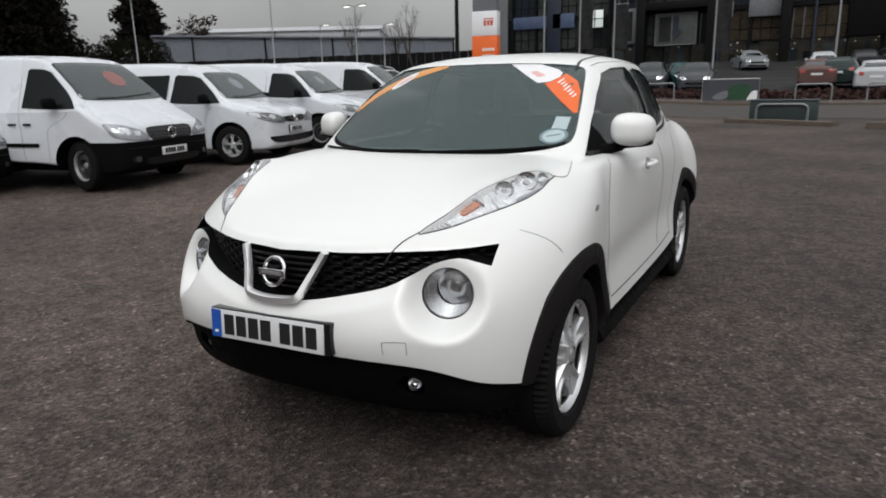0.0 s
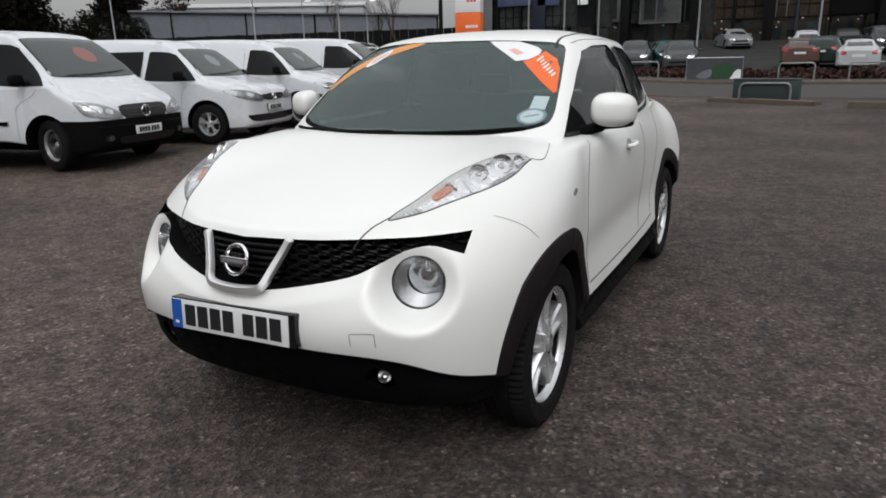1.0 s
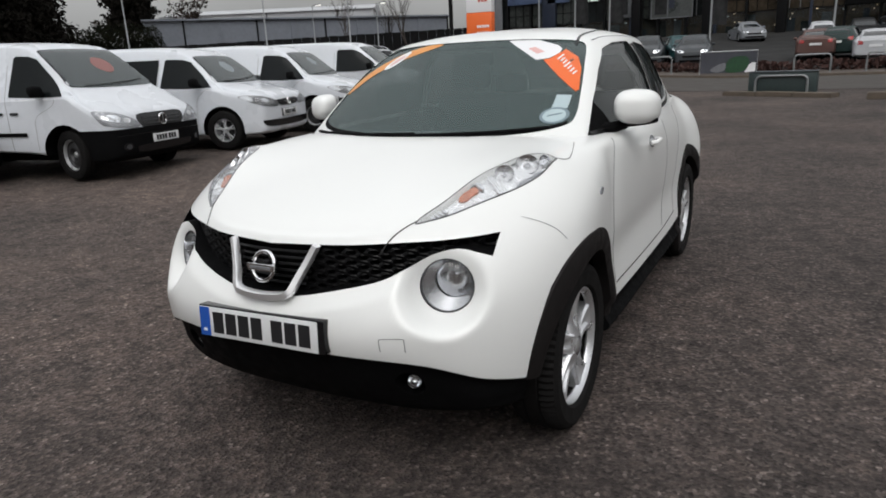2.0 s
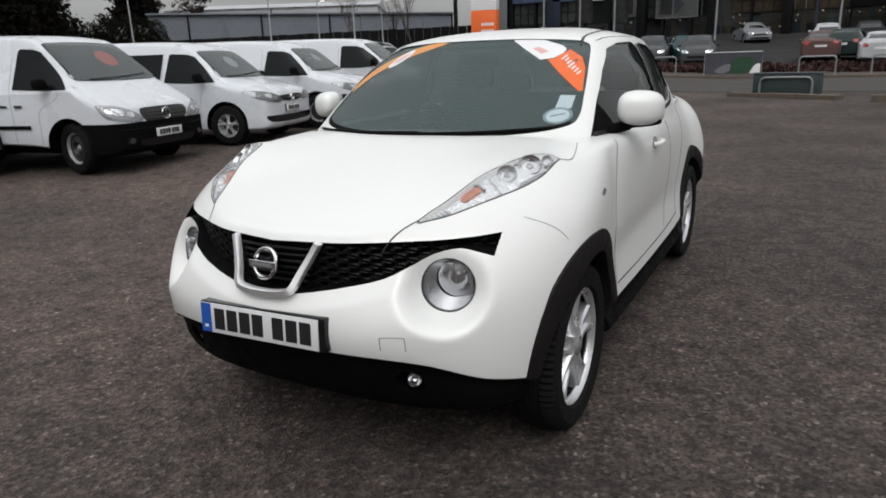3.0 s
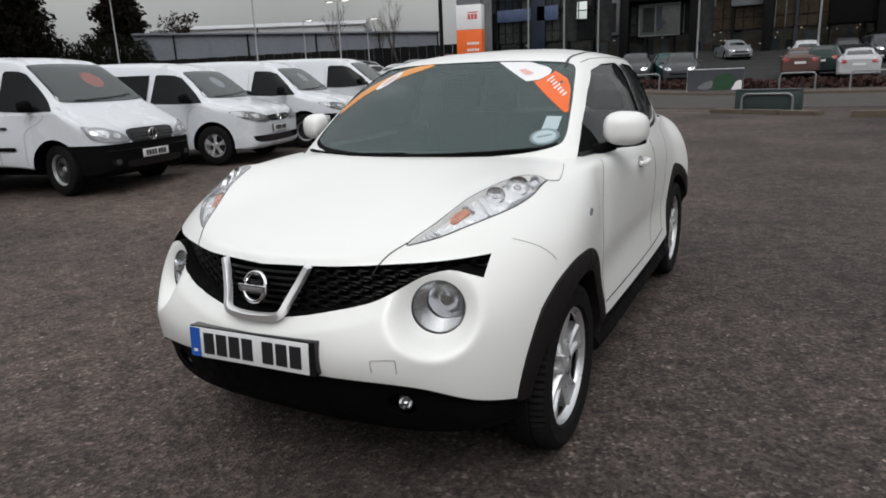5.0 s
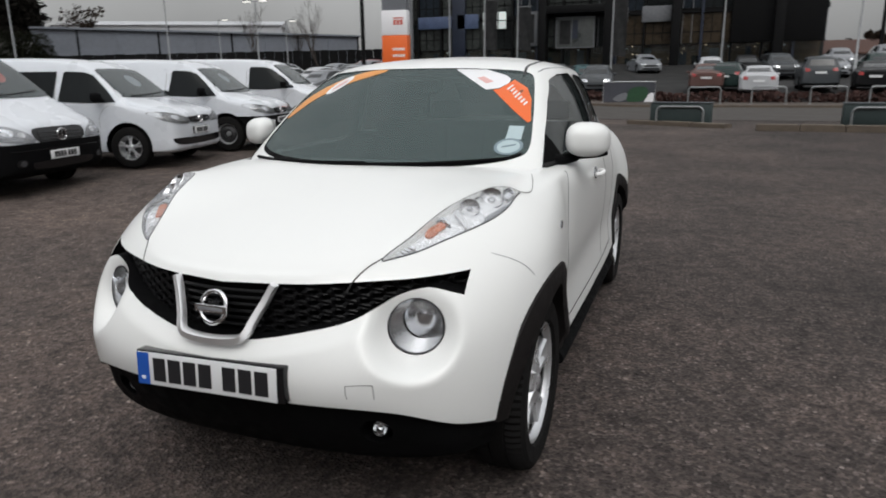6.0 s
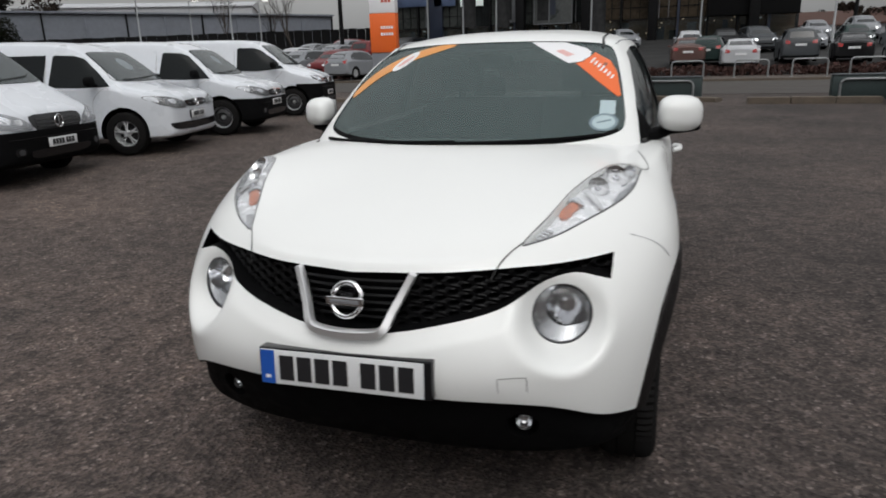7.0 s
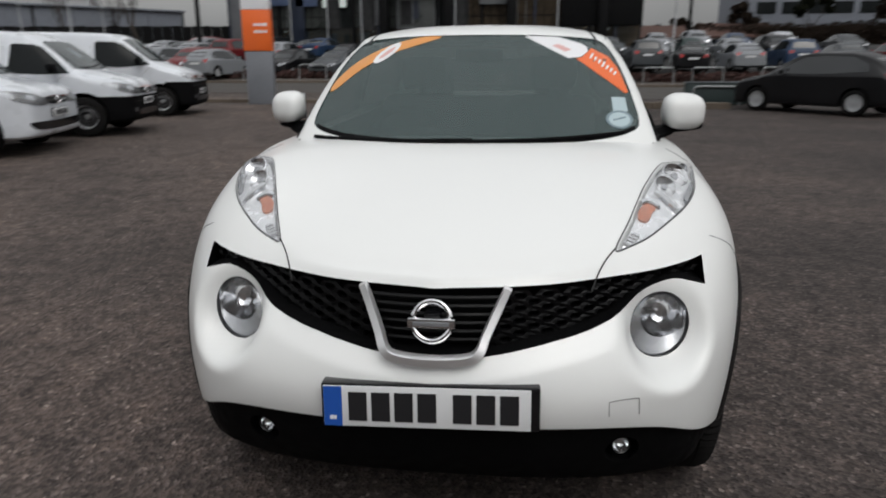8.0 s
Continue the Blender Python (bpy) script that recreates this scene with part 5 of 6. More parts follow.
    for k in range(n):
        z = g0 + (g1 - g0) * (k + 1) / (n + 1)
        part("grille_bar", seam(t, [(x, z) for x in np.linspace(-gw * .85, gw * .85, 15)], .016, FRONT, .009, .006), ALLOY_DARK if star else CHROME, gr, smooth=0)
    part("grille_lip", seam(t, [(x, g1 + .012 - .010 * (x / gw) ** 2) for x in np.linspace(-gw * .9, gw * .9, 15)], .012, FRONT, .008, .004), GLOSS_BLACK if star else CHROME, gr, smooth=0)
    zc = (g0 + g1) / 2
    hit = t.ray_cast(Vector((0, -2, zc)), Vector((0, 1, 0)), 4)[0]
    br = .075 if star else .058
    b = part("badge", tube([(br * math.cos(a), hit.y - .022, zc + br * math.sin(a)) for a in np.linspace(0, 2 * math.pi, 32, endpoint=False)], .009, 8, closed=True), CHROME, v, "plain chrome ring badge")
    part("badge_disc", cylinder_y(0, hit.y - .012, zc, br * .95, .016, "y", 28), GLOSS_BLACK if star else LAMP_GREY, b)
    part("badge_bar", box(-.008, .008, hit.y - .030, hit.y - .020, zc - br * .85, zc + br * .85, .002), CHROME, b)
    pz, pw = spec["plate"]
    hit = t.ray_cast(Vector((0, -2, pz)), Vector((0, 1, 0)), 4)[0]
    p = part("number_plate", box(-.26, .26, hit.y - .030, hit.y - .022, pz - .055, pz + .055, .003), PLATE_WHITE, v, "white plate with dark bars")
    part("plate_back", box(-.27, .27, hit.y - .022, hit.y + .05, pz - .06, pz + .06, .004), GLOSS_BLACK, p)
    x = -.20
    for k in range(7):
        part("plate_bar", box(x, x + .045, hit.y - .0325, hit.y - .030, pz - .036, pz + .036), PLATE_BLACK, p)
        x += .056 + (.02 if k == 3 else 0)
    if black_bumper:
        top = spec["bumper"]
        swell.normal_update()
        for q in swell.verts:
            q.co += q.normal * .010
        keep = carve(swell, [(box(-1.2, 1.2, -1.2, -.10, .12, top, .0), BLACK_PLASTIC)], (BLACK_PLASTIC,), operation="INTERSECT")
        b = bmesh.new()
        b.from_mesh(keep)
        bpy.data.meshes.remove(keep)
        b_keep = to_mesh(b.copy())
        part("bumper", carve(b, [(cylinder_y(s * .86, 0, r + .015, r + .056, .6, seg=32), BLACK_PLASTIC) for s in (1, -1)], (BLACK_PLASTIC,)), None, v, "black plastic bumper", 32)
        bt = tree_of(b_keep)
        bump = part("bumper_intake", skin(bt, smooth_line([(-.55, .40), (-.48, .33), (0, .32), (.48, .33), (.55, .40), (.48, .42), (0, .425), (-.48, .42)], 3, closed=True), FRONT, .002, .004, .08), GLOSS_BLACK, v, "glossy black lower intake")
        bpy.data.meshes.remove(b_keep)
        for s in (1, -1):
            for nm, ol, mt, lf in (("fog_recess", ellipse(s * .70, .42, .075, .050), GLOSS_BLACK, .002), ("fog_lamp", ellipse(s * .69, .42, .042, .034), LAMP_DARK, .007)):
                part(nm, skin(bt, ol, FRONT, lf, .004, .05), mt, v)
        part("bumper_crease", seam(bt, [(x, top - .085) for x in np.linspace(-.82, .82, 25)], .010, FRONT, .001, .003), GLOSS_BLACK, v, smooth=0)
    else:
        slot = smooth_line([(-.82, .44), (-.74, .36), (-.4, .335), (0, .33), (.4, .335), (.74, .36), (.82, .44), (.72, .455), (0, .44), (-.72, .455)], 3, closed=True)
        part("lower_intake", skin(t, slot, FRONT, .001, .004, .08), GLOSS_BLACK, v, "black lower air intake")
    if star:
        part("chassis", box(-.72, .72, .42, -spec["rear"] + .35, .24, .40, .04), BLACK_PLASTIC, v, "dark underside")
    put("rub_strip", seam(t, [(y, .62 if star else .60) for y in np.linspace(.62, d1 + 1.2, 20)], .050 if star else .035, LEFT, .004, .012), BLACK_PLASTIC, smooth=0)
    for s in (1, -1):
        m = bmesh.new()
        bmesh.ops.create_uvsphere(m, u_segments=20, v_segments=14, radius=1)
        for q in m.verts:
            c = [math.copysign(abs(k) ** .7, k) for k in q.co]
            q.co = (s * (1.04 + .10 * c[0]), d0 + .22 + .06 * c[1], spec["belt"] + .10 + .075 * c[2])
        mir = part("door_mirror", m, BLACK_PLASTIC, v, "black door mirror")
        part("arm", tube([(s * .86, d0 + .22, spec["belt"] + .04), (s * 1.0, d0 + .22, spec["belt"] + .08)], .03, 8), BLACK_PLASTIC, mir)
        van_wheel(v, s * .80, 0, r, alloy, s, -14 if star else 0)
        van_wheel(v, s * .80, -spec["rear"], r, alloy, s)
    w = [t.ray_cast(Vector((x, -2, spec["screen"][0][1] + .03 + .05 * (x + .5) ** 2)), Vector((0, 1, 0)), 4)[0] for x in np.linspace(-.55, .55, 12)]
    part("wiper", tube([q + Vector((0, -.024, 0)) for q in w if q], .010, 6), GLOSS_BLACK, v, "black wiper")
    if disc:
        x, z, rad, mat, lab = disc
        part("windscreen_disc", skin(t, ellipse(x, z, rad, rad * .62), FRONT, .0135, .0012, .05), mat, v, lab)
    return v


def van_at(x, y, turn=15.0):
    return Matrix.Translation((x, y, ground_z(x, y))) @ pose(0, 0, 0, 0, 0, turn + 90)


# the large van's pinkish disc is a windscreen reflection laid on as colour
build_van(VANS["large"], van_at(-7.25, 4.95, 11.0), "large white panel van with black bumper and steel wheels", "row of parked vans", True, False, (.12, 1.50, .17, PINK_REFLECTION, "pinkish reflection painted as a round patch"), star=True)
build_van(VANS["small"], van_at(-7.15, 7.50), "small white van with white bumper and alloy wheels", "row of parked vans", False, True, (-.02, 1.33, .15, GREY_DISC, "grey round sticker"), rear_glass=True)
build_van(VANS["small"], van_at(-7.15, 9.85), "small white van with black bumper and steel wheels", "row of parked vans", True, False, (-.02, 1.34, .13, GREY_DISC, "grey round sticker"))
build_van(VANS["city"], van_at(-8.00, 13.80), "white city van with high lamps and black bumper", "row of parked vans", True, False)
build_van(VANS["small"], van_at(-8.75, 2.85), "small white van with black bumper beside the large van", "row of parked vans", True, False)


# ---- road edge, barriers and kerbs ----
def strip(name, x0, x1, y0, y1, lift, mat, label, category, kind="structure", nx=40, ny=4, wall=0.0):
    """A sheet that follows the ground, with a skirt down to it."""
    b = bmesh.new()
    xs, ys = np.linspace(x0, x1, nx + 1), np.linspace(y0, y1, ny + 1)
    vs = [[b.verts.new((x, y, ground_z(x, y) + lift)) for x in xs] for y in ys]
    for i in range(ny):
        for j in range(nx):
            b.faces.new((vs[i][j], vs[i][j + 1], vs[i + 1][j + 1], vs[i + 1][j]))
    geo = bmesh.ops.extrude_face_region(b, geom=b.faces[:])
    bmesh.ops.translate(b, verts=[e for e in geo["geom"] if isinstance(e, bmesh.types.BMVert)], vec=(0, 0, -max(wall, lift + .1)))
    bmesh.ops.recalc_face_normals(b, faces=b.faces)
    return tagged(part(name, b, mat, smooth=30), label, category, kind=kind)


strip("road", -60, 60, 22.4, 31.4, .012, ROAD, "grey-brown road beyond the car lot", "road", nx=60, ny=6)
strip("pavement", -60, 60, 31.6, 34.0, .10, CONCRETE, "pale brown footway with a raised kerb", "pavement", nx=60)
strip("forecourt", -60, 60, 35.4, 61.8, .03, material("dark_forecourt_asphalt", (.008, .0078, .0078), .85, vary=.4, scale=.6, bump=.2, bump_scale=50), "dark asphalt of the forecourt", "forecourt", nx=60, ny=14)
strip("kerb", -60, 60, 31.4, 31.6, .11, KERB, "worn kerb stones along the road", "kerb", nx=60, ny=1)


def kerb_island(points, width, height, label):
    """A low raised strip of worn stones, each a piece of its own."""
    k = thing("kerb_island", label, "kerb", "low kerb strips")
    p, q = Vector(points[0]), Vector(points[1])
    n = max(int((q - p).length / .9), 2)
    d = (q - p) / n
    side = Vector((-d.y, d.x)).normalized() * width / 2
    r = random.Random(n)
    for i in range(n):
        a, c = p + d * (i + .01), p + d * (i + .99)
        b = bmesh.new()
        lo = [a - side, c - side, c + side, a + side]
        z = [ground_z(v.x, v.y) for v in lo]
        h = height + r.uniform(-.012, .012)
        v0 = [b.verts.new((v.x, v.y, zz - .05)) for v, zz in zip(lo, z)]
        v1 = [b.verts.new((v.x, v.y, zz + h)) for v, zz in zip(lo, z)]
        b.faces.new(v1)
        for j in range(4):
            b.faces.new((v0[j], v0[(j + 1) % 4], v1[(j + 1) % 4], v1[j]))
        bmesh.ops.recalc_face_normals(b, faces=b.faces)
        bmesh.ops.bevel(b, geom=[e for e in b.edges if e.verts[0] in v1 and e.verts[1] in v1], offset=.02, segments=2, affect="EDGES")
        part("kerb_stone", b, KERB, k)


kerb_island([(-.7, 20.6), (2.1, 19.2)], .45, .12, "low strip of yellowish kerb stones below a barrier")
kerb_island([(2.75, 18.6), (5.9, 18.5)], .35, .17, "long low strip of dark worn kerb stones")
kerb_island([(-9.2, 17.6), (-5.2, 17.9)], .5, .10, "low strip of worn kerb stones at the sign")


def hoop(width, height, radius=.03):
    r = .16
    pts = [(-width / 2, 0, 0), (-width / 2, 0, height - r)]
    for k in range(1, 7):
        a = math.pi - k / 6 * math.pi / 2
        pts.append((-width / 2 + r + r * math.cos(a), 0, height - r + r * math.sin(a)))
    pts += [(-x, y, z) for x, y, z in pts[::-1]]
    return tube(pts, radius, 8)


def panel_barrier(x, y, turn):
    t = thing("panel_barrier", "green-grey panel with a galvanised hoop in front", "barrier", "panel barriers", at=Matrix.Translation((x, y, ground_z(x, y))) @ pose(0, 0, 0, 0, 0, turn))
    part("panel", box(-.88, .88, .04, .45, 0, .64, .04), GREEN_GREY, t, "green-grey panel box")
    part("top_cap", box(-.90, .90, .02, .47, .64, .67, .012), material("grey_cap", (.06, .07, .078), .6, vary=.2), t)
    part("hoop", hoop(1.34, .54, .035), GALV, t, "galvanised hoop")


panel_barrier(.75, 20.2, -8)
panel_barrier(5.9, 19.95, -4)


def barrier_row():
    first = None
    for x in (-29.2, -26.0, -22.9, -19.8, -16.7, -13.6, -10.6, -5.2, 1.45, 4.2, 6.6, 8.9, 12.1, 15.2, 18.3, 21.4):
        y = 33.0
        m = Matrix.Translation((x, y, ground_z(x, y) + .09))
        if first is None:
            first = thing("hoop_barrier", "galvanised steel hoop barrier on the footway", "barrier", "hoop barriers", at=m)
            part("hoop", hoop(1.42, .78, .04), GALV, first)
            for s in (-.71, .71):
                part("foot_plate", box(s - .09, s + .09, -.09, .09, -.01, .015, .004), GALV, first)
        else:
            copy_thing(first, m)


barrier_row()


def planting():
    r = random.Random(3)
    b = bmesh.new()
    for k in range(9000):
        x = r.uniform(-34, 26)
        y = r.uniform(34.1, 35.3)
        h = .62 * (.7 + .3 * noise.noise((x * .8, y, 2)))
        z = ground_z(x, y) + h * r.random() ** .6
        s = r.uniform(.05, .11)
        q = Matrix.Translation((x, y, z)) @ pose(0, 0, 0, r.uniform(0, 180), r.uniform(0, 180), r.uniform(0, 180))
        b.faces.new([b.verts.new(q @ Vector(c)) for c in ((-s, -s * .6, 0), (s, -s * .6, 0), (s, s * .6, .02), (-s, s * .6, .02))])
    tagged(part("low_planting", b, HEDGE_RED, smooth=0), "dark red-brown low planting behind the hoop barriers", "shrubs", kind="stuff")


planting()


def banner_board():
    x, y = -1.95, 32.7
    t = thing("banner_board", "white-framed banner board with grey and green print", "sign board", at=Matrix.Translation((x, y, ground_z(x, y) + .1)))
    part("frame", tube([(-1.45, 0, 0), (-1.45, 0, 1.22), (1.45, 0, 1.22), (1.45, 0, 0)], .03, 8), STEEL_WHEEL, t)
    t.scale = (.84, 1, .86)
    part("board", box(-1.42, 1.42, .0, .03, .10, 1.18), material("banner_grey_blue", (.05, .052, .065), .5, vary=.3, scale=2), t)
    part("green_print", prism(smooth_line([(-.1, .2), (.0, .75), (.5, .95), (1.0, .85), (.95, .3), (.4, .12)], 4, closed=True), "y", -.012, .0), material("banner_green", (.015, .06, .025), .5, vary=.4, scale=5), t)
    part("white_print", prism([(.85, .12), (1.05, .5), (1.2, .62), (1.38, .6), (1.38, .12)], "y", -.012, -.001), VINYL_WHITE, t)
    part("pale_print", prism(smooth_line([(-.9, .25), (-.6, .5), (-.15, .62), (-.12, .3), (-.5, .14)], 4, closed=True), "y", -.012, .0), material("banner_pale", (.16, .165, .18), .5, vary=.3, scale=4), t)


banner_board()


def totem():
    x, y = -7.05, 17.0
    t = thing("totem_sign", "tall totem sign with orange, white and grey panels", "sign", at=Matrix.Translation((x, y, ground_z(x, y))) @ pose(0, 0, 0, 0, 0, 8))
    grey = material("totem_grey", (.17, .18, .20), .45, vary=.08, scale=2)
    part("base", box(-.36, .36, -.15, .15, -.05, 1.42, .01), grey, t, "grey base panel")
    part("orange_panel", box(-.375, .375, -.17, .17, 1.42, 2.48, .008), ORANGE, t, "orange panel with pale bars")
    part("white_panel", box(-.375, .375, -.17, .17, 2.484, 3.16, .008), VINYL_WHITE, t, "white panel with a small red mark")
    part("top_panel", box(-.36, .36, -.15, .15, 3.164, 5.2, .01), grey, t, "grey top panel")
    for k in range(2):
        z = 2.06 - .18 * k
        for i in range(5):
            part("sign_bar", box(-.06 + i * .075, -.005 + i * .075, -.176, -.17, z, z + .075), VINYL_WHITE, t)
    for i in range(3):
        part("sign_mark", box(-.02 + i * .10, .055 + i * .10, -.176, -.17, 2.76, 2.90), material("sign_red", (.55, .10, .07), .5) if i == 0 else bpy.data.materials["sign_red"], t)
    part("sign_line", box(-.02, .28, -.176, -.17, 2.93, 2.96), bpy.data.materials["sign_red"], t)


totem()


# ---- parked cars ----
CAR_SHAPES = {
    "hatchback": dict(stations=[(.80, .48, .30, .58, .42), (.77, .66, .22, .68, .58), (.66, .80, .18, .78, .68), (.40, .86, .18, .86, .70), (.05, .875, .18, .93, .70), (-.15, .88, .18, 1.00, .69), (-.55, .88, .18, 1.26, .62), (-.95, .88, .18, 1.44, .58), (-1.5, .88, .18, 1.49, .58), (-2.3, .88, .18, 1.46, .57), (-2.8, .87, .20, 1.28, .58), (-3.08, .84, .24, 1.02, .62), (-3.2, .74, .30, .86, .60)], belt=.93, rear=-2.5, wheel=.31,
        screen=[(0, 1.02), (.5, 1.03), (.64, 1.06), (.60, 1.25), (.54, 1.38), (.3, 1.41), (0, 1.415)], side=[(-.42, .98), (-.75, 1.20), (-1.05, 1.37), (-1.6, 1.41), (-2.25, 1.385), (-2.62, 1.22), (-2.7, 1.04), (-1.6, .97)], back=[(-.52, 1.10), (.52, 1.10), (.44, 1.36), (-.44, 1.36)], tail=.92),
    "saloon": dict(stations=[(.88, .48, .30, .56, .42), (.85, .68, .22, .66, .60), (.72, .82, .18, .75, .70), (.40, .885, .18, .84, .72), (.05, .895, .18, .91, .72), (-.2, .90, .18, .98, .70), (-.6, .90, .18, 1.22, .62), (-1.0, .90, .18, 1.38, .58), (-1.6, .90, .18, 1.43, .58), (-2.2, .90, .18, 1.38, .57), (-2.75, .89, .18, 1.12, .62), (-3.05, .88, .20, 1.03, .66), (-3.5, .85, .24, 1.0, .66), (-3.62, .74, .30, .9, .60)], belt=.92, rear=-2.7, wheel=.315,
        screen=[(0, 1.0), (.5, 1.01), (.64, 1.04), (.60, 1.20), (.54, 1.32), (.3, 1.35), (0, 1.355)], side=[(-.45, .96), (-.8, 1.16), (-1.1, 1.31), (-1.6, 1.35), (-2.15, 1.32), (-2.55, 1.12), (-2.6, 1.0), (-1.6, .95)], back=[(-.54, 1.12), (.54, 1.12), (.46, 1.31), (-.46, 1.31)], tail=.85),
    "tall": dict(stations=[(.82, .48, .32, .62, .42), (.79, .68, .24, .74, .60), (.68, .82, .20, .88, .70), (.40, .885, .20, .98, .72), (.05, .895, .20, 1.06, .72), (-.15, .90, .20, 1.14, .70), (-.55, .90, .20, 1.42, .64), (-.95, .90, .20, 1.60, .61), (-1.6, .90, .20, 1.66, .61), (-2.6, .90, .20, 1.64, .61), (-3.1, .89, .22, 1.56, .62), (-3.32, .87, .26, 1.20, .68), (-3.42, .78, .32, .95, .66)], belt=1.04, rear=-2.6, wheel=.33,
        screen=[(0, 1.16), (.5, 1.17), (.65, 1.20), (.62, 1.40), (.56, 1.53), (.3, 1.56), (0, 1.565)], side=[(-.42, 1.10), (-.75, 1.33), (-1.05, 1.52), (-1.6, 1.57), (-2.6, 1.55), (-3.0, 1.46), (-3.05, 1.14), (-1.6, 1.08)], back=[(-.56, 1.18), (.56, 1.18), (.5, 1.50), (-.5, 1.50)], tail=1.0),
}
BACK = Matrix(((-1, 0, 0, 0), (0, 0, 1, 6.0), (0, 1, 0, 0), (0, 0, 0, 1)))
PAINTS = {
    "white": (.42, .43, .45), "silver": (.20, .21, .225), "grey": (.045, .05, .055), "black": (.003, .003, .004), "red": (.12, .010, .012),
    "dark blue": (.012, .03, .07), "rose-brown": (.10, .055, .048), "dark green": (.010, .025, .023), "teal": (.012, .05, .055),
}
PAINT_MATS = {k: material(k.replace(" ", "_").replace("-", "_") + "_paint", c, rough=.4, coat=.12, spec=.25, vary=.05, scale=2) for k, c in PAINTS.items()}
TAIL_RED = material("red_tail_lamp", (.30, .012, .012), rough=.25, coat=.4)
built_cars = {}


def parked_car(shape, paint, x, y, turn, group="cars on the forecourt"):
    """turn 0: nose towards -y."""
    m = Matrix.Translation((x, y, ground_z(x, y))) @ pose(0, 0, 0, 0, 0, turn)
    key = (shape, paint, group)
    if key in built_cars:
        return copy_thing(built_cars[key], m)
    like = next((c for k, c in built_cars.items() if k[0] == shape), None)
    look_of = f"{paint} {'estate-like tall car' if shape == 'tall' else shape} parked on the asphalt"
    if like is not None:
        c = tagged(copy_thing(like, m), look_of, "car", group)
        for o in c.children:
            if o.name.split(".")[0] in ("body", "door_mirror"):
                o.material_slots[0].link = "OBJECT"
                o.material_slots[0].material = PAINT_MATS[paint]
            if o.name.split(".")[0] == "body":
                tagged(o, f"{paint} body")
        built_cars[key] = c
        return c
    spec = CAR_SHAPES[shape]
    c = thing("parked_car", look_of, "car", group, at=m)
    put = both_of(c)
    shell = section_loft(spec["stations"], spec["belt"], 4)
    t = BVHTree.FromBMesh(shell)
    cut = [(cylinder_y(s * .85, yy, spec["wheel"] + .01, spec["wheel"] + .045, .4, seg=24), BLACK_PLASTIC) for yy in (0, -spec["rear"]) for s in (1, -1)]
    part("body", carve(shell, cut, (PAINT_MATS[paint],)), None, c, f"{paint} body", 32)
    half = smooth_line(spec["screen"], 2)
    part("windscreen", skin(t, half + [(-a, z) for a, z in half[-2:0:-1]], FRONT, .003, .004, .2), PRIVACY, c)
    put("side_window", skin(t, [(-f, z) for f, z in spec["side"]], LEFT, .003, .004, .2), PRIVACY)
    part("rear_window", skin(t, spec["back"], BACK, .003, .004, .2, far=8), PRIVACY, c)
    f0 = spec["stations"][2][3]
    put("headlamp", skin(t, smooth_line([(.42, f0 - .14), (.48, f0 - .04), (.72, f0 + .02), (.76, f0 - .08), (.6, f0 - .15)], 2, closed=True), FRONT, .003, .006, .12), REFLECTOR)
    z = spec["tail"]
    put("tail_lamp", skin(t, [(-.72, z - .10), (-.50, z - .10), (-.50, z + .04), (-.72, z + .08)], BACK, .003, .008, .12, far=8), TAIL_RED)
    part("grille", skin(t, [(-.45, .48), (.45, .48), (.5, .58), (-.5, .58)], FRONT, .003, .006, .2), GLOSS_BLACK, c)
    part("lower_trim", skin(t, [(-.6, .26), (.6, .26), (.64, .36), (-.64, .36)], FRONT, .003, .006, .2), GLOSS_BLACK, c)
    hit = t.ray_cast(Vector((0, 6, z - .16)), Vector((0, -1, 0)), 8)[0]
    part("number_plate", box(-.26, .26, hit.y, hit.y + .02, z - .21, z - .10), PLATE_WHITE, c)
    for s in (1, -1):
        for yy in (0, -spec["rear"]):
            w = part("wheel", tyre(spec["wheel"], .19, spec["wheel"] - .10), RUBBER, c)
            w.matrix_basis = Matrix.Translation((s * .78, yy, spec["wheel"])) @ pose(0, 0, 0, 0, 90 * s, 0)
            part("rim", lathe([(spec["wheel"] - .10, .05), (spec["wheel"] - .11, .072), (.12, .05), (.05, .068), (0, .07)], 20), STEEL_WHEEL, w)
        mm = bmesh.new()
        bmesh.ops.create_uvsphere(mm, u_segments=10, v_segments=8, radius=1)
        for q in mm.verts:
            q.co = (s * (.97 + .10 * q.co.x), -spec["side"][0][0] + .25 + .05 * q.co.y, spec["belt"] + .10 + .07 * q.co.z)
        part("door_mirror", mm, PAINT_MATS[paint], c)
    built_cars[key] = c
    return c


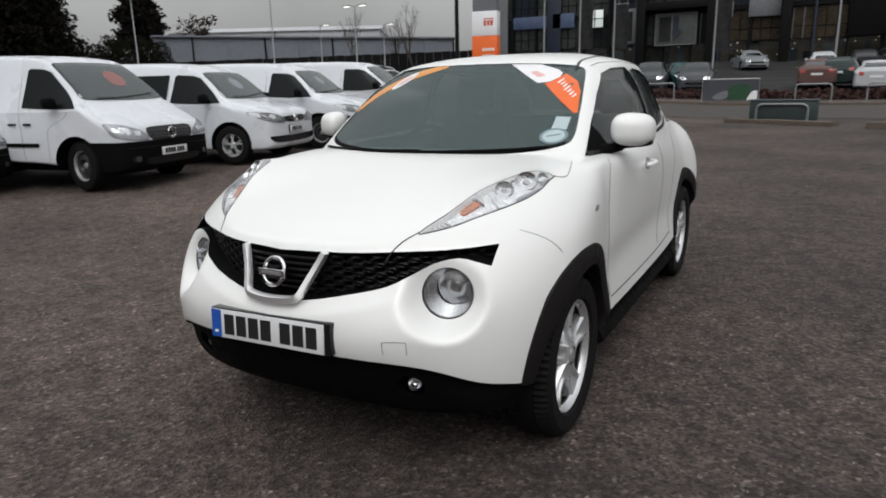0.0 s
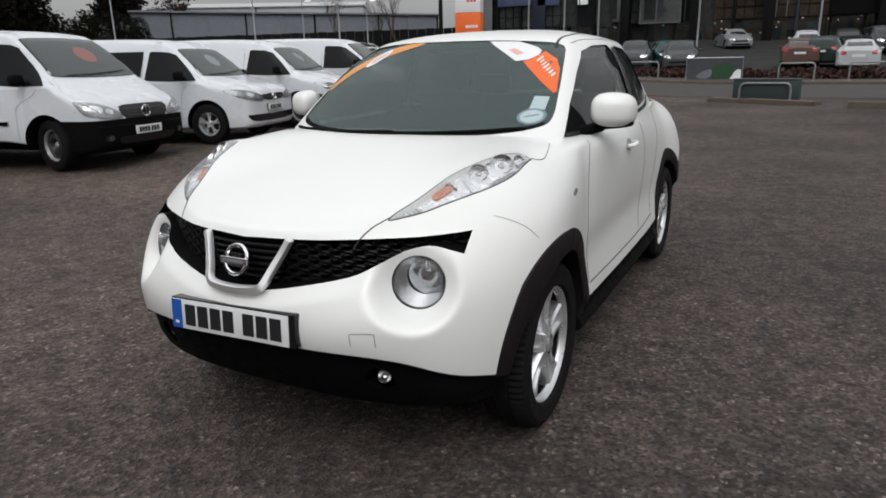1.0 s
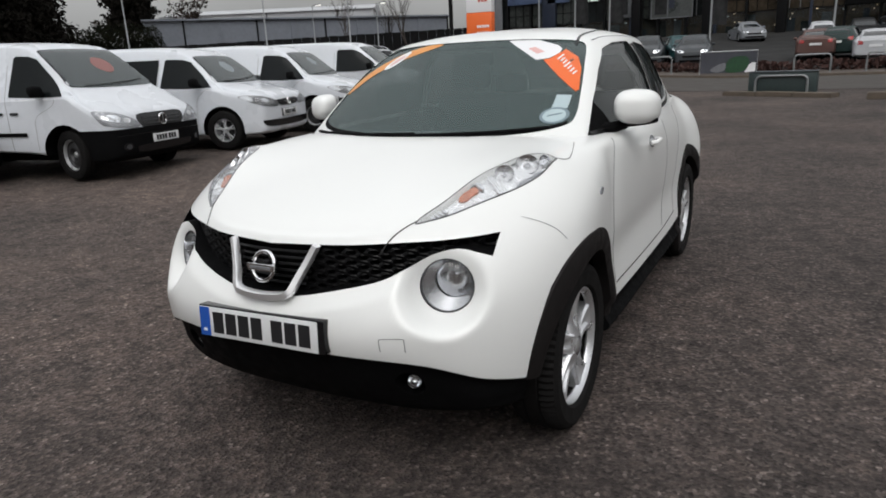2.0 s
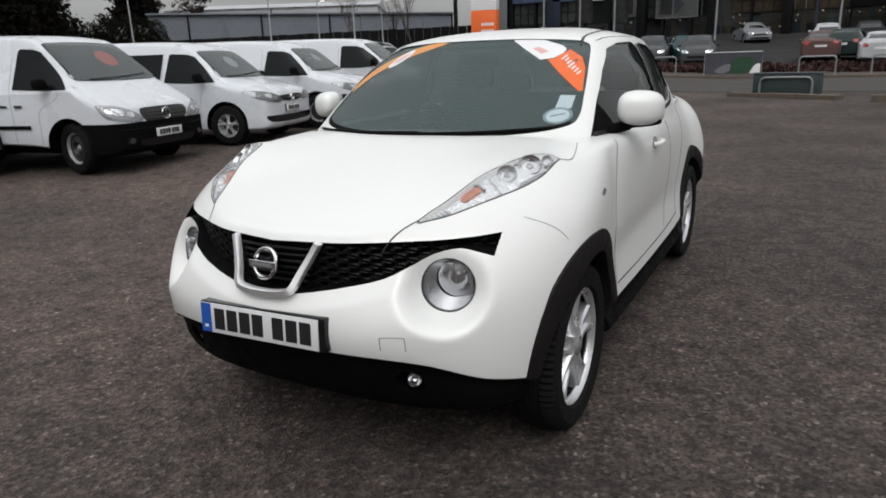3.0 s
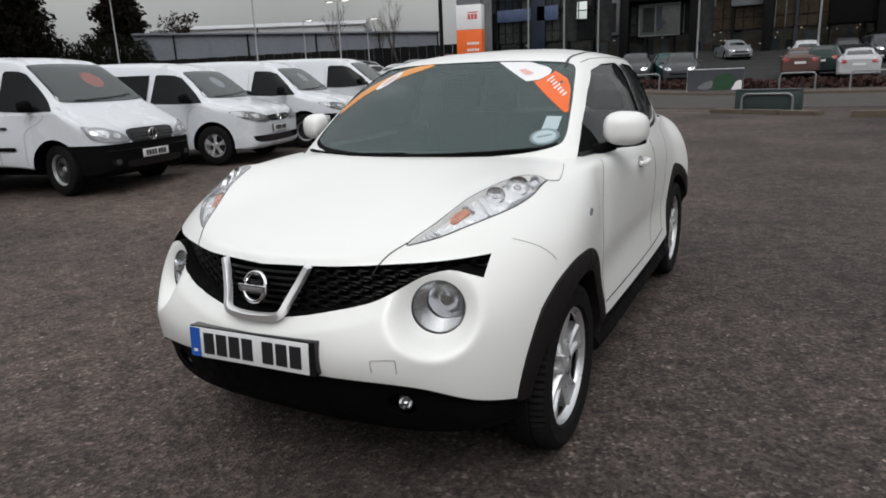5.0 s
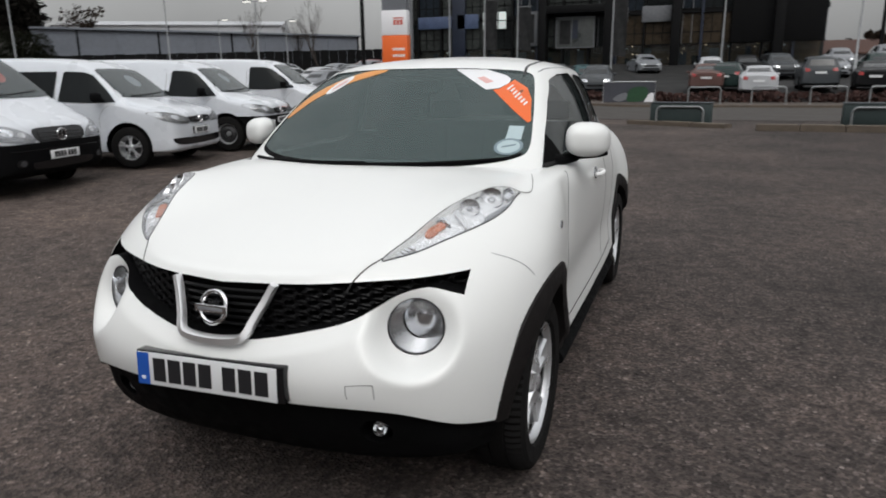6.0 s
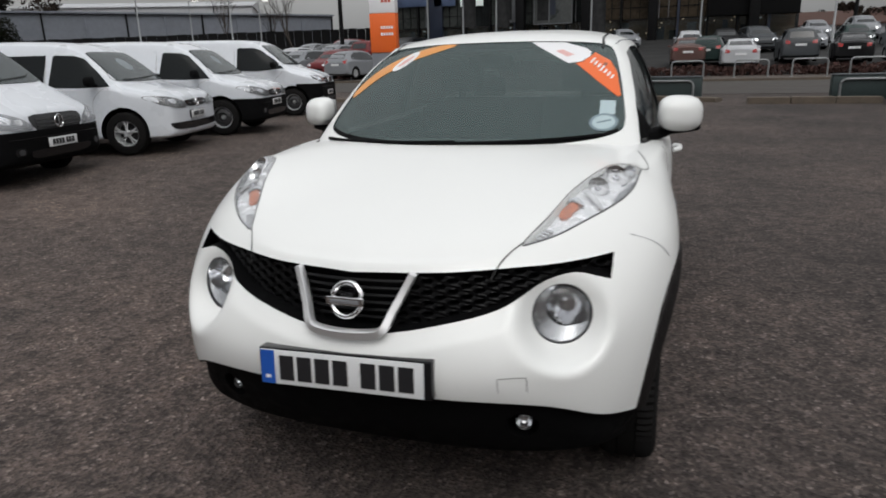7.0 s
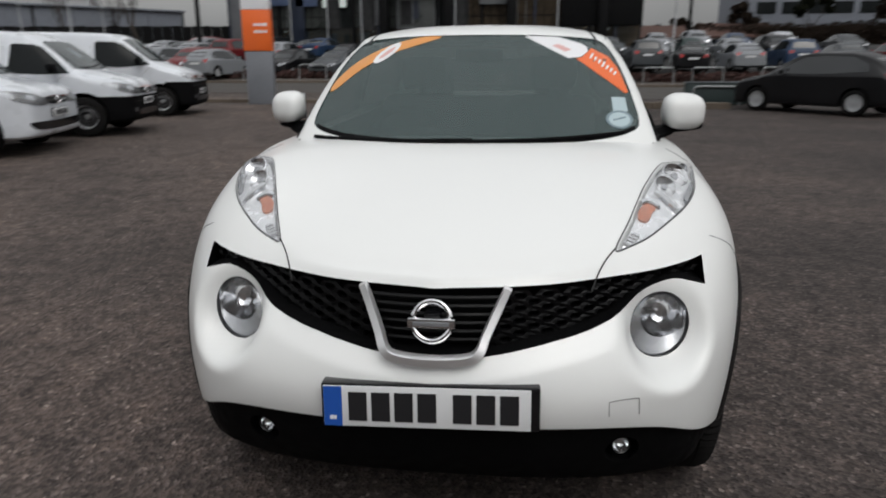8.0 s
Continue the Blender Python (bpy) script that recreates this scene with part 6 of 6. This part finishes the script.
# first rank behind the barriers, then the ranks further up the forecourt
for args in (
    ("tall", "grey", -6.6, 37.2, 8), ("hatchback", "teal", -5.0, 39.6, 20), ("tall", "grey", -4.2, 37.4, 6), ("saloon", "silver", -2.6, 53, 18),
    ("saloon", "rose-brown", 1.5, 40.6, 180), ("hatchback", "dark green", 2.9, 40.6, 170), ("saloon", "white", 4.0, 38.6, 178), ("tall", "grey", 7.0, 41.2, 178),
    ("tall", "grey", 6.0, 47.0, 10), ("saloon", "black", 9.6, 40.5, 172), ("hatchback", "silver", 12.2, 40.8, 180), ("tall", "dark blue", 15.0, 41, 178), ("saloon", "grey", 17.6, 41, 180), ("hatchback", "red", 20.4, 41, 182),
    ("hatchback", "white", 1.8, 47.5, 4), ("hatchback", "black", 4.0, 48.5, 0), ("saloon", "silver", 9.0, 48.0, 0), ("hatchback", "dark green", 11.6, 48, 0), ("saloon", "silver", 14.4, 48, 0), ("tall", "black", 17.2, 48, 0),
    ("hatchback", "silver", 10.5, 55, 0), ("tall", "silver", 13.5, 55, 0), ("saloon", "dark blue", 16.5, 55, 0), ("hatchback", "white", 20, 55, 0), ("saloon", "grey", 23.5, 52, 0),
    ("hatchback", "white", 26, 47, 5), ("tall", "grey", 29, 47, 0), ("saloon", "red", 23.2, 41.2, 180),
):
    parked_car(*args)
# the crowded yard behind the last van
rank = random.Random(8)
shades = ["red", "grey", "white", "silver", "black", "white", "grey", "silver", "dark blue", "white"]
for row, (y0, x0, n) in enumerate(((35.6, -10.5, 7), (41.5, -11.5, 9), (46.5, -13.0, 9))):
    for k in range(n):
        shape = rank.choice(["hatchback", "saloon", "hatchback", "tall"])
        parked_car(shape, shades[(k * 3 + row * 4 + (1 if row == 0 else 0)) % 10], x0 - 2.75 * k + rank.uniform(-.15, .15), y0 + rank.uniform(-.3, .3), rank.choice([0, 180]) + rank.uniform(-3, 3) - 12, "cars in the crowded yard")
parked_car("hatchback", "black", 7.05, 18.5, 221, "")


# ---- buildings and the distance ----
GLASS_PALE = material("grey_green_curtain_glass", (.036, .040, .038), rough=.3, spec=.2, vary=.45, scale=.5)
GLASS_DARK = material("dark_shop_glass", (.010, .012, .0125), rough=.35, spec=.10, vary=.4, scale=.35)
FACADE = material("dark_grey_cladding_panels", (.009, .0095, .010), rough=.7, spec=.06, vary=.3, scale=.8)
COLUMN = material("near_black_columns", (.004, .004, .0045), rough=.6, spec=.15, vary=.2, scale=2)
PALE_PANEL = material("pale_grey_sign_panel", (.13, .135, .145), rough=.5, vary=.3, scale=.6)
GREY_PANEL = material("grey_window_panel", (.07, .075, .074), rough=.35, vary=.35, scale=.8)
BLUE_PANEL = material("pale_blue_sign_panel", (.055, .08, .15), rough=.5, vary=.4, scale=1.2)
GLASS_BROWN = material("brown_lit_shop_glass", (.040, .030, .020), rough=.35, spec=.10, vary=.6, scale=.5)
GLASS_BLUE = material("blue_grey_shop_glass", (.014, .019, .026), rough=.35, spec=.12, vary=.5, scale=.4)
NAVY = material("navy_cladding", (.012, .018, .035), rough=.4, vary=.2, scale=1)
BANNER_BLACK = material("black_banner_cloth", (.008, .008, .009), rough=.8, vary=.2, scale=3)
TAN = material("tan_showroom_interior", (.11, .068, .035), rough=.7, vary=.7, scale=.5)
WALL_GREY = material("light_grey_sheeting", (.165, .18, .21), rough=.6, vary=.12, scale=.25)
WALL_WHITE = material("white_sheeting", (.42, .43, .45), rough=.6, vary=.08, scale=.2)
LIT = material("lit_window", (.75, .82, .80), rough=.3, emit=.35)
WARM_SPOT = material("warm_showroom_spot", (1.0, .78, .48), rough=.3, emit=.22)
LAMP_GLOW = material("lit_street_lamp", (1.0, .97, .90), rough=.3, emit=3.0)
POLE = material("grey_painted_pole", (.30, .31, .32), rough=.5, metal=.3, vary=.1, scale=4)
BARK = material("dark_bark", (.045, .036, .030), rough=.9, vary=.3, scale=6)
FOLIAGE = material("dark_evergreen_leaves", (.0085, .0075, .0058), rough=.9, spec=.1, vary=.5, scale=1.5)
FOLIAGE_GREEN = material("dull_green_leaves", (.008, .0095, .0045), rough=.9, spec=.1, vary=.5, scale=1.2)
FOLIAGE_BROWN = material("winter_brown_twigs", (.030, .022, .017), rough=.9, spec=.1, vary=.5, scale=1.2)
BRICK = material("red_brown_roof_tiles", (.07, .035, .027), rough=.9, vary=.3, scale=2)


def build_showroom():
    y, z0, x0, x1, top = 62.0, 2.2, -27.5, 10.4, 15.5
    s = thing("showroom_building", "long dark glass showroom with cladding bands and columns", "building")
    part("wall", box(x0, x1, y + 1.2, y + 22, z0 - 1.4, top - .4), FACADE, s, "dark grey clad wall")
    part("roof", box(x0 - .4, x1 + .4, y - .3, y + 22.4, top - .4, top), COLUMN, s)
    part("upper_band", box(x0, x1, y, y + 1.19, 10.6, top - .41), FACADE, s, "dark cladding band")
    part("middle_band", box(x0, x1, y + .1, y + 1.19, 6.85, 7.2), COLUMN, s)
    part("showroom_back", box(x0 + .3, x1 - .3, y + 1.0, y + 1.18, z0 - 1.0, 4.3), TAN, s, "tan showroom interior")
    n = 16
    w = (x1 - x0) / n
    r = random.Random(5)
    for k in range(n):
        a, c = x0 + k * w, x0 + (k + 1) * w
        part("column", box(a - .10, a + .10, y - .02, y + .6, z0 - 1.2, 10.6), COLUMN if k % 3 else NAVY, s)
        for lo, hi in ((4.35, 6.8), (7.25, 10.5)):
            part("window", box(a + .14, c - .14, y + .30 + .02 * r.random(), y + .36 + .02 * r.random(), lo, hi), GLASS_PALE if k < 9 and (k + int(lo)) % 4 else GLASS_BROWN if 9 <= k < 13 and lo < 5 else GLASS_BLUE if k < 12 and k % 2 else GLASS_DARK, s)
            for f in (.33, .66):
                part("mullion", box(a + (c - a) * f - .03, a + (c - a) * f + .03, y + .22, y + .30, lo, hi), PALE_PANEL if (k + int(lo)) % 3 == 0 else FACADE, s)
            part("glazing_bar", box(a + .14, c - .14, y + .235, y + .30, lo + .9, lo + .96), FACADE, s)
        part("shop_window", box(a + .14, c - .14, y + .40, y + .44, z0 - 1.0, 4.3), SIDE_GLASS, s)
        part("transom", box(a, c, y + .2, y + .5, 4.28, 4.36), COLUMN, s)
    # display boards and small lit lamps behind the shop glass
    for k in range(26):
        a = x0 + .8 + k * 1.42
        part("display_board", box(a, a + r.uniform(.4, 1.0), y + .80, y + .86, z0 + .2, z0 + r.uniform(.9, 1.9)), (PALE_PANEL, TAN, NAVY, COLUMN)[k % 4], s)
        if k % 3 == 0:
            part("ceiling_spot", box(a, a + .16, y + .70, y + .86, 4.0, 4.12), LIT, s)
    # signs and framed panels on the front
    for name, a, c, lo, hi, mat, lab in (
        ("sign_panel", -25.0, -21.6, 6.3, 7.4, BLUE_PANEL, "pale blue fascia sign"), ("sign_panel", -21.0, -18.9, 6.2, 7.5, BLUE_PANEL, "pale blue fascia sign"),
        ("lit_window", -18.4, -16.2, 6.1, 7.6, LIT, "lit white window"), ("framed_panel", -11.5, -8.0, 4.2, 6.9, GREY_PANEL, "pale grey framed window"), ("framed_banner", -14.95, -13.2, 4.5, 7.5, PALE_PANEL, "pale frame round a black banner"),
        ("sign_panel", -6.2, -5.2, 6.3, 7.5, PALE_PANEL, "pale fascia sign"), ("sign_panel", -4.0, -1.6, 6.2, 7.5, PALE_PANEL, "pale fascia sign"),
        ("navy_tower", -21.5, -20.2, 2.3, 12.0, NAVY, "navy blue upright panel"), ("glass_tower", -27.3, -25.6, 3.0, 12, PALE_PANEL, "pale glazed corner"),
    ):
        p = part(name, box(a, c, y - .16, y - .04, lo, hi, .02), mat, s, lab)
        if name == "framed_panel":
            part("dark_pane", box(a + .35, a + 1.35, y - .19, y - .16, lo + .35, hi - .3), BANNER_BLACK, p)
            part("dark_pane", box(a + 1.5, a + 2.0, y - .19, y - .16, lo + .8, hi - .3), NAVY, p)
            for e0, e1, z_0, z_1 in ((a, a + .1, lo, hi), (c - .1, c, lo, hi), (a + .1, c - .1, lo, lo + .1), (a + .1, c - .1, hi - .1, hi), (a + 1.38, a + 1.46, lo + .1, hi - .1)):
                part("frame_bar", box(e0, e1, y - .21, y - .16, z_0, z_1), PALE_PANEL, p)
        if name == "framed_banner":
            part("banner_cloth", box(a + .3, c - .3, y - .19, y - .16, lo + .25, hi - .25), BANNER_BLACK, p)
        if name == "lit_window":
            for f in (.33, .66):
                part("glazing_bar", box(a + (c - a) * f - .05, a + (c - a) * f + .05, y - .19, y - .16, lo, hi), FACADE, p)
            part("glazing_bar", box(a, c, y - .19, y - .16, lo + .7, lo + .78), FACADE, p)
    # dark portals that step forward
    for a in (-12.95, -7.1, -1.5, 6.4):
        part("portal", box(a, a + .75, y - 1.2, y, z0 - 1.2, 10.0, .03), COLUMN, s, "near-black portal column")
    part("dark_bay", box(3.2, 10.2, y - .5, y, 4.3, 12.5, .03), COLUMN, s, "near-black upper bay")
    part("canopy", box(-12.95, -6.35, y - 1.19, y - .01, 7.15, 7.8, .03), COLUMN, s)
    for k in range(11):
        a, zz = r.uniform(-6.0, 5.6), r.choice([3.1, 3.5, 3.9, 4.15])
        part("warm_spot", box(a, a + .10, y - .02, y + .05, zz, zz + .07, .01), WARM_SPOT, s)


build_showroom()


def flagpole(x, y, height, banner, label):
    z = ground_z(x, y)
    f = thing("flagpole", label, "flagpole", "flagpoles at the showroom", at=Matrix.Translation((x, y, z)))
    part("pole", tube([(0, 0, -.05), (0, 0, height * .5), (0, 0, height)], [.07, .055, .04], 10), POLE, f)
    part("foot", lathe([(0, .10), (.10, .10), (.14, .0), (0, 0)], 12), POLE, f)
    if banner:
        g = []
        for zz in np.linspace(banner[0], banner[1], 12):
            g.append([(.06 + xx * .95, .10 * math.sin(xx * 6 + zz * 1.3) * xx, zz - .12 * xx) for xx in np.linspace(0, 1, 9)])
        b = grid_mesh(np.array(g), mirror=False)
        geo = bmesh.ops.extrude_face_region(b, geom=b.faces[:])
        bmesh.ops.translate(b, verts=[e for e in geo["geom"] if isinstance(e, bmesh.types.BMVert)], vec=(0, .012, 0))
        part("banner", b, BANNER_BLACK, f, "black hanging banner")
        part("banner_arm", tube([(0, 0, banner[1]), (1.02, 0, banner[1])], .02, 6), POLE, f)


for px, py, ph, pb in ((-17.45, 50, 10, None), (-14.6, 50, 10, (2.0, 5.6)), (-12.0, 50, 10, (1.9, 5.0)), (-5.0, 50, 10, (1.4, 6.5)), (2.4, 50, 10, None)):
    flagpole(px, py, ph, pb, "tall pale flagpole with a black hanging banner" if pb else "tall pale flagpole without a banner")


def street_lamp(x, y, height, heads, label):
    z = ground_z(x, y)
    s = thing("street_lamp", label, "street lamp", "lamps of the yard", at=Matrix.Translation((x, y, z)))
    part("column", tube([(0, 0, -.1), (0, 0, 1.2), (0, 0, 1.25), (0, 0, height)], [.10, .10, .07, .05], 10), POLE, s)
    for d in heads:
        part("arm", tube([(0, 0, height - .05), (d * .5, 0, height + .02)], .03, 8), POLE, s)
        h = part("lantern", box(d * .45, d * .45 + d * .75, -.14, .14, height - .02, height + .10, .03) if d > 0 else box(d * 1.2, d * .45, -.14, .14, height - .02, height + .10, .03), POLE, s)
        part("light", box(min(d * .55, d * 1.15), max(d * .55, d * 1.15), -.11, .11, height - .06, height - .021, .01), LAMP_GLOW, h, "lit white lamp")


street_lamp(-40.6, 45, 7.6, (1,), "grey street lamp with one lit lantern")
street_lamp(-35.3, 50, 6.75, (-1, 1), "grey street lamp with two lanterns")
street_lamp(-48.8, 62, 6.6, (1,), "grey street lamp with one lit lantern")
street_lamp(-40.2, 62, 6.2, (1,), "grey street lamp with one lit lantern")
street_lamp(-52.1, 40, 12.5, (1,), "tall grey lamp column")
street_lamp(9.6, 45, 6.5, (1,), "grey street lamp beside the forecourt")


def mast(x, y, height):
    z = ground_z(x, y)
    m = thing("dark_mast", "tall black mast at the yard", "mast", at=Matrix.Translation((x, y, z)))
    part("pole", tube([(0, 0, -.1), (0, 0, height)], [.15, .11], 12), COLUMN, m)
    part("collar", lathe([(0, .3), (.20, .3), (.24, 0), (0, 0)], 12), COLUMN, m)


mast(-19.9, 40, 10)
mast(13.4, 58, 10)


def shed(name, p, q, depth, z0, z1, ridge, mat, label, bays):
    """A long shed along p-q with upright sheeting ribs, a gutter and a low roof."""
    p, q = Vector(p), Vector(q)
    s = thing(name, label, "warehouse")
    d = (q - p).normalized()
    n = Vector((-d.y, d.x))
    if n.y < 0:
        n = -n
    ln = (q - p).length
    m = Matrix(((d.x, n.x, 0, p.x), (d.y, n.y, 0, p.y), (0, 0, 1, 0), (0, 0, 0, 1)))

    def lay(nm, bm, mt, lab=""):
        bmesh.ops.transform(bm, matrix=m, verts=bm.verts)
        return part(nm, bm, mt, s, lab)
    lay("wall", box(0, ln, 0, depth, z0, z1), mat)
    b = bmesh.new()
    pr = [(-.4, z1 - .05), (depth * .5, ridge), (depth + .4, z1 - .05), (depth + .4, z1 - .25), (-.4, z1 - .25)]
    add(b, prism(pr, "x", -.3, ln + .3))
    lay("roof", b, mat)
    lay("gutter", box(-.2, ln + .2, -.35, -.05, z1 - .30, z1 - .08, .03), COLUMN)
    for k in range(bays + 1):
        x = ln * k / bays
        lay("downpipe", box(x - .10, x + .10, -.18, -.01, z0, z1 - .3), FACADE if k % 2 else mat)
    return s


shed("grey_warehouse", (-72, 58), (-46.4, 90), 30, .6, 8.05, 8.6, WALL_GREY, "long light grey warehouse with upright sheeting", 9)
shed("white_warehouse", (-121, 102), (-82, 124), 30, .6, 13.2, 15.0, WALL_WHITE, "white warehouse with a low pitched roof", 6)


def dark_fence():
    p, q = Vector((-69, 54.5)), Vector((-30, 84))
    f = thing("dark_fence", "dark close-boarded fence before the warehouse", "fence")
    n = 44
    d = (q - p) / n
    for k in range(n):
        a, c = p + d * k, p + d * (k + .97)
        b = bmesh.new()
        add(b, prism([(a.x, a.y), (c.x, c.y), (c.x - .03, c.y + .06), (a.x - .03, a.y + .06)], "z", .9, 4.5 + 1.1 * k / n + .03 * (k % 3)))
        part("fence_panel", b, COLUMN, f)


dark_fence()


class Leaves:
    """Many small diamond leaves gathered in arrays and made into one mesh."""

    def __init__(self, seed):
        self.rng, self.all = np.random.default_rng(seed), []

    def clump(self, centre, radii, count, size):
        g = self.rng
        v = g.normal(size=(count, 3))
        v *= (g.random(count) ** .4 / np.linalg.norm(v, axis=1))[:, None]
        p = np.asarray(centre, float) + v * np.asarray(radii, float)
        a, c = g.normal(size=(2, count, 3))
        a /= np.linalg.norm(a, axis=1)[:, None]
        c = np.cross(a, c)
        c /= np.linalg.norm(c, axis=1)[:, None]
        s = (size * g.uniform(.6, 1.4, count))[:, None]
        self.all.append(np.stack([p - a * s, p - c * s * .5, p + a * s, p + c * s * .5], 1))

    def mesh(self, name):
        q = np.concatenate(self.all).reshape(-1, 3)
        me = bpy.data.meshes.new(name)
        me.from_pydata(q.tolist(), [], np.arange(len(q)).reshape(-1, 4).tolist())
        return me


def limbs(r, height, spread, levels, base_r):
    """A tapered trunk with forking limbs; returns the wood and the tips."""
    b = bmesh.new()
    tips = []

    def grow(p, d, length, rad, level):
        pts, q = [p], p
        for k in range(4):
            d = (d + Vector((r.uniform(-1, 1), r.uniform(-1, 1), r.uniform(-.2, .6))) * .16).normalized()
            q = q + d * length / 4
            pts.append(q)
        tube(pts, [rad * (1 - .13 * k) for k in range(5)], 5 if level else 8, cap=False, into=b)
        if level >= levels:
            tips.append(q)
            return
        for k in range(3 if level else 4):
            e = (d + Vector((r.uniform(-1, 1), r.uniform(-1, 1), r.uniform(-.1, .7))) * spread).normalized()
            grow(pts[-1 - (k % 2)], e, length * r.uniform(.55, .75), rad * .5, level + 1)

    grow(Vector((0, 0, -.2)), Vector((0, 0, 1)), height * .42, base_r, 0)
    return b, tips


def tree(x, y, height, seed, mat, crown, label, levels=3, count=90, size=.22, spread=.75, z=None):
    r = random.Random(seed)
    t = thing("tree", label, "tree", "trees in the distance", at=Matrix.Translation((x, y, ground_z(x, y) if z is None else z)))
    wood, tips = limbs(r, height, spread, levels, height * .022)
    part("trunk", wood, BARK, t, smooth=50)
    if crown:
        leaves = Leaves(seed)
        for p in tips:
            leaves.clump(p, (height * .07, height * .07, height * .06), count, size)
        part("crown", leaves.mesh("crown"), mat, t, smooth=0)
    return t


def conifer(x, y, height, width, seed, label, base=.05):
    r = random.Random(seed)
    t = thing("conifer", label, "tree", "dark trees beside the vans", at=Matrix.Translation((x, y, ground_z(x, y))))
    part("trunk", tube([(0, 0, -.2), (0, 0, height * .5), (0, 0, height * .97)], [height * .02, height * .012, .02], 8), BARK, t)
    leaves = Leaves(seed)
    for k in range(70):
        f = k / 70
        z = height * (base + (.98 - base) * f)
        rad = width * (1 - f) ** .7 * r.uniform(.7, 1.1)
        for j in range(5):
            a = r.uniform(0, 2 * math.pi)
            leaves.clump((rad * .62 * math.cos(a), rad * .62 * math.sin(a), z - .1 * rad), (rad * .42, rad * .42, height * .03), 40, .26)
    part("crown", leaves.mesh("crown"), FOLIAGE, t, "dense dark evergreen crown", 0)


for k, (x, y, h, w) in enumerate(((-67.5, 40, 17, 4.6), (-72, 44, 19, 5.0), (-62, 34, 15, 4.4), (-68, 36, 18, 4.6), (-76, 40, 18, 5), (-58, 28, 14, 4.2), (-52, 24, 13, 4), (-64, 26, 16, 5))):
    conifer(x, y, h + 3, w, 20 + k, "tall dark evergreen tree behind the vans")
conifer(-77, 60, 16, 4.4, 4, "ivy-clad tree with a dark ragged crown", .36)
tree(-73, 66, 9.5, 5, FOLIAGE_BROWN, True, "low winter tree with brown twigs", 3, 14, .22, .8)
tree(-92, 66, 8.0, 6, FOLIAGE_BROWN, True, "low winter tree with brown twigs", 3, 14, .22, .8)
tree(-41, 70, 8.3, 7, FOLIAGE_BROWN, False, "slim bare winter tree with upright twigs", 5, spread=.45)
tree(-50.2, 70, 8.0, 8, FOLIAGE_BROWN, False, "slim bare winter tree with upright twigs", 5, spread=.5)
tree(-46, 74, 6.8, 9, FOLIAGE_BROWN, False, "slim bare winter tree with upright twigs", 5, spread=.5)
for k, (x, y, h) in enumerate(((14, 92, 5.5), (20, 94, 5), (26, 88, 6), (33, 84, 7), (40, 80, 7), (48, 78, 8), (56, 70, 8), (30, 100, 6))):
    tree(x, y, h, 40 + k, FOLIAGE_GREEN if k % 3 == 0 else FOLIAGE_BROWN, True, "dull winter tree on the skyline", 2, 110, .32, .7)


def hedge(p, q, z0, h, depth, seed, mat, label):
    r = random.Random(seed)
    leaves = Leaves(seed)
    p, q = Vector(p), Vector(q)
    n = int((q - p).length / 1.2)
    for k in range(n):
        c = p + (q - p) * (k + .5) / n
        leaves.clump((c.x, c.y, z0 + h * .5), (1.1, depth, h * .55 * r.uniform(.85, 1.1)), 2200, .13)
    tagged(part("hedge", leaves.mesh("hedge"), mat, smooth=0), label, "hedge", kind="stuff")


hedge((-86, 47), (-65, 54), .9, 6.2, 1.4, 61, FOLIAGE_GREEN, "dull green clipped hedge before the warehouse")
hedge((10, 90), (70, 72), 2.0, 3.4, 1.5, 62, FOLIAGE_BROWN, "brown winter hedge along the skyline")


def far_house(x, y, w, d, h, ridge):
    z = ground_z(x, y)
    f = thing("far_house", "low pale house with a red-brown tiled roof", "house", "houses on the skyline", at=Matrix.Translation((x, y, z)))
    part("wall", box(-w / 2, w / 2, 0, d, -1, h), WALL_WHITE, f)
    part("roof", prism([(-.4, h), (d / 2, ridge), (d + .4, h), (d + .4, h - .2), (-.4, h - .2)], "x", -w / 2 - .3, w / 2 + .3), BRICK, f)
    for k in range(3):
        part("window", box(-w / 2 + w * (k + .5) / 3 - .5, -w / 2 + w * (k + .5) / 3 + .5, -.05, .0, h * .4, h * .75), GLASS_DARK, f)


far_house(15.5, 84, 7, 7, 1.4, 2.9)
far_house(25, 84, 8, 7, 1.5, 3.1)


def office_block():
    z = ground_z(40, 95)
    o = thing("office_block", "plain grey office block with dark window bands", "building", at=Matrix.Translation((29, 96, z)))
    part("wall", box(0, 46, 0, 14, -1, 11, .05), WALL_GREY, o, "grey sheeted wall")
    part("roof", box(-.4, 46.4, -.4, 14.4, 11, 11.5, .05), COLUMN, o)
    for lo in (1.4, 4.6, 7.8):
        for k in range(14):
            part("window", box(1.2 + 3.2 * k, 3.6 + 3.2 * k, -.06, .02, lo, lo + 1.5), GLASS_DARK, o)


office_block()
